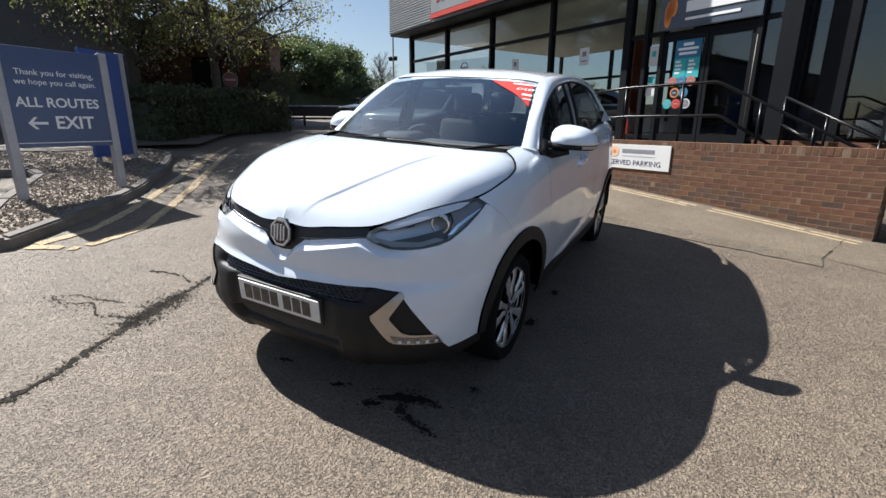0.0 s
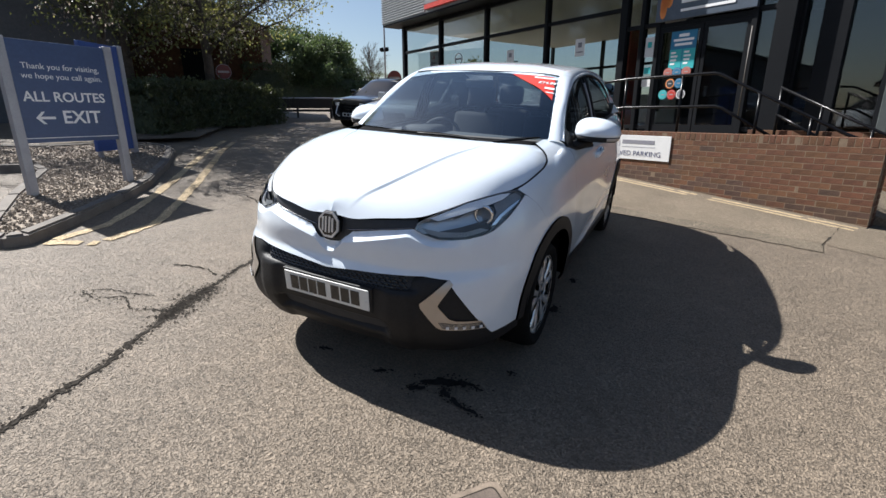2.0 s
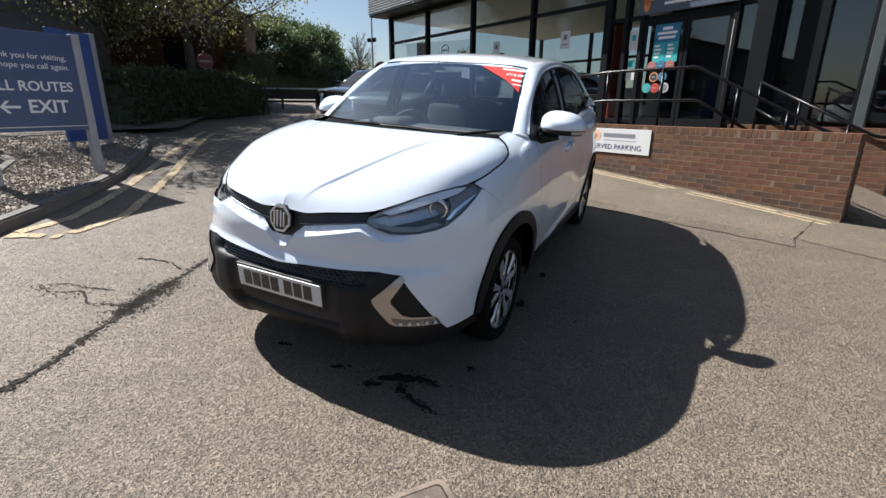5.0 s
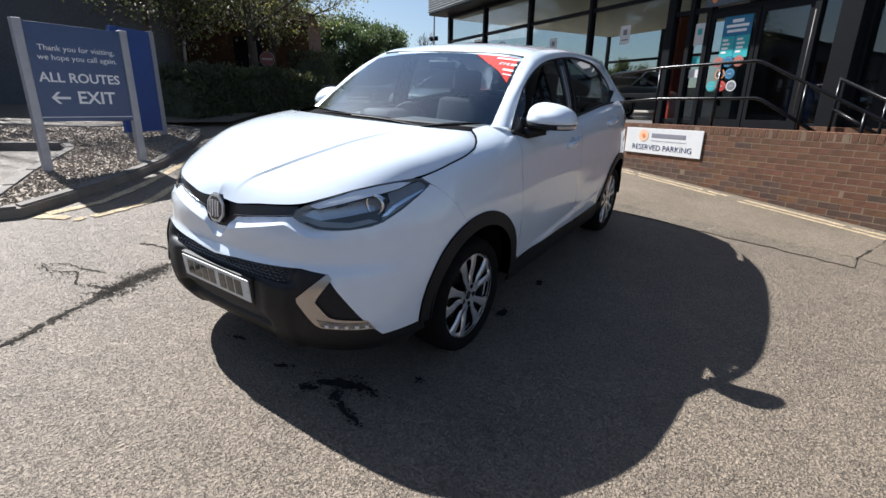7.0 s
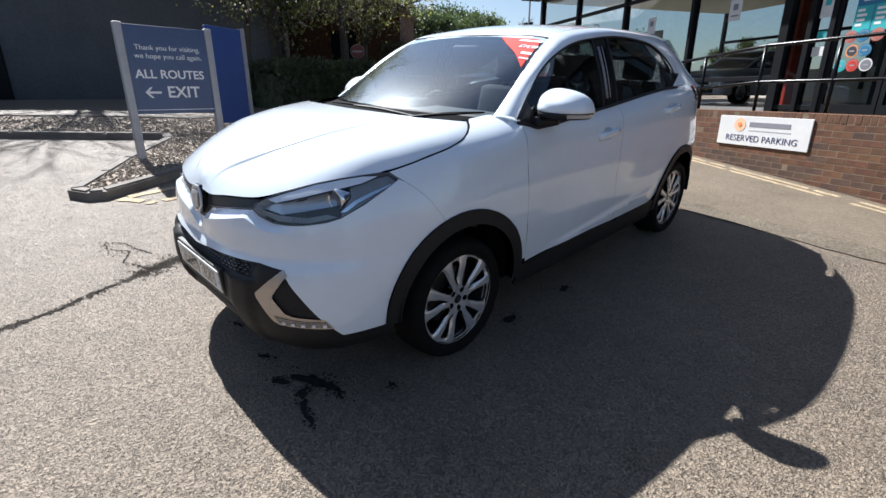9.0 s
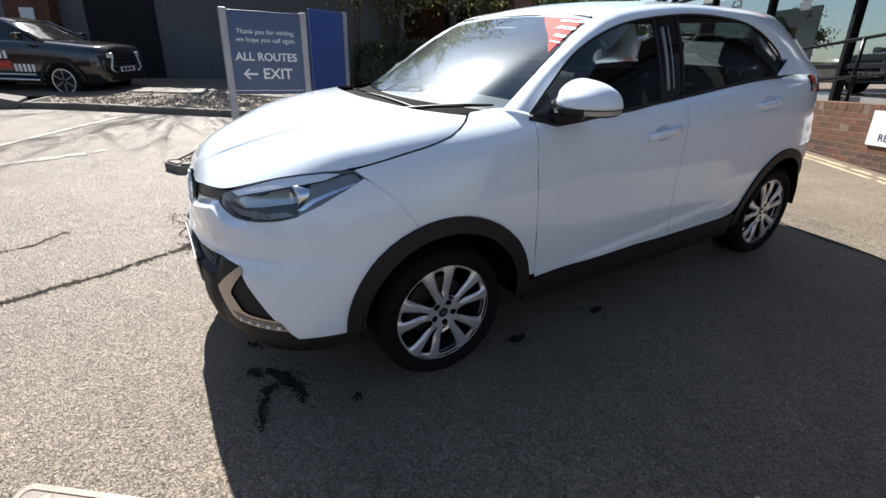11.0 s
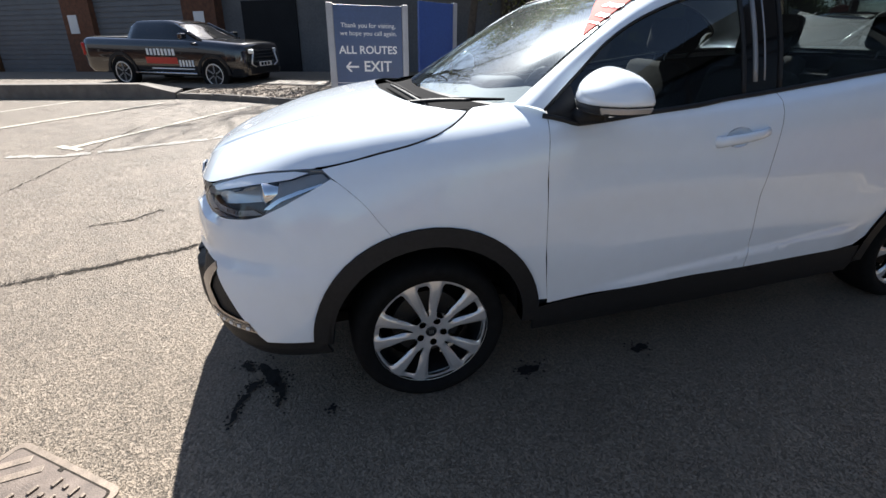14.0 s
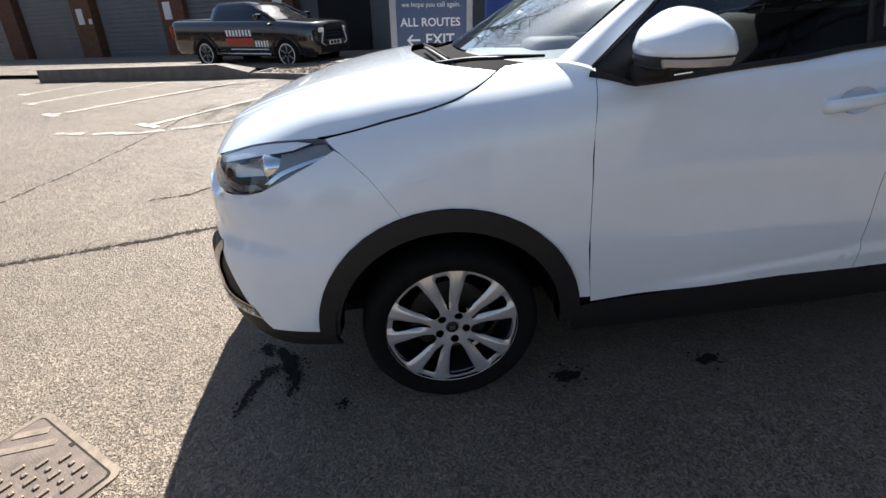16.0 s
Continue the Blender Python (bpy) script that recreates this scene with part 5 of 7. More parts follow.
# badge
bd = new("badge")
bd.parent = CAR
bd["label"] = "chrome octagonal badge"
BM = pose(0, -0.862, 0.826, 83, 0, 0)
oct_ = lambda r: [(r * math.cos(math.radians(22.5 + 45 * k)), r * math.sin(math.radians(22.5 + 45 * k)) * 1.06) for k in range(8)]
part("surround", prism(oct_(0.067), -0.03, 0.008, m=BM), M_GLOSSBLACK, bd)
part("ring", prism(oct_(0.064), 0.008, 0.016, m=BM), M_REFLECT, bd)
part("field", prism(oct_(0.053), 0.016, 0.0175, m=BM), M_GLOSSBLACK, bd)
for x0, x1, y0, y1 in ((-0.033, -0.024, -0.034, 0.034), (-0.015, -0.006, -0.038, 0.038), (0.006, 0.015, -0.038, 0.038), (0.024, 0.033, -0.034, 0.034)):
    part("relief_bar", box(x0, x1, y0, y1, 0.0175, 0.022, m=BM), M_REFLECT, bd)


# lower black front with the grille mesh, the plate and the lamp surrounds
def low_lift(s, a):
    q = abs(s)
    return -0.008 + 0.014 * ease(0.27, 0.33, q) * (1 - ease(0.40, 0.45, q)) * (1 - ease(0.55, 0.60, a)) - 0.05 * ease(0.0, 0.02, a - 0.565) * (1 - ease(0.36, 0.46, q)) - 0.05 * ease(0, 0.03, 0.40 - a) * ease(0.0, 0.03, a - 0.30) * (1 - ease(0.28, 0.34, q))


bl = [(0.0, 0.628), (0.15, 0.643), (0.45, 0.658), (0.55, 0.646), (0.63, 0.505), (0.70, 0.39), (0.725, 0.335), (0.86, 0.345), (0.862, 0.28), (0.70, 0.25), (0.45, 0.235), (0.0, 0.225)]
sheet("lower_bumper", shell, bl + [(-s, a) for s, a in bl[1:-1][::-1]], M_CLADDING, CAR, "black plastic lower bumper", lift=low_lift, step=0.022)
rnd = random.Random(3)
hexm = bmesh.new()
for r in range(5):
    for k in range(-14, 15):
        s, a = (k + 0.5 * (r % 2)) * 0.028, 0.575 + r * 0.0165
        if abs(s) > 0.38 or a > low_w(abs(s)) - 0.004:
            continue
        p, n = Vector(shell(s, a)), normal_at(shell, s, a)
        c = p - n * 0.034
        tx = Vector((-n.y, n.x, 0)).normalized()
        ring = [c + tx * 0.0155 * math.cos(math.radians(60 * i)) + Vector((0, 0, 1)) * 0.0085 * math.sin(math.radians(60 * i)) for i in range(6)]
        tube(ring, 0.0028, 4, hexm, closed=True)
tagged(part("grille_mesh", hexm, M_GLOSSBLACK, CAR, "black honeycomb grille mesh"), kind="stuff")

for sg in (1, -1):
    fog = new("lamp_surround")
    fog.parent = CAR
    fog["label"] = "satin silver surround of the day lamp"
    loop = [(0.545, 0.640), (0.448, 0.525), (0.452, 0.505), (0.515, 0.412), (0.535, 0.398), (0.70, 0.380), (0.678, 0.425), (0.585, 0.440), (0.56, 0.452), (0.515, 0.515), (0.518, 0.530), (0.562, 0.618)]
    sheet("bezel", shell, loop, M_SATIN, fog, lift=0.001, step=0.02, flange=0.016, mirror=sg < 0)
    loop = [(0.555, 0.61), (0.518, 0.525), (0.562, 0.455), (0.59, 0.443), (0.672, 0.43), (0.62, 0.515)]
    sheet("recess", shell, loop, M_GLOSSBLACK, fog, lift=-0.010, step=0.025, mirror=sg < 0)
    loop = [(0.522, 0.438), (0.538, 0.404), (0.692, 0.387), (0.680, 0.416), (0.59, 0.425)]
    drl = sheet("day_lamp", shell, loop, M_DARKCHROME, fog, "clear day running lamp strip", lift=0.003, step=0.02, mirror=sg < 0)
    sheet("lens", shell, loop, M_LENS, drl, lift=0.007, step=0.03, mirror=sg < 0, flange=0.0)
    for k in range(5):
        s = 0.555 + 0.03 * k
        p, n = Vector(shell(sg * s, 0.409 - 0.003 * k)), normal_at(shell, sg * s, 0.409 - 0.003 * k)
        n = n if n.y < 0 or sg * n.x > 0 else -n
        part("led", box(-0.008, 0.008, -0.003, 0.0, -0.0065, 0.0065, bevel=0.001, m=Matrix.Translation(p + n * 0.004) @ (-n).to_track_quat("Y", "Z").to_matrix().to_4x4()), M_TEXTW, drl)

# number plate, its writing as plain bars
pl = new("number_plate")
pl.parent = CAR
pl["label"] = "white number plate with plain dark bars"
PM = pose(0, -0.921, 0.501, 4, 0, 0)
part("plinth", box(-0.275, 0.275, 0.002, 0.03, -0.068, 0.066, bevel=0.006, m=PM), M_CLADDING, pl)
part("plate", box(-0.26, 0.26, -0.004, 0.002, -0.0555, 0.0555, bevel=0.003, m=PM), M_PLATE, pl)
for k, x in enumerate((-0.205, -0.147, -0.089, -0.031, 0.052, 0.112, 0.172)):
    part("bar", box(x - 0.016, x + 0.034, -0.0055, -0.004, -0.038, 0.038, m=PM), M_GLOSSBLACK, pl)
for x in (-0.245, 0.245):
    part("screw_cap", lathe([(0.006, -0.0075), (0.006, -0.004)], 12, m=PM @ pose(x, 0, -0.005, 0, 0, 90) @ pose(0.0, 0, 0)), M_WHITE, pl)

# ---- headlamps ----
HL_TOP = [(0.847, 0.973), (0.805, 0.999), (0.735, 0.996), (0.66, 0.986), (0.60, 0.972), (0.50, 0.936), (0.44, 0.905), (0.41, 0.885)]
for sg in (1, -1):
    hl = new("headlamp")
    hl.parent = CAR
    hl["label"] = "angular headlamp with clear lens and silver inside"
    loop = HL_LOW + HL_TOP
    sheet("lens", shell, loop, M_LENS, hl, "clear lens", step=0.03, lift=-0.002, flange=0.0, mirror=sg < 0)
    sheet("housing", shell, loop, M_REFLECT, hl, "silver housing", step=0.03, lift=-0.078, flange=-0.072, mirror=sg < 0)
    sheet("seal", shell, loop, M_LAMPGREY, hl, step=0.03, lift=-0.003, flange=0.006, mirror=sg < 0, holes=[[(0.625 + (s - 0.625) * 0.991, 0.905 + (a - 0.905) * 0.98) for s, a in loop]])
    top = [(0.455, 0.906), (0.50, 0.928), (0.582, 0.962), (0.66, 0.980), (0.724, 0.990), (0.772, 0.988), (0.735, 0.966), (0.632, 0.940), (0.55, 0.915), (0.49, 0.896)]
    sheet("brow", shell, top, M_BROW, hl, "bright silver brow", step=0.02, lift=-0.006, flange=0.012, mirror=sg < 0)
    cover = [(0.700, 0.846), (0.765, 0.893), (0.812, 0.934), (0.840, 0.968), (0.806, 0.991), (0.772, 0.985), (0.735, 0.968), (0.700, 0.957), (0.722, 0.922), (0.708, 0.88)]
    sheet("side_cover", shell, cover, M_LAMPGREY, hl, "dark grey side cover", step=0.02, lift=-0.018, flange=0.03, mirror=sg < 0)
    flick = [(0.697, 0.864), (0.734, 0.906), (0.774, 0.933), (0.828, 0.958), (0.831, 0.953), (0.784, 0.922), (0.745, 0.896), (0.716, 0.866)]
    sheet("side_blade", shell, flick, M_CHROME, hl, "chrome blade", step=0.02, lift=-0.012, flange=0.006, mirror=sg < 0)
    low = [(0.425, 0.866), (0.45, 0.842), (0.50, 0.826), (0.60, 0.824), (0.69, 0.846), (0.66, 0.858), (0.60, 0.845), (0.50, 0.850)]
    sheet("lower_reflector", shell, low, M_LAMPGREY, hl, step=0.02, lift=-0.022, flange=0.04, mirror=sg < 0)
    for k in range(6):
        s = 0.545 + 0.012 * k
        rib = [(s, 0.829), (s + 0.006, 0.829), (s + 0.007, 0.843), (s + 0.001, 0.843)]
        sheet("flute", shell, rib, M_LAMPGREY, hl, step=0.02, lift=-0.018, flange=0.006, mirror=sg < 0)
    mid = [(0.425, 0.872), (0.50, 0.836), (0.625, 0.836), (0.705, 0.872), (0.712, 0.925), (0.69, 0.962), (0.632, 0.953), (0.55, 0.930), (0.46, 0.900)]
    sheet("main_reflector", shell, mid, M_REFLECT, hl, "silver reflector", step=0.02, lift=lambda s, a: -0.050 - 0.022 * math.cos(min(1.57, 14 * math.hypot(s - 0.60, (a - 0.895) * 1.4))), flange=0.012, mirror=sg < 0)
    fin = [(0.548, 0.912), (0.575, 0.922), (0.578, 0.935), (0.552, 0.926)]
    sheet("bright_chip", shell, fin, M_CHROME, hl, step=0.02, lift=-0.025, flange=0.01, mirror=sg < 0)
    for s, a, r in ((0.664, 0.912, 0.036),):
        p, n = Vector(shell(s, a)), normal_at(shell, s, a)
        if sg < 0:
            p.x, n.x = -p.x, -n.x
        fwd = Vector((sg * 0.12, -1.0, 0.0)).normalized()
        m = Matrix.Translation(p - n * 0.022 - fwd * 0.036) @ fwd.to_track_quat("X", "Z").to_matrix().to_4x4()
        pr = part("projector", lathe([(r * 1.3, -0.05), (r * 1.32, 0.0), (r * 1.32, 0.016), (r * 1.22, 0.022), (r * 1.12, 0.020), (r * 1.02, 0.022), (r * 0.98, 0.010)], 32, m=m), M_CHROME, hl, "round chrome projector", smooth=True)
        part("bulb_glass", lathe([(r * 0.98, 0.010), (r * 0.82, 0.022), (r * 0.45, 0.031), (0.0005, 0.034)], 28, m=m), M_LENS, pr, smooth=True)
        part("bowl", lathe([(r * 0.96, 0.008), (r * 0.6, 0.0), (0.0005, -0.004)], 24, m=m), M_LAMPGREY, pr, smooth=True)

# ---- bonnet ----
EDGE = along([Vector(shell(s, a)) for s, a in ((0.0, 0.880), (0.11, 0.872), (0.25, 0.893), (0.41, 0.912), (0.50, 0.942), (0.60, 0.976), (0.70, 0.996), (0.79, 1.008), (0.87, 1.028), (0.935, 1.050), (1.02, 1.075), (1.10, 1.105), (1.16, 1.145), (1.205, 1.19), (1.24, 1.24))])
MID = along([(0, y, z) for y, z in ((-0.852, 0.885), (-0.825, 0.937), (-0.775, 0.982), (-0.71, 1.012), (-0.63, 1.042), (-0.55, 1.068), (-0.46, 1.094), (-0.36, 1.118), (-0.26, 1.138), (-0.17, 1.154), (-0.08, 1.166), (0.0, 1.175), (0.06, 1.181), (0.11, 1.185), (0.15, 1.187))])


ridge_x = curve((0.0, 0.085), (0.09, 0.095), (0.136, 0.122), (0.244, 0.205), (0.379, 0.287), (0.528, 0.362), (0.687, 0.436), (1.0, 0.52))
back_w = curve((0.0, 0.775), (0.35, 0.787), (0.6, 0.822), (0.72, 0.858), (0.82, 0.902), (0.92, 0.962), (1.0, 1.0))


def bonnet(u, w):
    k = abs(2 * u - 1)
    sg = 1 if u > 0.5 else -1
    e, c = EDGE(w), MID(w)
    ridge = min(ridge_x(w), 0.9 * e.x)
    x = ridge * k / 0.45 if k < 0.45 else ridge + (e.x - ridge) * (k - 0.45) / 0.55
    k = x / e.x if e.x > 1e-6 else 0.0
    soft, round_off = k ** (1.0 + 2.6 * min(1.0, w / 0.35)), 0.28 * k ** 3 + 0.72 * k ** 11
    drop = soft + (round_off - soft) * ease(0.30, 0.52, w)
    y = c.y + (e.y - c.y) * (k ** 1.7)
    z = c.z + (e.z - c.z) * drop
    z += 0.010 * ease(0.07, 0.24, w) * (1 - 0.8 * ease(0.5, 0.85, w)) * (1 - ease(ridge - 0.002, ridge + 0.018, x)) - 0.006 * ease(0.0, 0.3, w)
    return (sg * x, y, z)


def bonnet_panel(u, v):
    return bonnet(u, v * back_w(abs(2 * u - 1)))


patch("bonnet", bonnet_panel, 140, 64, M_PAINT, CAR, "white bonnet with two pressed creases", thick=0.012)

for sg in (1, -1):
    pts = []
    for k in range(31):
        p = EDGE(0.49 + 0.51 * k / 30) + Vector((0.0, 0.0, -0.0045))
        pts.append((sg * (p.x - 0.0005), p.y, p.z))
    part("bonnet_seal", tube(pts, lambda t: 0.0015 + 0.0036 * min(1.0, t / 0.25), 6), M_COWL, CAR, "dark gap along the bonnet", smooth=True)

# ---- wings, doors, quarters ----
bonnet_line = [(0.801, 1.002), (0.87, 1.024), (0.935, 1.046), (1.02, 1.071), (1.10, 1.101), (1.16, 1.141), (1.205, 1.186), (1.24, 1.236)]
fr_gap = curve((0.30, 0.500), (0.40, 0.495), (0.60, 0.466), (0.90, 0.462), (1.0, 0.472), (1.10, 0.487), (1.2, 0.50))
md_gap = curve((0.30, 1.484), (0.45, 1.482), (0.75, 1.480), (0.98, 1.530), (1.03, 1.538), (1.12, 1.527))
belt_a = curve((0.46, 1.112), (0.53, 1.080), (0.60, 1.047), (0.72, 1.045), (0.95, 1.056), (1.12, 1.066), (1.30, 1.088), (1.70, 1.110), (2.5, 1.118))
sill = curve((0.4, 0.382), (0.9, 0.396), (1.5, 0.409), (2.2, 0.416))


def side_lift(s, a):
    y = s - S_FRONT + Y0
    c = 0.425 + 0.078 * (y - 0.70)
    low = min(0.0152, 0.8 * max(0.0, c + 0.01 - a)) * ease(0.62, 0.95, y) * (1 - ease(2.0, 2.2, y))
    waist = -0.010 * math.exp(-((a - 0.70) / 0.13) ** 2) * ease(0.4, 0.8, y) * (1 - ease(1.9, 2.3, y))
    return low + waist


def a_at(y, z):
    """The arc coordinate at which the side has that height."""
    lo, hi = 0.7, 1.2
    for _ in range(30):
        mid = (lo + hi) / 2
        lo, hi = (mid, hi) if shell(SY(y), mid)[2] < z else (lo, mid)
    return (lo + hi) / 2


HANDLES = [(1.20, 0.995), (2.19, 1.080)]
CUPS = [(SY(y + 0.115), a_at(y + 0.115, z + 0.006)) for y, z in HANDLES]
CUP_RINGS = [[(s + 0.066 * math.cos(k * math.tau / 24), a + 0.026 * math.sin(k * math.tau / 24)) for k in range(24)] for s, a in CUPS]

for mir in (False, True):
    g = GAP
    wing = [(0.849 + g, 0.971)] + [(s + 0.4 * g, a + 0.4 * g) for s, a in WING_GAP] + [(1.036 + g, 0.743)]
    up = [p for p in arch(0.0, 0.415) if p[0] > 1.042 and p[1] > 0.40]
    wing += up[::-1]
    wing += [(SY(fr_gap(a)) - g, a) for a in (0.40, 0.5, 0.6, 0.75, 0.9, 1.0, 1.06, 1.11, 1.15, 1.19)] + [(1.43, 1.225), (1.35, 1.245), (1.26, 1.25)]
    wing += [(s + 0.003, a - 0.003) for s, a in bonnet_line[::-1]]
    sheet("wing", shell, wing, M_PAINT, CAR, "white front wing", step=0.04, mirror=mir)
    door = [(SY(fr_gap(a)) + g, a) for a in (0.378, 0.5, 0.65, 0.8, 0.95, 1.03, 1.105)]
    door += [(SY(y), belt_a(y)) for y in (0.53, 0.565, 0.60, 0.66, 0.72, 0.8, 0.95, 1.1, 1.3, 1.42)] + [(SY(md_gap(a)) - g, a) for a in (1.10, 1.05, 0.98, 0.86, 0.75, 0.6, 0.45, 0.398)] + [(SY(y), sill(y)) for y in (1.2, 0.9, 0.7)]
    d1 = sheet("front_door", shell, door, M_PAINT, CAR, "white front door", holes=[CUP_RINGS[0]], step=0.036, mirror=mir, lift=side_lift, creases=[[(SY(float(y)), 0.435 + 0.078 * (float(y) - 0.70) + d) for y in np.linspace(0.64, 1.46, 28)] for d in (-0.0190, 0.002)])
    rear_top = SY(2.43)
    door = [(SY(md_gap(a)) + g, a) for a in (0.398, 0.45, 0.6, 0.75, 0.86, 0.98, 1.05, 1.10)] + [(SY(1.9), belt_a(1.9)), (SY(2.2), belt_a(2.2)), (rear_top, 1.11), (rear_top - 0.01, 1.0), (SY(2.37), 0.86), (s_at(0.66, y=2.37), 0.66)]
    ra = [p for p in arch(2.65, 0.42) if p[1] > 0.41 and p[0] < SY(2.365)]
    door += ra + [(SY(2.16), 0.405), (SY(1.8), 0.402)]
    d2 = sheet("rear_door", shell, door, M_PAINT, CAR, "white rear door", holes=[CUP_RINGS[1]], step=0.036, mirror=mir, lift=side_lift, creases=[[(SY(float(y)), 0.435 + 0.078 * (float(y) - 0.70) + d) for y in np.linspace(1.50, 2.10, 20)] for d in (-0.0190, 0.002)])
    ra2 = [p for p in arch(2.65, 0.42) if p[0] > SY(2.375) and p[1] > 0.42]
    q = [(rear_top + g, 1.11), (rear_top - 0.01 + g, 1.0), (SY(2.37) + g, 0.865), (s_at(0.66, y=2.37) + g, 0.662)] + ra2[::-1] + [(3.95, 0.42), (4.65, 0.45), (4.65, 1.15), (3.9, 1.16), (3.55, 1.125)]
    sheet("rear_quarter", shell, q, M_PAINT, CAR, "white rear quarter and bumper", step=0.06, mirror=mir)
    # black cladding: arches and sill
    for yc, nm in ((0.0, "front_arch_trim"), (2.65, "rear_arch_trim")):
        outer, inner = arch(yc, 0.457 if not yc else 0.445, 0.332, a0=-2 if yc else -3, a1=178 if not yc else 184), arch(yc, 0.385, 0.332, a0=-2 if yc else -3, a1=178 if not yc else 184)
        sheet(nm, shell, outer + inner[::-1], M_CLADDING, CAR, "black plastic wheel arch trim", step=0.035, lift=0.012, flange=0.06, mirror=mir)
    sl = [(SY(0.42), 0.365), (SY(0.55), sill(0.55) - 0.006), (SY(0.9), sill(0.9) - 0.006), (SY(1.5), sill(1.5) - 0.006), (SY(2.2), 0.398), (SY(2.22), 0.24), (SY(1.3), 0.225), (SY(0.45), 0.24)]
    sheet("sill_trim", shell, sl, M_CLADDING, CAR, "black plastic sill trim", step=0.06, lift=0.008, mirror=mir)
    # handles
    for dr, y0, z in ((d1, 1.20, 0.995), (d2, 2.19, 1.080)):
        sg = -1 if mir else 1
        x = 0.868 if dr is d1 else 0.862
        pts = [(sg * (x + dx), y0 + dy, z + dz) for dx, dy, dz in ((0.0, 0.0, -0.004), (0.026, 0.015, -0.003), (0.034, 0.06, 0.0), (0.036, 0.13, 0.003), (0.034, 0.2, 0.007), (0.024, 0.25, 0.010), (0.0, 0.265, 0.011))]
        hb = bmesh.new()
        tube(pts, lambda t: 0.0135 - 0.0035 * t, 12, hb)
        bmesh.ops.scale(hb, vec=(1, 1, 1.75), space=Matrix.Translation((0, 0, -z)), verts=hb.verts)
        part("door_handle", hb, M_PAINT, dr, "white door handle", smooth=True)
        (s0, a0), ring = CUPS[0 if dr is d1 else 1], CUP_RINGS[0 if dr is d1 else 1]
        sheet("handle_cup", shell, ring, M_PAINT, dr, "hollow behind the handle", step=0.012, flange=0.0, mirror=mir, lift=lambda s, a: -0.026 * max(0.0, 1 - ((s - s0) / 0.066) ** 2 - ((a - a0) / 0.026) ** 2) ** 0.6)

# dark body behind the gaps, floor and wheel housings
for mir in (False, True):
    lp = [(0.0, 0.24), (0.0, 0.80), (0.4, 0.83), (0.85, 0.93), (1.1, 1.02), (1.24, 1.10), (1.5, 1.09), (4.65, 1.08), (4.65, 0.26), (SY(3.1), 0.30)]
    a2 = arch(2.65, 0.40, a0=0, a1=180)
    a1 = arch(0.0, 0.40, a0=0, a1=180)
    lp += a2 + [(SY(2.2), 0.27), (SY(0.5), 0.27)] + a1 + [(s_at(0.27, y=-0.43), 0.27)]
    sheet("inner_shell", shell, lp, M_INTERIOR, BODY, step=0.1, lift=-0.032, flange=0.0, mirror=mir)
    for yc in (0.0, 2.65):
        sg = -1 if mir else 1
        bm = bmesh.new()
        n, ring = 26, []
        for k in range(n + 1):
            t = math.radians(-5 + 190 * k / n)
            ring.append([bm.verts.new((sg * x, yc + 0.40 * math.cos(t), 0.345 + 0.40 * math.sin(t))) for x in (0.55, 0.88)])
        for a, b in zip(ring, ring[1:]):
            bm.faces.new((a[0], a[1], b[1], b[0]))
        bm.faces.new([r[0] for r in ring])
        part("wheel_liner", bm, M_RUBBER, BODY, smooth=False)
part("floor_pan", box(-0.53, 0.53, -0.55, 3.2, 0.22, 0.27), M_RUBBER, BODY)
part("floor_pan", box(-0.78, 0.78, 0.46, 2.18, 0.242, 0.268), M_RUBBER, BODY)
# unseen block added inside the tail to stop sun leaking through
part("sun_block_tail", box(-0.60, 0.60, 2.98, 3.34, 0.30, 1.08, bevel=0.03), M_INTERIOR, BODY)
part("bulkhead", box(-0.62, 0.62, 0.0, 0.06, 0.27, 1.08), M_INTERIOR, BODY)
part("engine", box(-0.53, 0.53, -0.70, 0.0, 0.27, 0.84, bevel=0.04), M_RUBBER, BODY)
part("undertray", prism([(-0.50, -0.76), (0.50, -0.76), (0.72, -0.56), (0.74, -0.44), (-0.74, -0.44), (-0.72, -0.56)], 0.25, 0.268), M_RUBBER, BODY, "black plastic undertray")

# ---- cabin ----
WIN = [(0.792, 0.482, 1.150), (0.742, 0.636, 1.268), (0.714, 0.772, 1.377), (0.692, 0.945, 1.462), (0.666, 1.24, 1.535), (0.657, 1.72, 1.570), (0.666, 2.12, 1.546), (0.684, 2.33, 1.495), (0.735, 2.585, 1.335), (0.79, 2.50, 1.235)]
OUT = [(0.704, 0.388, 1.160), (0.674, 0.540, 1.262), (0.632, 0.728, 1.384), (0.591, 0.935, 1.506), (0.575, 1.12, 1.578), (0.560, 1.70, 1.627), (0.560, 2.25, 1.618), (0.57, 2.66, 1.585), (0.70, 3.00, 1.33), (0.800, 3.08, 1.21)]
win_c, out_c = along(WIN), along(OUT)


def pillar(u, v):
    a, b = win_c(u), out_c(u)
    n = Vector((0.8, -0.35 if u < 0.4 else 0.1, 0.5)).normalized()
    k = math.sin(math.pi * v)
    return a.lerp(b, v) + n * (0.022 * k ** 0.8)


def roof(u, v):
    k = 2 * u - 1
    e = out_c(1 / 3 + (7 / 9 - 1 / 3) * v)
    cy = 1.05 + (2.78 - 1.05) * v
    cz = roof_z(cy)
    q = abs(k) ** 2.4
    return (k * e.x, cy + (e.y - cy) * abs(k) ** 2, cz + (e.z - cz) * q)


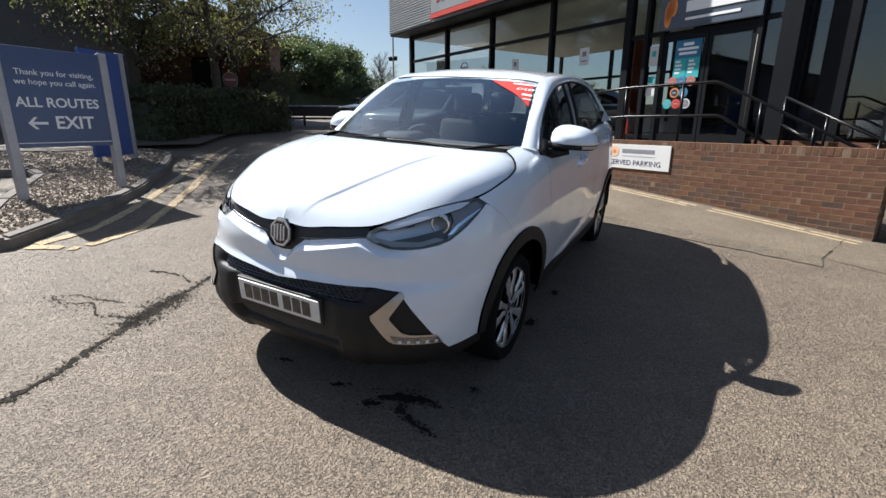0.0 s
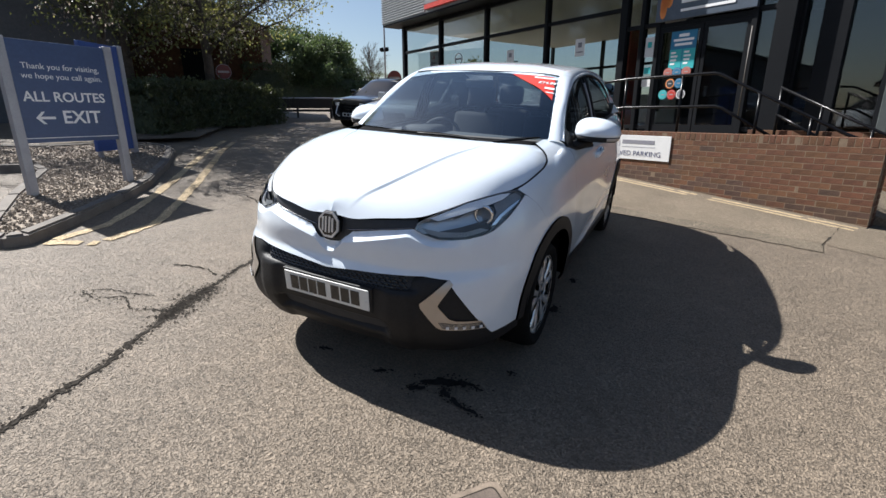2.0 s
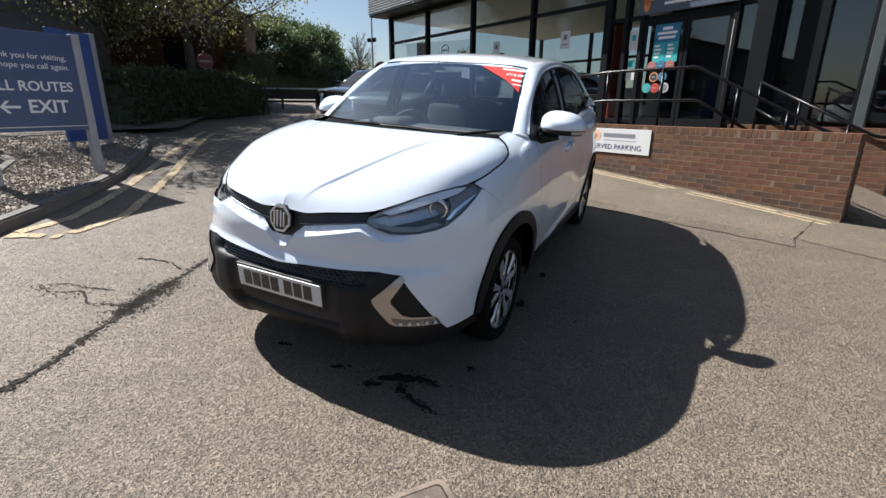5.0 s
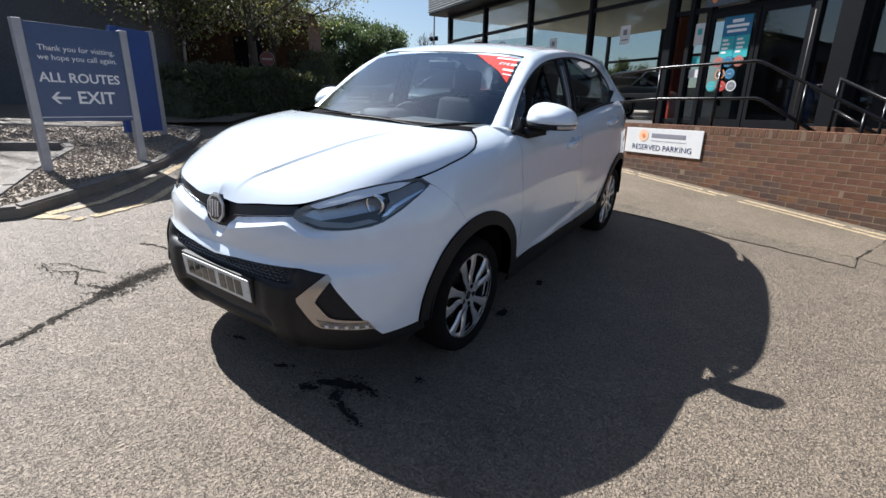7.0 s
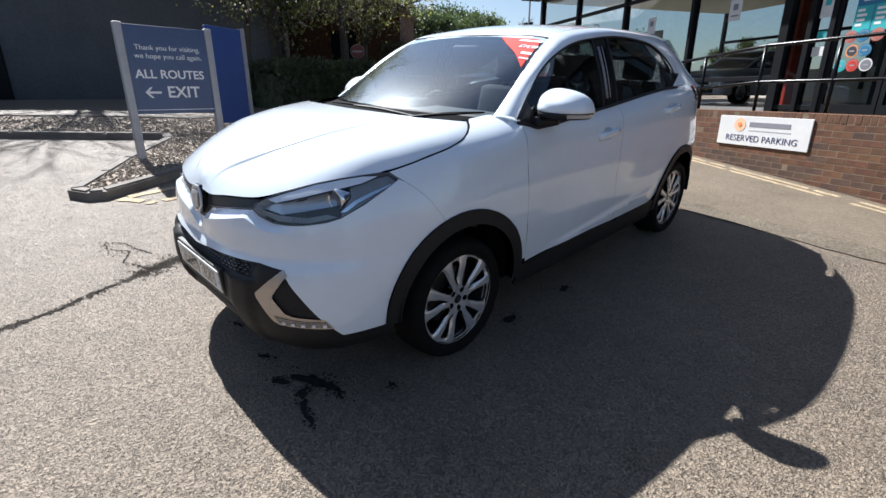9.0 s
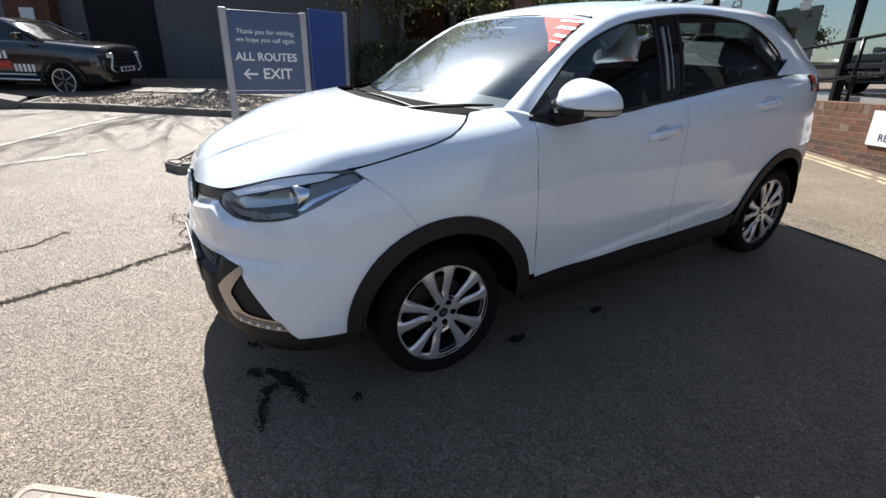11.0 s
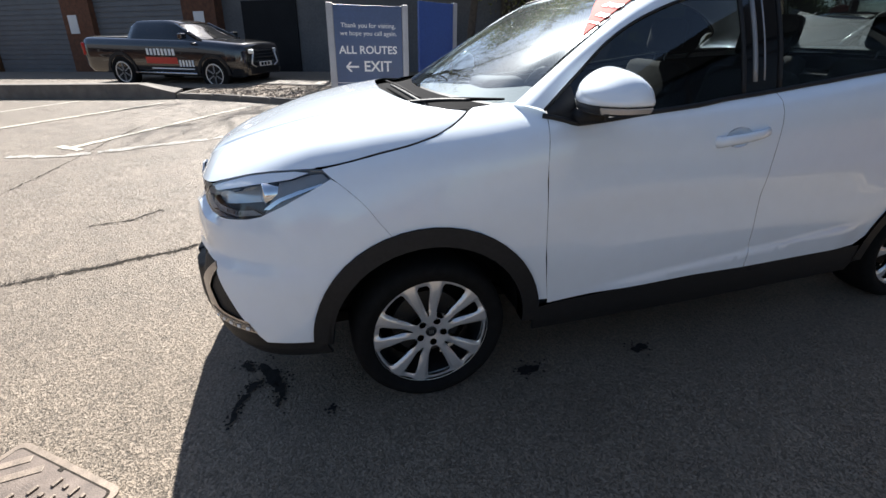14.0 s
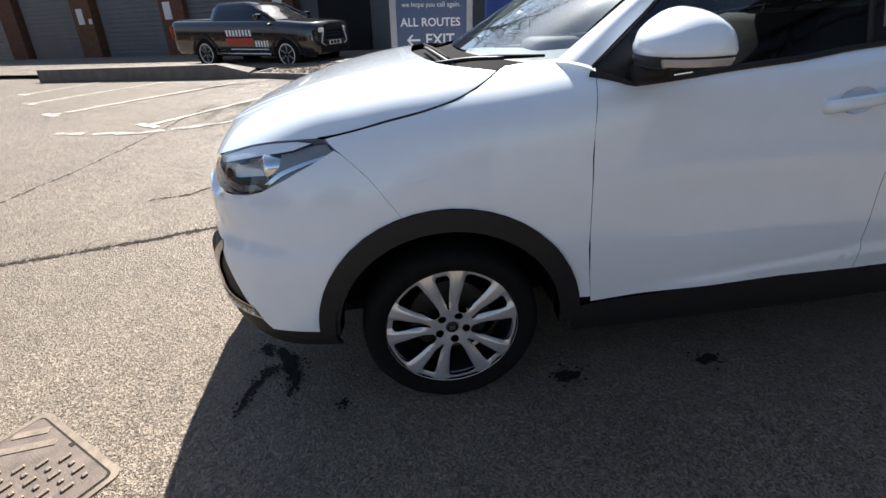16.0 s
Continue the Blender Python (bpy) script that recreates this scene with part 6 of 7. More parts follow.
roof_z = curve((1.04, 1.556), (1.12, 1.592), (1.25, 1.625), (1.5, 1.650), (1.9, 1.660), (2.4, 1.648), (2.8, 1.625))
patch("roof", roof, 40, 40, M_PAINT, CAR, "white roof", thick=0.02)
for mir in (False, True):
    patch("side_frame", lambda u, v: pillar(u, 1 - v), 72, 10, M_PAINT, CAR, "white pillar and roof rail", mirror=mir)
    sg = -1 if mir else 1
    # weather strip round the glass
    pts = [Vector((sg * p.x, p.y, p.z)) for p in (win_c(0.915 * k / 60) for k in range(61))]
    part("window_seal", tube(pts, 0.006, 6), M_CLADDING, CAR, "black rubber seal", smooth=True)
    pts = [Vector((sg * p[0], p[1], p[2] + 0.004)) for p in (shell(SY(0.47 + 2.02 * k / 80), belt_a(0.47 + 2.02 * k / 80)) for k in range(81))]
    part("belt_seal", tube(pts, 0.010, 6), M_CLADDING, CAR, "black belt seal", smooth=True)
    top_y = curve(*((p[1], p[2]) for p in WIN[:9]))
    top_x = curve(*((p[1], p[0]) for p in WIN[:9]))

    def side_glass(y0, y1):
        def f(u, v):
            y = y0 + (y1 - y0) * u
            b = Vector(shell(SY(min(y, 2.5)), belt_a(y)))
            b.y, b.x = y, b.x - 0.008
            b.z += max(0, y - 2.495) * 1.15
            t = Vector((top_x(y) - 0.006, y, top_y(y)))
            p = b.lerp(t, v)
            p.x += 0.014 * math.sin(math.pi * v)
            return p
        return f

    for nm, y0, y1, mt in (("side_window", 0.60, 1.37, M_CARGLASS), ("pillar_cover", 1.37, 1.55, M_GLOSSBLACK), ("side_window", 1.55, 2.27, M_CARGLASS), ("quarter_panel", 2.27, 2.582, M_GLOSSBLACK), ("mirror_base", 0.487, 0.60, M_CLADDING)):
        ob = patch(nm, side_glass(y0, y1), 10, 8, mt, CAR, mirror=mir)
        if mt is M_CARGLASS:
            ob.visible_shadow = False
    for y, r, mt in ((1.425, 0.010, M_LAMPGREY), (1.475, 0.0035, M_GREYPOST)):
        f = side_glass(y, y + 0.01)
        part("pillar_strip", tube([Vector((sg * p.x, p.y, p.z)) for p in (Vector(f(0, k / 8)) for k in range(1, 8))], r, 6), mt, CAR, "grey upright strip on the middle pillar", smooth=True)
    for y in (1.365, 1.555):
        f = side_glass(y, y + 0.01)
        part("glass_channel", tube([Vector((sg * p.x, p.y, p.z)) + Vector((sg * 0.002, 0, 0)) for p in (Vector(f(0, k / 8)) for k in range(9))], 0.009, 6), M_CLADDING, CAR, smooth=True)

# windscreen
ws_b = along([(0.708, 0.390, 1.158), (0.59, 0.305, 1.168), (0.40, 0.235, 1.172), (0.20, 0.200, 1.173), (0.0, 0.190, 1.173), (-0.20, 0.200, 1.173), (-0.40, 0.235, 1.172), (-0.59, 0.305, 1.168), (-0.708, 0.390, 1.158)])
ws_t = along([(0.580, 1.010, 1.545), (0.49, 1.035, 1.556), (0.33, 1.052, 1.563), (0.16, 1.060, 1.566), (0.0, 1.063, 1.567), (-0.16, 1.060, 1.566), (-0.33, 1.052, 1.563), (-0.49, 1.035, 1.556), (-0.580, 1.010, 1.545)])


def screen(u, v):
    p = ws_b(u).lerp(ws_t(u), v)
    return p + Vector((0, -0.6, 0.8)) * (0.022 * math.sin(math.pi * v))


ob = patch("windscreen", screen, 40, 20, M_SCREEN, CAR, "tinted windscreen", flip=True)
ob.visible_shadow = False
part("screen_seal", tube([screen(k / 30, 1.0) for k in range(31)], 0.006, 6), M_CLADDING, CAR, smooth=True)
patch("cowl", lambda u, v: ws_b(u).lerp(Vector(bonnet_panel(1 - (0.02 + 0.96 * u), 1.0)) - Vector((0, 0.012, 0.020)), v) + Vector((0, 0, -0.008 - 0.010 * math.sin(math.pi * v))), 40, 6, M_COWL, CAR, "black cowl below the windscreen")
for a, b, mid in (((0.40, 0.040, 1.152), (0.655, 0.360, 1.176), (0.555, 0.190, 1.174)), ((0.50, 0.105, 1.150), (-0.28, 0.050, 1.176), (0.12, 0.055, 1.180))):
    wp = new("wiper")
    wp.parent = CAR
    c = along([a, mid, b])
    part("arm", tube([c(k / 10 * 0.7) for k in range(11)], lambda t: 0.0095 - 0.0035 * t, 6), M_CLADDING, wp, "black wiper arm", smooth=True)
    part("blade", tube([c(0.15 + 0.85 * k / 12) + Vector((0.0, 0.018, 0.002)) for k in range(13)], lambda t: 0.0085 - 0.004 * abs(2 * t - 1), 6), M_RUBBER, wp, smooth=True)
    part("pivot", lathe([(0.011, -0.012), (0.011, 0.003), (0.007, 0.006)], 16, m=Matrix.Translation(a) @ pose(0, 0, 0, 0, -90, 0)), M_CLADDING, wp, smooth=True)

# tailgate glass and spoiler
patch("rear_window", lambda u, v: Vector((0.55, 2.86, 1.58)).lerp(Vector((-0.55, 2.86, 1.58)), u).lerp(Vector((0.70, 3.26, 1.20)).lerp(Vector((-0.70, 3.26, 1.20)), u), v), 8, 6, M_CARGLASS, CAR, "dark rear window", flip=True).visible_shadow = False
patch("spoiler", lambda u, v: (0.53 * (1 - 2 * u), 2.60 + 0.24 * v, 1.634 - 0.03 * v - 0.035 * abs(2 * u - 1) ** 2.4), 12, 6, M_PAINT, CAR, "white roof spoiler", thick=0.03, flip=True)
patch("tail_shelf", lambda u, v: (0.72 * (1 - 2 * u), 3.05 + 0.30 * v - 0.1 * abs(2 * u - 1) ** 3, 1.235 - 0.04 * v), 12, 6, M_PAINT, CAR, "white tailgate top", thick=0.03, flip=True)
for sg in (1, -1):
    lp = [(3.70, 1.005), (3.74, 1.10), (3.95, 1.11), (4.02, 1.05), (3.9, 0.99)]
    sheet("tail_lamp", shell, lp, M_TAIL, CAR, "red tail lamp", step=0.05, lift=0.008, mirror=sg < 0)

# ---- door mirrors ----
for sg in (1, -1):
    dm = new("door_mirror")
    dm.parent = CAR
    dm["label"] = "white door mirror with clear indicator strip"
    C = Vector((0.954, 0.642, 1.210)) if sg > 0 else Vector((-0.872, 0.68, 1.196))

    def bend(x, y):
        """The plan of the mirror: rounded in front, flat at the glass, swept back at the outer end."""
        y = 0.03 + (y - 0.03) * 0.3 if y > 0.03 else y
        return x * sg, y + 0.035 * (x / 0.125) ** 2 * (1 if x > 0 else 0.4)

    bm = bmesh.new()
    bmesh.ops.create_uvsphere(bm, u_segments=36, v_segments=24, radius=1.0)
    for v in bm.verts:
        x, y, z = v.co
        p = 2.4 if z > 0 else 2.8
        r = (abs(x) ** p + abs(y) ** p + abs(z) ** p) ** (-1 / p)
        x, y, z = x * r * 0.142, y * r * 0.098, z * r * (0.090 if z > 0 else 0.06)
        z = z * (1 - 0.36 * ease(-0.2, 1.0, -y / 0.098)) if z > 0 else z
        z = max(z - 0.012 * x / 0.125 * ease(-0.02, 0.03, z), -0.020)
        v.co = Vector((*bend(x, y), z))
    bmesh.ops.translate(bm, vec=C, verts=bm.verts)
    part("cap", bm, M_PAINT, dm, "white mirror cap", smooth=True)
    for nm, mm, lb, keep, k in (("base_cover", M_CLADDING, "black lower shell", -1.0, 0.965), ("indicator", M_INDICATOR, "clear indicator strip", 0.075, 0.975)):
        bm, rings = bmesh.new(), []
        for z, q in ((-0.014 if keep < 0 else -0.025, k), (-0.026, k), (-0.028, k * 1.01), (-0.043, k * 0.97), (-0.051 if keep < 0 else -0.047, k * 0.90)):
            ring = []
            for i in range(48):
                a = i * math.tau / 48
                c, w = math.cos(a), math.sin(a)
                r = (abs(c) ** 2.8 + abs(w) ** 2.8) ** (-1 / 2.8) * q
                x, y = bend(max(keep, c * r * 0.142), w * r * 0.098)
                ring.append(bm.verts.new(C + Vector((x, y, z))))
            rings.append(ring)
        for a, b in zip(rings, rings[1:]):
            for i in range(48):
                bm.faces.new((a[i], a[i - 1], b[i - 1], b[i]) if sg < 0 else (a[i - 1], a[i], b[i], b[i - 1]))
        bm.faces.new(rings[0])
        bm.faces.new(rings[-1])
        bmesh.ops.recalc_face_normals(bm, faces=bm.faces)
        part(nm, bm, mm, dm, lb, smooth=nm == "base_cover")
    part("glass", lathe([(0.0005, 0), (0.050, 0)], 28, m=Matrix.Translation(C + Vector((sg * -0.01, 0.044, 0.008))) @ pose(0, 0, 0, 0, 0, 90) @ Matrix.Diagonal((1, 1.6, 1, 1))), M_CHROME, dm, "mirror glass")
    part("foot", tube([(sg * 0.81, 0.60, 1.120), (sg * 0.845, 0.61, 1.125), (C.x - sg * 0.02, 0.64, 1.148)], lambda t: 0.034 - 0.006 * t, 10), M_CLADDING, dm, "black mirror foot", smooth=True)

# ---- wheels ----
SPOKE, FACE = 97.0, []
M_BRAKE = mat("brake_steel", (0.07, 0.065, 0.06), 0.5, 0.6, scale=20)


def wheel_face(w):
    """The cast face: a dished disc with five wide windows, five slots in the split spokes and the nut holes."""
    def face(s, a):
        r = math.hypot(s, a)
        th = abs((math.degrees(math.atan2(a, s)) - SPOKE + 36) % 72 - 36)
        arm = ease(0.075, 0.13, r) * (1 - 0.6 * ease(0.205, 0.236, r))
        x = -0.020 + 0.014 * math.sin(math.pi * min(1.0, r / 0.25)) + 0.012 * ease(0.10, 0.235, r)
        return (x - 0.016 * arm * ease(4.0, 11.0, abs(th - 14.0)), s, a)

    def hole(ang, profile):
        c, q = math.cos(math.radians(ang)), math.sin(math.radians(ang))
        pts = [(r, h) for r, h in profile] + [(r, -h) for r, h in profile[::-1]]
        return [(r * c - h * q, r * q + h * c) for r, h in pts]

    window = [(0.070, 0.006), (0.074, 0.014), (0.090, 0.022), (0.12, 0.029), (0.15, 0.037), (0.185, 0.045), (0.210, 0.050), (0.220, 0.046), (0.226, 0.024)]
    slot = [(0.080, 0.0030), (0.11, 0.0080), (0.15, 0.0155), (0.190, 0.0235), (0.208, 0.0255), (0.217, 0.017)]
    holes = [hole(SPOKE + 36 + 72 * k, window) for k in range(5)] + [hole(SPOKE + 72 * k, slot) for k in range(5)]
    for k in range(5):
        b = math.radians(SPOKE + 36 + 72 * k)
        holes.append([(0.052 * math.cos(b) + 0.0155 * math.cos(j * math.tau / 14), 0.052 * math.sin(b) + 0.0155 * math.sin(j * math.tau / 14)) for j in range(14)])
    rim = [(0.238 * math.cos(k * math.tau / 72), 0.238 * math.sin(k * math.tau / 72)) for k in range(72)]
    return sheet("spoked_face", face, rim, M_ALLOY, w, "silver cast face with split spokes", holes=holes, step=0.009, flange=0.040)


def wheel(y, sg):
    w = new("wheel")
    w.parent = CAR
    w.matrix_basis = pose(sg * 0.862, y, 0.303, 0, 0, 0 if sg > 0 else 180)
    w["label"] = "alloy wheel with paired spokes and black tyre"
    part("tyre", lathe([(0.232, -0.20), (0.265, -0.215), (0.300, -0.212), (0.316, -0.195), (0.322, -0.16), (0.322, -0.05), (0.316, -0.012), (0.300, 0.012), (0.280, 0.016), (0.262, 0.010), (0.252, 0.0), (0.240, -0.002), (0.232, -0.02)], 64), M_RUBBER, w, "black tyre", smooth=True)
    rim = part("rim", lathe([(0.242, -0.004), (0.2395, -0.002), (0.2385, -0.008), (0.236, -0.018), (0.232, -0.03), (0.229, -0.038)], 64), M_ALLOY, w, smooth=True)
    part("barrel", lathe([(0.229, -0.038), (0.222, -0.06), (0.208, -0.17)], 64), M_CLADDING, rim, "dark inside of the rim", smooth=True)
    part("brake_disc", lathe([(0.05, -0.09), (0.15, -0.09), (0.15, -0.11), (0.05, -0.11)], 40), M_BRAKE, w, smooth=False)
    part("backing", lathe([(0.0005, -0.14), (0.205, -0.14)], 32), M_RUBBER, w)
    if not FACE:
        FACE.append(wheel_face(w).data)
    else:
        part("spoked_face", FACE[0], None, w)
    part("cap_ring", lathe([(0.024, -0.024), (0.023, -0.012), (0.019, -0.011), (0.0005, -0.011)], 30), M_GLOSSBLACK, w, "round dark cap emblem", smooth=True)
    for dx in (-0.007, 0.0, 0.007):
        part("emblem_bar", box(-0.011, -0.0095, dx - 0.002, dx + 0.002, -0.009, 0.009), M_CHROME, w)
    for k in range(5):
        b = math.radians(SPOKE + 36 + 72 * k)
        part("wheel_nut", lathe([(0.011, -0.05), (0.0105, -0.034), (0.006, -0.032)], 6, m=Matrix.Translation((0, 0.052 * math.cos(b), 0.052 * math.sin(b)))), M_GLOSSBLACK, w)
    part("valve", tube([(-0.02, 0.19, -0.075), (0.0, 0.185, -0.073)], 0.005, 6), M_CLADDING, w)


for y in (0.005, 2.69):
    for sg in (1, -1):
        wheel(y, sg)

# ---- inside the cabin ----
part("dashboard", box(-0.70, 0.70, 0.30, 0.92, 0.55, 1.115, bevel=0.05), mat("grey_dash", (0.085, 0.087, 0.092), 0.7, scale=25, vary=0.2, bump=0.1), BODY, "grey dashboard", smooth=True)
part("binnacle", box(-0.52, -0.20, 0.60, 0.88, 1.03, 1.165, bevel=0.055), M_INTERIOR, BODY, smooth=True)
sw = new("steering_wheel")
sw.parent = CAR
part("rim", tube([pose(-0.36, 0.98, 1.02, 65, 0, 0) @ Vector((0.185 * math.cos(k * math.tau / 32), 0.185 * math.sin(k * math.tau / 32), 0)) for k in range(32)], 0.015, 8, closed=True), M_INTERIOR, sw, smooth=True)
part("boss", box(-0.08, 0.08, -0.06, 0.06, -0.02, 0.03, bevel=0.02, m=pose(-0.36, 0.98, 1.02, 65, 0, 0)), M_INTERIOR, sw)
part("spoke", box(-0.18, 0.18, -0.02, 0.02, -0.01, 0.01, m=pose(-0.36, 0.98, 1.02, 65, 0, 0)), M_INTERIOR, sw)
for x in (-0.36, 0.36):
    for y in (1.25, 2.15):
        st = new("seat")
        st.parent = CAR
        part("cushion", box(-0.25, 0.25, -0.05, 0.48, 0.48, 0.66, bevel=0.05, m=pose(x, y, 0)), M_SEAT, st, smooth=True)
        part("backrest", box(-0.25, 0.25, -0.07, 0.07, 0.0, 0.62, bevel=0.05, m=pose(x, y + 0.46, 0.60, -14)), M_SEAT, st, smooth=True)
        part("headrest", box(-0.14, 0.14, -0.05, 0.05, 0.0, 0.20, bevel=0.045, m=pose(x, y + 0.625, 1.25, -8)), M_SEAT, st, smooth=True)
        part("stalk", tube([(x - 0.05, y + 0.59, 1.16), (x - 0.05, y + 0.625, 1.28)], 0.006), M_STEEL, st)
        part("stalk", tube([(x + 0.05, y + 0.59, 1.16), (x + 0.05, y + 0.625, 1.28)], 0.006), M_STEEL, st)
part("parcel_wall", box(-0.70, 0.70, 2.75, 2.80, 0.4, 1.10), M_INTERIOR, BODY)
part("headlining", box(-0.55, 0.55, 1.12, 2.7, 1.545, 1.555), M_INTERIOR, BODY)
part("cabin_mirror", box(-0.11, 0.11, -0.012, 0.012, -0.03, 0.03, bevel=0.01, m=pose(0.0, 0.93, 1.475)), M_CLADDING, CAR, "black inside mirror", smooth=True)


# price sticker behind the windscreen
def price_sticker():
    t = new("screen_sticker")
    t.parent = CAR
    t["label"] = "red triangular price sticker with white writing"
    tri = ((0.325, 0.955), (0.030, 0.945), (0.020, 0.545))
    bm = bmesh.new()
    n = 8
    rows = []
    for i in range(n + 1):
        a = [tri[0][k] + (tri[1][k] - tri[0][k]) * 0 for k in (0, 1)]
        row = []
        for j in range(n + 1 - i):
            f, g = i / n, j / n
            u = tri[0][0] + (tri[1][0] - tri[0][0]) * g + (tri[2][0] - tri[0][0]) * f
            v = tri[0][1] + (tri[1][1] - tri[0][1]) * g + (tri[2][1] - tri[0][1]) * f
            row.append(bm.verts.new(Vector(screen(u, v)) + Vector((0, -0.0024, 0.0032))))
        rows.append(row)
    for i in range(n):
        for j in range(n - i):
            bm.faces.new((rows[i][j], rows[i][j + 1], rows[i + 1][j]))
            if j < n - i - 1:
                bm.faces.new((rows[i][j + 1], rows[i + 1][j + 1], rows[i + 1][j]))
    part("film", bm, mat("red_film", (0.58, 0.045, 0.035), 0.75, spec=0.2), t)
    def place(u, v):
        o = Vector(screen(u, v)) + Vector((0, -0.0036, 0.0048))
        ex = (Vector(screen(u - 0.02, v)) - Vector(screen(u + 0.02, v))).normalized()
        ey = (Vector(screen(u, v + 0.02)) - Vector(screen(u, v - 0.02))).normalized()
        ez = ex.cross(ey).normalized()
        ey = ez.cross(ex)
        return Matrix.Translation(o) @ Matrix((ex, ey, ez)).transposed().to_4x4()
    letters("£14.99", 0.046, M_TEXTW, t, place(0.098, 0.815), bold=0.001)
    part("bar", box(-0.085, 0.085, -0.010, 0.010, 0, 0.001, m=place(0.125, 0.905)), M_TEXTW, t)
    part("bar", box(-0.035, 0.035, -0.012, 0.012, 0, 0.001, m=place(0.066, 0.725)), M_TEXTW, t)
    part("bar", box(-0.03, 0.03, -0.006, 0.006, 0, 0.001, m=place(0.052, 0.655)), M_TEXTW, t)


price_sticker()

# ---- trees and hedge ----
def leaf_mesh(name, centres, sizes, material, rnd, flat_share=0.4):
    verts, faces = [], []
    for c, r in zip(centres, sizes):
        e = Euler((rnd.uniform(0, 6.3), rnd.uniform(0, 6.3), rnd.uniform(0, 6.3))).to_matrix()
        k = len(verts)
        for x, y in ((-1, 0), (0, -0.55), (1, 0), (0, 0.55)):
            verts.append(c + e @ Vector((x * r, y * r, 0.15 * r * x * x)))
        faces.append((k, k + 1, k + 2, k + 3))
    me = bpy.data.meshes.new(name)
    me.from_pydata([tuple(v) for v in verts], [], faces)
    me.materials.append(material)
    return me


def tree(x, y, height, spread, material, label, leaves=6000, leaf=0.09, seed=1, bole=0.35, trunk=0.16, blossom=0, bare=False, limbs=8, clear=0.25, up=0.0):
    rnd = random.Random(seed)
    t = thing("tree", pose(x, y, gz(x, y) - 0.05), label, "tree")
    wood = bmesh.new()
    lean = Vector((rnd.uniform(-0.06, 0.06), rnd.uniform(-0.06, 0.06), 0))
    stem = [Vector((0, 0, 0)) + lean * h + Vector((rnd.uniform(-0.05, 0.05), rnd.uniform(-0.05, 0.05), h)) for h in [height * 0.82 * k / 7 for k in range(8)]]
    tube(stem, lambda f: trunk * (1 - 0.8 * f), 10, wood)
    twigs = []
    for k in range(limbs):
        f = clear + (0.95 - clear) * (k + rnd.random() * 0.5) / limbs
        i = min(6, int(f * 7))
        p = stem[i].lerp(stem[i + 1], f * 7 - i)
        a = k * 2.4 + rnd.uniform(-0.4, 0.4)
        reach = spread * (1.0 - 0.45 * f) * rnd.uniform(0.75, 1.1)
        d = Vector((math.cos(a), math.sin(a), rnd.uniform(0.25, 0.9) + up))
        pts = [p]
        for j in range(6):
            d = (d + Vector((rnd.uniform(-0.22, 0.22), rnd.uniform(-0.22, 0.22), rnd.uniform(-0.16, 0.14)))).normalized()
            pts.append(pts[-1] + d * reach / 6)
        tube(pts, lambda q, s=1 - f: trunk * (0.10 + 0.38 * s) * (1 - 0.85 * q), 7, wood)
        for j in range(1, 7):
            for n in range(3):
                d2 = (d + Vector((rnd.uniform(-1, 1), rnd.uniform(-1, 1), rnd.uniform(-0.5, 0.8)))).normalized()
                q = [pts[j]]
                for _ in range(4):
                    d2 = (d2 + Vector((rnd.uniform(-0.3, 0.3), rnd.uniform(-0.3, 0.3), rnd.uniform(-0.25, 0.2)))).normalized()
                    q.append(q[-1] + d2 * reach * 0.085 * rnd.uniform(0.7, 1.3))
                tube(q, lambda u: 0.016 * (1 - 0.8 * u) * (trunk / 0.16), 4, wood)
                twigs.append(q)
    part("trunk", wood, M_BARK, t, smooth=True)
    if bare:
        return t
    cs, ss = [], []
    for _ in range(leaves):
        q = rnd.choice(twigs)
        p = q[rnd.randrange(1, 5)]
        cs.append(p + Vector((rnd.gauss(0, 1), rnd.gauss(0, 1), rnd.gauss(0, 0.8))) * spread * 0.085)
        ss.append(leaf * rnd.uniform(0.6, 1.3))
    tagged(part("crown", leaf_mesh("crown", cs, ss, material, rnd), None, t), kind="stuff")
    if blossom:
        cs = [rnd.choice(twigs)[rnd.randrange(1, 5)] + Vector((rnd.gauss(0, 0.12), rnd.gauss(0, 0.12), rnd.gauss(0, 0.12))) for _ in range(blossom)]
        tagged(part("blossom", leaf_mesh("blossom", cs, [rnd.uniform(0.02, 0.045) for _ in cs], M_BLOSSOM, rnd), None, t, "pale pink blossom"), kind="stuff")
    return t


tree(-10.9, 7.3, 7.2, 3.8, M_LEAF, "spring tree with fresh leaves and pale blossom behind the hedge", 6500, 0.046, 21, blossom=2200, limbs=12, clear=0.3)
tree(-11.2, 5.2, 6.2, 3.2, M_LEAF, "airy tree with young leaves beside the workshop", 7000, 0.046, 22, blossom=1800, limbs=12, clear=0.3)
tree(-9.6, 3.6, 5.6, 2.8, M_LEAFDARK, "dark leafy tree with pale blossom in front of the workshop", 10000, 0.044, 23, blossom=2600, limbs=11, clear=0.42, trunk=0.13)
tree(-12.6, 9.2, 7.5, 3.4, M_LEAF, "leafy tree by the exit lane", 6500, 0.052, 24, blossom=1400, limbs=12)
tree(-14.5, 7.0, 8.0, 3.8, M_LEAFDARK, "tall dark tree behind the hedge", 9500, 0.058, 25, limbs=12)
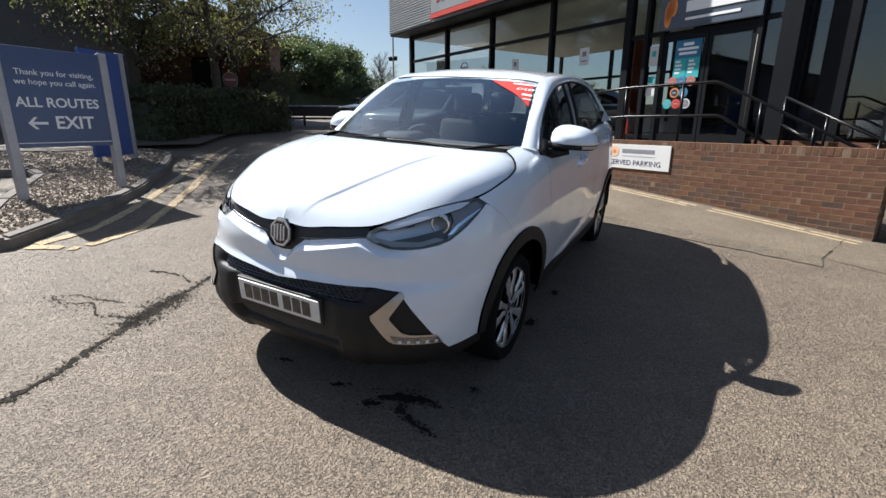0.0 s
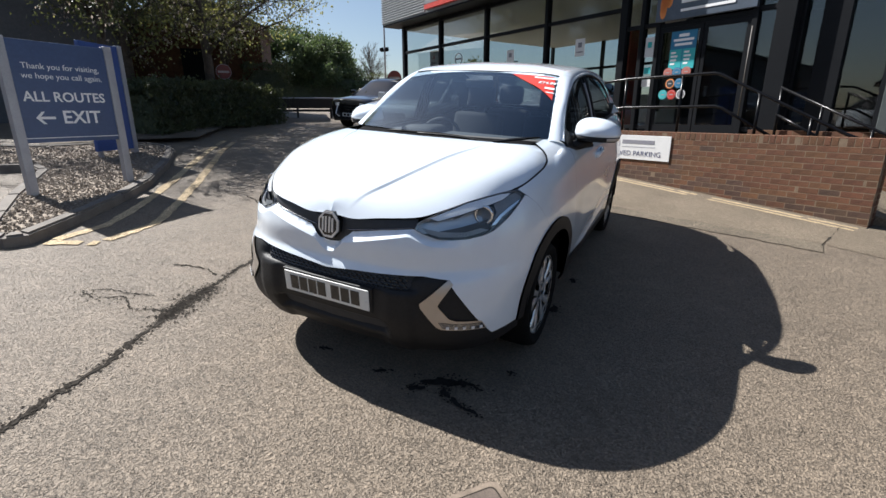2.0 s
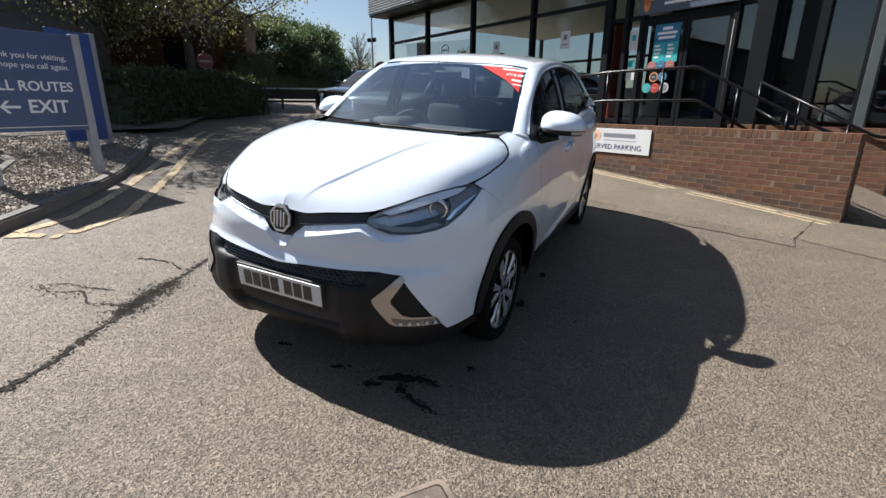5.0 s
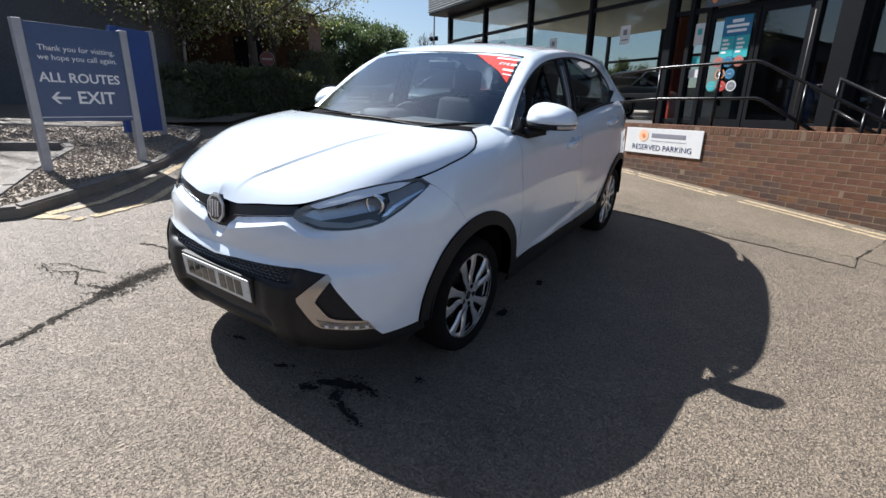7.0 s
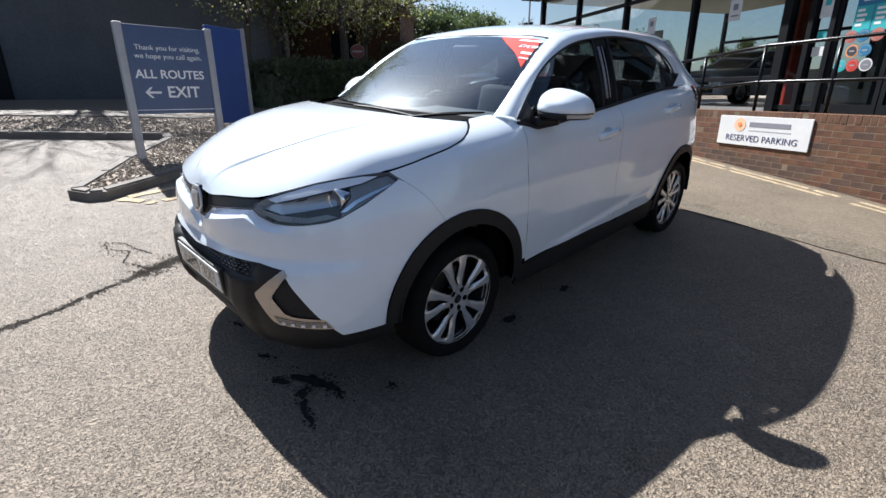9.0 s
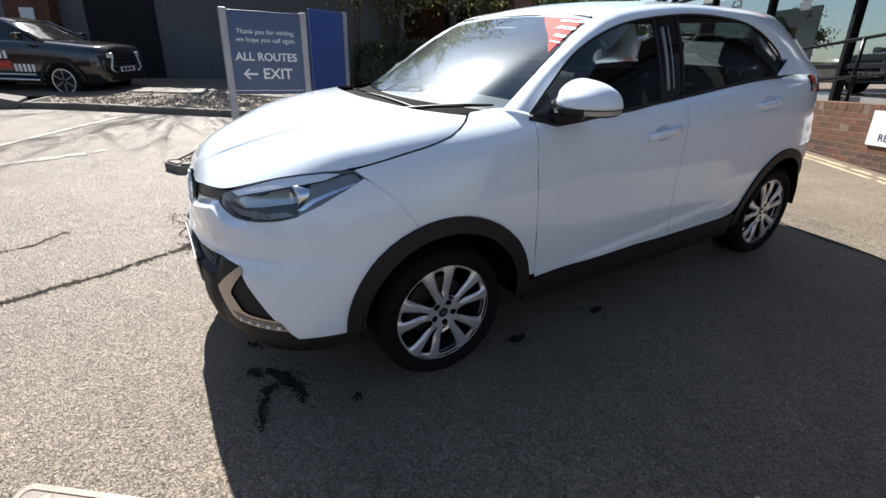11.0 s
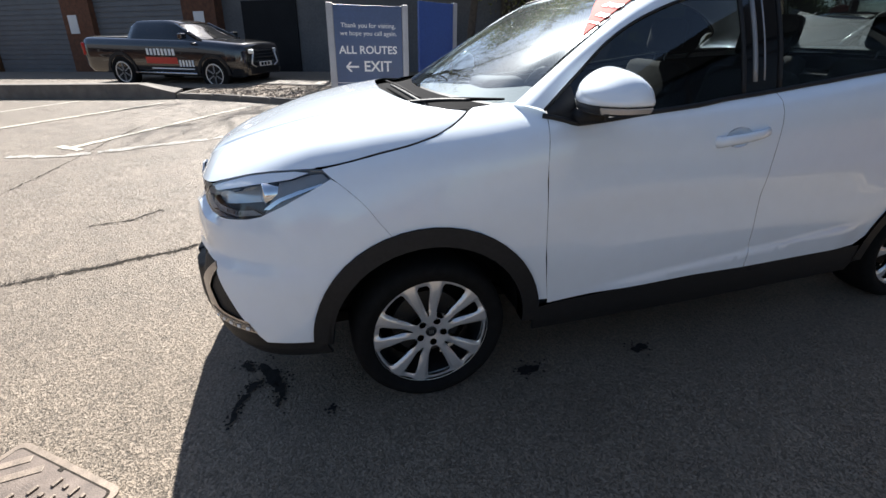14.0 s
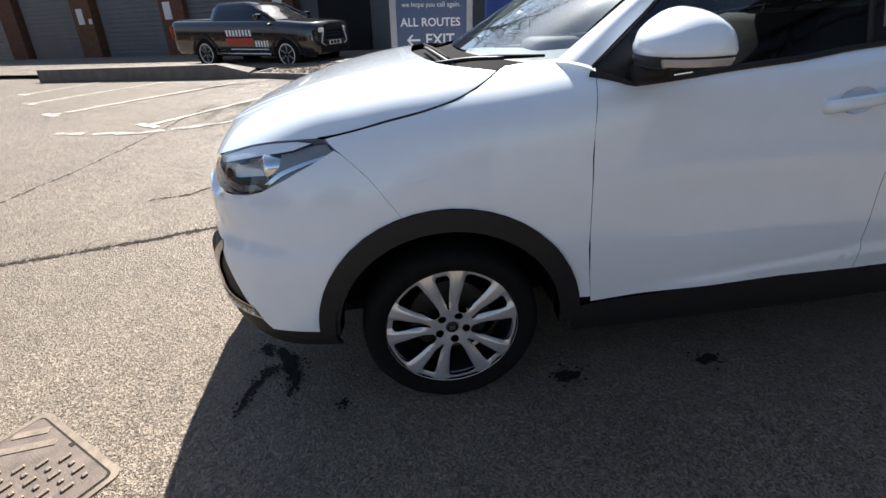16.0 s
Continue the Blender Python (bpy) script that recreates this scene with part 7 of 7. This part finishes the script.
for k, (x, y, h, sp) in enumerate(((-24.3, 27.9, 5.3, 3.3), (-28.0, 26.0, 5.8, 4.0), (-31.0, 24.0, 6.4, 4.2), (-25.8, 31.5, 5.0, 3.0), (-35.0, 25.0, 8.0, 5.0))):
    tree(x, y, h, sp, M_LEAFFAR, "rounded dense green tree in the distance", 26000, 0.10, 30 + k, limbs=18, clear=0.04, trunk=0.2)
tree(-24.3, 35.0, 5.2, 2.4, M_LEAF, "bare grey winter tree in the distance", 0, 0.1, 41, bare=True, limbs=46, clear=0.12, trunk=0.12, up=1.1)
for k, (x, y, h, sp) in enumerate(((-17.6, 1.2, 13.5, 6.0), (-17.2, 7.5, 12.0, 5.5))):
    tree(x, y, h, sp, M_LEAF, "tall twiggy tree with few leaves behind the workshop", 3500, 0.045, 60 + k, limbs=26, clear=0.3, trunk=0.2)
for k, (x, y, h, sp) in enumerate(((-15.5, 36.0, 3.4, 2.4), (-9.0, 42.0, 2.8, 2.4))):
    tree(x, y, h, sp, M_LEAFDARK, "distant green tree beyond the showroom", 9000, 0.10, 50 + k, limbs=12, clear=0.12, trunk=0.2)


def hedge(a, b, depth, height, seed, label, n=9000):
    rnd = random.Random(seed)
    a, b = Vector(a), Vector(b)
    d = b - a
    nrm = Vector((-d.y, d.x)).normalized()
    c = (a + b) / 2
    t = thing("hedge", pose(c.x, c.y, gz(c.x, c.y)), label, "hedge")
    core = bmesh.new()
    k = 14
    prev = None
    for i in range(k + 1):
        p = a + d * (0.05 + 0.9 * i / k) - c
        h = height * rnd.uniform(0.74, 0.86)
        ring = [core.verts.new((p.x + nrm.x * u * depth * 0.5, p.y + nrm.y * u * depth * 0.5, v)) for u, v in ((-0.78, 0), (-0.8, h * 0.7), (-0.45, h), (0.45, h), (0.8, h * 0.7), (0.78, 0))]
        if prev:
            for j in range(5):
                core.faces.new((prev[j], prev[j + 1], ring[j + 1], ring[j]))
        else:
            core.faces.new(ring)
        prev = ring
    core.faces.new(prev)
    part("core", core, M_LEAFDARK, t)
    cs, ss = [], []
    for _ in range(n):
        f, u = rnd.uniform(-0.01, 1.01), rnd.uniform(-1, 1)
        w = rnd.random()
        q = (u * depth * 0.5, height * (0.95 + 0.06 * math.sin(9 * f + seed))) if w < 0.4 else ((1 if w < 0.7 else -1) * depth * 0.5, rnd.uniform(0.02, height))
        if w >= 0.4:
            q = (q[0] * (1 - 0.25 * (q[1] / height) ** 3), q[1])
        if rnd.random() < 0.14:
            f, q = rnd.choice((0.0, 1.0)) + rnd.gauss(0, 0.012), (rnd.uniform(-0.5, 0.5) * depth, rnd.uniform(0.02, height))
        p = a + d * f - c + nrm * q[0]
        cs.append(Vector((p.x, p.y, q[1])) + Vector((rnd.gauss(0, 0.06), rnd.gauss(0, 0.06), rnd.gauss(0, 0.06))))
        ss.append(rnd.uniform(0.025, 0.06))
    tagged(part("foliage", leaf_mesh("foliage", cs, ss, M_LEAFDARK, rnd), None, t), kind="stuff")


hedge((-9.75, 4.9), (-10.7, 9.0), 1.4, 1.10, 3, "dark clipped evergreen hedge along the exit lane", 16000)
hedge((-8.9, 3.7), (-9.4, 4.8), 1.0, 1.1, 4, "small rounded dark green bush by the island", 5000)
hedge((-12.0, 10.6), (-20.0, 16.5), 1.6, 1.6, 5, "dark hedge along the far lane", 9000)
hedge((-34.0, 21.0), (-19.5, 31.0), 2.0, 2.0, 6, "long dark hedge below the distant trees", 9000)


# small brick building behind the trees
def brick_house():
    m = pose(-15.5, 11.0, gz(-15, 11), 0, 0, 40)
    t = tagged(new("brick_outbuilding"), "small red brick building behind the trees", "building", kind="structure")
    t.matrix_basis = m
    part("wall", box(-2.2, 2.2, -1.8, 1.8, -0.4, 2.9), M_BRICK, t)
    bm = bmesh.new()
    prism([(-2.4, 0), (2.4, 0), (0, 1.1)], -2.0, 2.0, bm, m=pose(0, 0, 2.9, 90))
    part("roof", bm, M_CHARCOAL, t)
    part("window", box(-0.5, 0.5, -1.83, -1.79, 1.0, 2.1), M_DARKFRAME, t)


brick_house()


# round entry sign, lamp post and barrier
def round_sign(x, y, h, r, label):
    g = gz(x, y)
    t = thing("road_sign", pose(x, y, g, 0, 0, facing((x, y), (1.6, -2.4))), label, "road sign")
    part("post", tube([(-0.03, 0, -0.1), (-0.03, 0, h + 0.2)], 0.025), M_GREYPOST, t, smooth=True)
    part("disc", lathe([(r, -0.008), (r, 0.004)], 40, m=pose(0, 0, h)), M_SIGNRED, t)
    part("white_bar", box(0.004, 0.007, -0.75 * r, 0.75 * r, h - 0.14 * r, h + 0.14 * r), M_SIGNBAR, t)
    part("rim", tube([(0.0, r * math.cos(k * math.tau / 32), h + r * math.sin(k * math.tau / 32)) for k in range(32)], 0.006, 6, closed=True), M_GREYPOST, t)


round_sign(-10.85, 7.75, 1.46, 0.205, "round red no-entry road sign on a grey post")
round_sign(-10.1, 16.05, 1.55, 0.30, "round red no-entry sign far along the exit lane")


def lamp_post():
    x, y = -12.6, 19.2
    t = thing("lamp_post", pose(x, y, gz(x, y)), "tall thin grey lamp post with two floodlights", "lamp post")
    part("pole", tube([(0, 0, -0.1), (0, 0, 3.5), (0, 0, 8.5)], lambda f: 0.055 - 0.025 * f, 10), M_GREYPOST, t, smooth=True)
    part("bracket", box(-0.2, 0.2, -0.02, 0.02, 2.86, 2.90), M_DARKFRAME, t)
    for s in (-1, 1):
        part("floodlight", box(-0.08, 0.08, -0.10, 0.04, -0.09, 0.09, bevel=0.015, m=pose(s * 0.15, 0, 2.98, 20, 0, s * 15)), M_DARKFRAME, t)


lamp_post()


def barrier():
    a, b = Vector((-12.3, 10.5)), Vector((-9.6, 12.9))
    t = thing("barrier_rail", pose(a.x, a.y, gz(a.x, a.y), 0, 0, facing(a, b)), "low dark timber barrier with a pale top rail across the exit", "barrier")
    L = (b - a).length
    part("rail", box(0, L, -0.04, 0.04, 0.64, 0.69, bevel=0.01), M_GREYPOST, t, "pale top rail")
    part("panel", box(0, L, -0.015, 0.015, 0.30, 0.64), M_WOODRAIL, t, "dark timber board")
    for k in range(4):
        part("post", box(k * L / 3 - 0.04, k * L / 3 + 0.04, -0.04, 0.04, -0.1, 0.64), M_WOODRAIL, t)
    part("lower_rail", box(0, L, -0.022, 0.022, 0.18, 0.26), M_WOODRAIL, t)


barrier()


# houses on the far side of the yard, which the glazing mirrors
def far_house(x, y, yaw, w, d, eaves, ridge, seed):
    t = tagged(new("house"), "plain brick house with a dark pitched roof beyond the yard", "house", kind="structure")
    t.matrix_basis = pose(x, y, gz(x, y) - 0.3, 0, 0, yaw)
    part("wall", box(-w / 2, w / 2, -d / 2, d / 2, 0, eaves), M_BRICK, t)
    bm = bmesh.new()
    prism([(-d / 2 - 0.4, 0), (d / 2 + 0.4, 0), (0, ridge - eaves)], -w / 2 - 0.3, w / 2 + 0.3, bm, m=pose(0, 0, eaves, 0, 0, 90) @ pose(0, 0, 0, 90))
    part("roof", bm, M_CHARCOAL, t, "dark tiled roof")
    part("chimney", box(w / 4 - 0.3, w / 4 + 0.3, -0.3, 0.3, ridge - 0.8, ridge + 0.9), M_BRICK, t)
    for k in range(4):
        for z in (0.9, 3.1):
            wx = -w / 2 + w * (k + 0.5) / 4
            for s in (-1, 1):
                wd = part("window", box(wx - 0.6, wx + 0.6, s * d / 2 - 0.03, s * d / 2 + 0.03, z, z + 1.2), M_WHITE, t, "white window")
                part("pane", box(wx - 0.52, wx + 0.52, s * d / 2 - 0.04, s * d / 2 + 0.04, z + 0.08, z + 1.12), M_GLOSSBLACK, wd)


for k, (x, y, yaw, w) in enumerate(((-7, -27, 10, 12), (9, -29, -8, 13), (24, -20, -40, 12), (31, -3, -80, 13))):
    far_house(x, y, yaw, w, 8, 4.6, 7.4, k)
far_house(-21.5, -27.0, 48, 8, 7, 3.6, 6.2, 9)


# ---- parked vehicles further off ----
def far_vehicle(name, m, label, category, paint, st, cabin, glass_z, wheels, r, width, lamps=True, bed=None, text=False):
    """st: (y, half width, bottom, shoulder height) stations from nose to tail; cabin: (y, height, half width) stations of the glasshouse."""
    t = thing(name, m, label, category)
    hw = lambda k: curve(*((s[0], s[k]) for s in st))
    fw, fb, fs = hw(1), hw(2), hw(3)
    ys = np.linspace(st[0][0], st[-1][0], 46)
    def section(y):
        w, b, s = fw(y), fb(y), fs(y)
        return [(w * 0.90, b), (w * 0.985, b + 0.12 * (s - b)), (w, b + 0.45 * (s - b)), (w * 0.985, b + 0.80 * (s - b)), (w * 0.93, s - 0.045), (w * 0.84, s), (w * 0.5, s + 0.022), (0.0, s + 0.03)]
    bm = bmesh.new()
    rows = []
    for y in ys:
        sec = section(float(y))
        full = sec + [(-x, z) for x, z in sec[:-1][::-1]]
        rows.append([bm.verts.new((x, float(y), z)) for x, z in full])
    for a, b in zip(rows, rows[1:]):
        for j in range(len(a) - 1):
            bm.faces.new((a[j], b[j], b[j + 1], a[j + 1]))
    bm.faces.new(rows[0])
    bm.faces.new(rows[-1][::-1])
    part("body", bm, paint, t, smooth=True)
    # glasshouse: dark glass with a painted roof
    cz, cw = curve(*((c[0], c[1]) for c in cabin)), curve(*((c[0], c[2]) for c in cabin))
    bm, bt, rows, top = bmesh.new(), bmesh.new(), [], []
    for y in np.linspace(cabin[0][0], cabin[-1][0], 30):
        y = float(y)
        z, w = cz(y), cw(y)
        base = fs(y) - 0.01
        ring = [(fw(y) * 0.86, base), (fw(y) * 0.84 + (w - fw(y) * 0.84) * 0.9, base + (z - base) * 0.9), (w * 0.93, z - 0.01), (w * 0.5, z + 0.012), (0, z + 0.015)]
        ring = ring + [(-x, q) for x, q in ring[:-1][::-1]]
        rows.append([bm.verts.new((x, y, q)) for x, q in ring])
    for a, b in zip(rows, rows[1:]):
        for j in range(len(a) - 1):
            bm.faces.new((a[j], b[j], b[j + 1], a[j + 1]))
    part("cabin_glass", bm, M_GLOSSBLACK, t, "dark tinted glass", smooth=True)
    peak = max(c[1] for c in cabin)
    yr = [c[0] for c in cabin if c[1] > peak - 0.06]
    for y in np.linspace(min(yr) - 0.05, max(yr) + 0.05, 12):
        y = float(y)
        z, w = cz(y), cw(y)
        top.append([bt.verts.new((x, y, q)) for x, q in ((w * 1.0, z - 0.05), (w * 0.95, z + 0.004), (w * 0.5, z + 0.024), (0, z + 0.028), (-w * 0.5, z + 0.024), (-w * 0.95, z + 0.004), (-w, z - 0.05))])
    for a, b in zip(top, top[1:]):
        for j in range(6):
            bt.faces.new((a[j], b[j], b[j + 1], a[j + 1]))
    part("roof", bt, paint, t, smooth=True)
    for sg in (1, -1):
        front = [c for c in cabin][0]
        nxt = [c for c in cabin if c[1] > peak - 0.06][0]
        part("front_pillar", tube([(sg * fw(front[0]) * 0.85, front[0], fs(front[0])), (sg * nxt[2] * 0.98, nxt[0], nxt[1])], 0.035, 6), paint, t, smooth=True)
        part("door_mirror", box(-0.10, 0.10, -0.06, 0.06, -0.07, 0.07, bevel=0.03, m=pose(sg * (fw(front[0]) + 0.10), front[0] + 0.35, fs(front[0]) + 0.10)), paint, t)
        for y in wheels:
            wl = new("wheel")
            wl.parent = t
            wl.matrix_basis = pose(sg * (width + 0.022), y, r, 0, 0, 0 if sg > 0 else 180)
            part("tyre", lathe([(r * 0.66, -0.2), (r, -0.19), (r, -0.02), (r * 0.93, 0.01), (r * 0.68, 0.01), (r * 0.66, -0.02)], 32), M_RUBBER, wl, smooth=True)
            part("rim", lathe([(0.0005, -0.01), (r * 0.12, -0.005), (r * 0.16, -0.05), (r * 0.6, -0.05), (r * 0.66, -0.01), (r * 0.69, 0.012)], 24, cap=False), M_CLADDING, wl, smooth=True)
            part("rim_ring", lathe([(r * 0.66, 0.006), (r * 0.63, 0.012), (r * 0.59, 0.004)], 28, cap=False), M_ALLOY, wl, smooth=True)
            for k in range(6):
                part("spoke", box(-0.03, 0.002, -0.012, 0.012, 0.04, r * 0.64, m=pose(0, 0, 0, 60 * k)), M_LAMPGREY, wl)
            bm = bmesh.new()
            n = 18
            for k in range(n):
                a0, a1 = (math.radians(180 * q / n) for q in (k, k + 1))
                q = [(y + rr * math.cos(a), r + rr * math.sin(a)) for a, rr in ((a0, r * 1.06), (a1, r * 1.06), (a1, r * 1.25), (a0, r * 1.25))]
                bm.faces.new([bm.verts.new((sg * (width + 0.027), *p)) for p in q])
            part("arch_trim", bm, M_CLADDING, t)
    y0 = st[0][0]
    zf = fs(y0)
    part("grille", box(-0.42, 0.42, y0 - 0.03, y0 + 0.05, zf - 0.34, zf - 0.06, bevel=0.01), M_GLOSSBLACK, t, "black grille")
    for k in range(3):
        part("grille_bar", box(-0.44, 0.44, y0 - 0.045, y0 - 0.02, zf - 0.10 - 0.08 * k, zf - 0.075 - 0.08 * k, bevel=0.005), M_DARKCHROME, t, "dark chrome grille bar")
    for sg in (1, -1):
        part("headlamp", box(-0.17, 0.17, -0.03, 0.10, -0.055, 0.055, bevel=0.02, m=pose(sg * (fw(y0) - 0.12), y0 + 0.03, zf - 0.10, 0, 0, sg * 22)), M_REFLECT, t, "clear headlamp")
        part("bumper_trim", tube([(sg * 0.45, y0 - 0.035, zf - 0.10), (sg * 0.56, y0 - 0.03, zf - 0.40), (sg * 0.40, y0 - 0.03, zf - 0.48)], 0.022, 6), M_REFLECT, t, "chrome bumper trim", smooth=True)
    part("lower_grille", box(-0.6, 0.6, y0 - 0.03, y0 + 0.05, fb(y0) + 0.02, fb(y0) + 0.22, bevel=0.02), M_CLADDING, t)
    part("number_plate", box(-0.26, 0.26, y0 - 0.055, y0 - 0.04, zf - 0.47, zf - 0.36), M_PLATE, t, "white plate with plain dark bars")
    for x in (-0.16, -0.02, 0.12):
        part("plate_bar", box(x - 0.05, x + 0.05, y0 - 0.058, y0 - 0.055, zf - 0.45, zf - 0.38), M_GLOSSBLACK, t)
    return t


def on_slope(x, y, heading, lift=0.0):
    """A pose on the yard with the nose (its -y) along the plan angle heading."""
    n = Vector((-(gz(x + 0.5, y) - gz(x - 0.5, y)), -(gz(x, y + 0.5) - gz(x, y - 0.5)), 1)).normalized()
    f = Vector((math.cos(radians(heading)), math.sin(radians(heading)), 0))
    back = -(f - n * f.dot(n)).normalized()
    side = back.cross(n)
    return Matrix.Translation((x, y, gz(x, y) + lift)) @ Matrix((side, back, n)).transposed().to_4x4()


SUV = ((-0.88, 0.70, 0.30, 0.90), (-0.78, 0.84, 0.26, 0.96), (-0.5, 0.895, 0.24, 1.0), (0.2, 0.90, 0.24, 1.06), (1.5, 0.90, 0.24, 1.08), (3.0, 0.89, 0.26, 1.10), (3.45, 0.80, 0.36, 1.06), (3.52, 0.70, 0.45, 1.0))
CAB = ((0.25, 1.07, 0.70), (0.7, 1.34, 0.64), (1.05, 1.56, 0.60), (1.5, 1.63, 0.58), (2.4, 1.62, 0.57), (3.0, 1.52, 0.58), (3.4, 1.12, 0.66))
far_vehicle("parked_suv", on_slope(-7.35, 9.9, -92, -0.02) @ Matrix.Scale(0.90, 4), "black parked SUV with chrome front facing the yard", "car", M_BLACKPAINT, SUV, CAB, 1.1, (0.0, 2.65), 0.345, 0.88)
far_vehicle("display_car", FAC @ pose(-4.75, 3.3, 0.97, 0, 0, 8) @ Matrix.Scale(0.95, 4), "silver SUV on display inside the showroom", "car", M_SILVERPAINT, SUV, CAB, 1.1, (0.0, 2.65), 0.345, 0.88)
LOWCAR = tuple((y, w, b, s - 0.10) for y, w, b, s in SUV)
LOWCAB = tuple((y, z - 0.16, w) for y, z, w in CAB)
far_vehicle("parked_car", on_slope(-4.55, 7.6, -86, 0.0), "silver parked hatchback beside the showroom", "car", M_SILVERPAINT, LOWCAR, LOWCAB, 1.0, (0.0, 2.6), 0.32, 0.86)

PICK = ((-0.90, 0.72, 0.40, 1.07), (-0.78, 0.86, 0.36, 1.14), (-0.4, 0.90, 0.34, 1.18), (0.4, 0.905, 0.34, 1.23), (2.0, 0.905, 0.34, 1.25), (4.2, 0.90, 0.40, 1.27), (4.28, 0.86, 0.45, 1.25))
PCAB = ((0.35, 1.22, 0.72), (0.8, 1.43, 0.66), (1.2, 1.62, 0.62), (1.6, 1.68, 0.60), (2.45, 1.67, 0.60), (2.66, 1.57, 0.62), (2.74, 1.26, 0.70))
pick = far_vehicle("pickup_truck", on_slope(-11.15, -2.02, math.degrees(math.atan2(2.6, 1.74)) + 2, 0.085) @ Matrix.Translation((0, 0, -0.155)) @ pose(0, 0, 0, 1.5) @ Matrix.Scale(0.91, 4), "black double-cab pickup with white and red bars on its door", "pickup truck", M_BLACKPAINT, PICK, PCAB, 1.2, (0.0, 3.0), 0.41, 0.89)
part("side_step", tube([(-0.95, 0.5, 0.42), (-0.95, 2.5, 0.42)], 0.03), M_STEEL, pick, smooth=True)
part("side_step", tube([(0.95, 0.5, 0.42), (0.95, 2.5, 0.42)], 0.03), M_STEEL, pick, smooth=True)
for sg in (-1, 1):
    bars = [(1.15 + 0.12 * k, 1.22 + 0.12 * k, 0.86, 1.02, M_TEXTW, "white bar in place of a name") for k in range(8)]
    bars += [(0.59 + 0.10 * k, 0.645 + 0.10 * k, 0.59, 0.75, M_TEXTW, "white bar in place of a name") for k in range(5)]
    bars += [(1.10, 2.12, 0.65, 0.81, M_RED, "red bar in place of a name"), (0.6, 1.98, 0.52, 0.545, M_TEXTW, "thin white bar")]
    for y0, y1, z0, z1, mm, lb in bars:
        part("livery_bar", box(sg * 0.906 - 0.006, sg * 0.906 + 0.006, y0, y1, z0, z1), mm, pick, lb)
    part("rear_lamp", box(-0.03, 0.03, -0.05, 0.05, -0.16, 0.16, bevel=0.015, m=pose(sg * 0.87, 4.24, 0.98)), M_TAIL, pick, "red tail lamp")
part("bed_floor", box(-0.72, 0.72, 2.8, 4.18, 1.262, 1.292), M_CLADDING, pick, "black load bed cover")
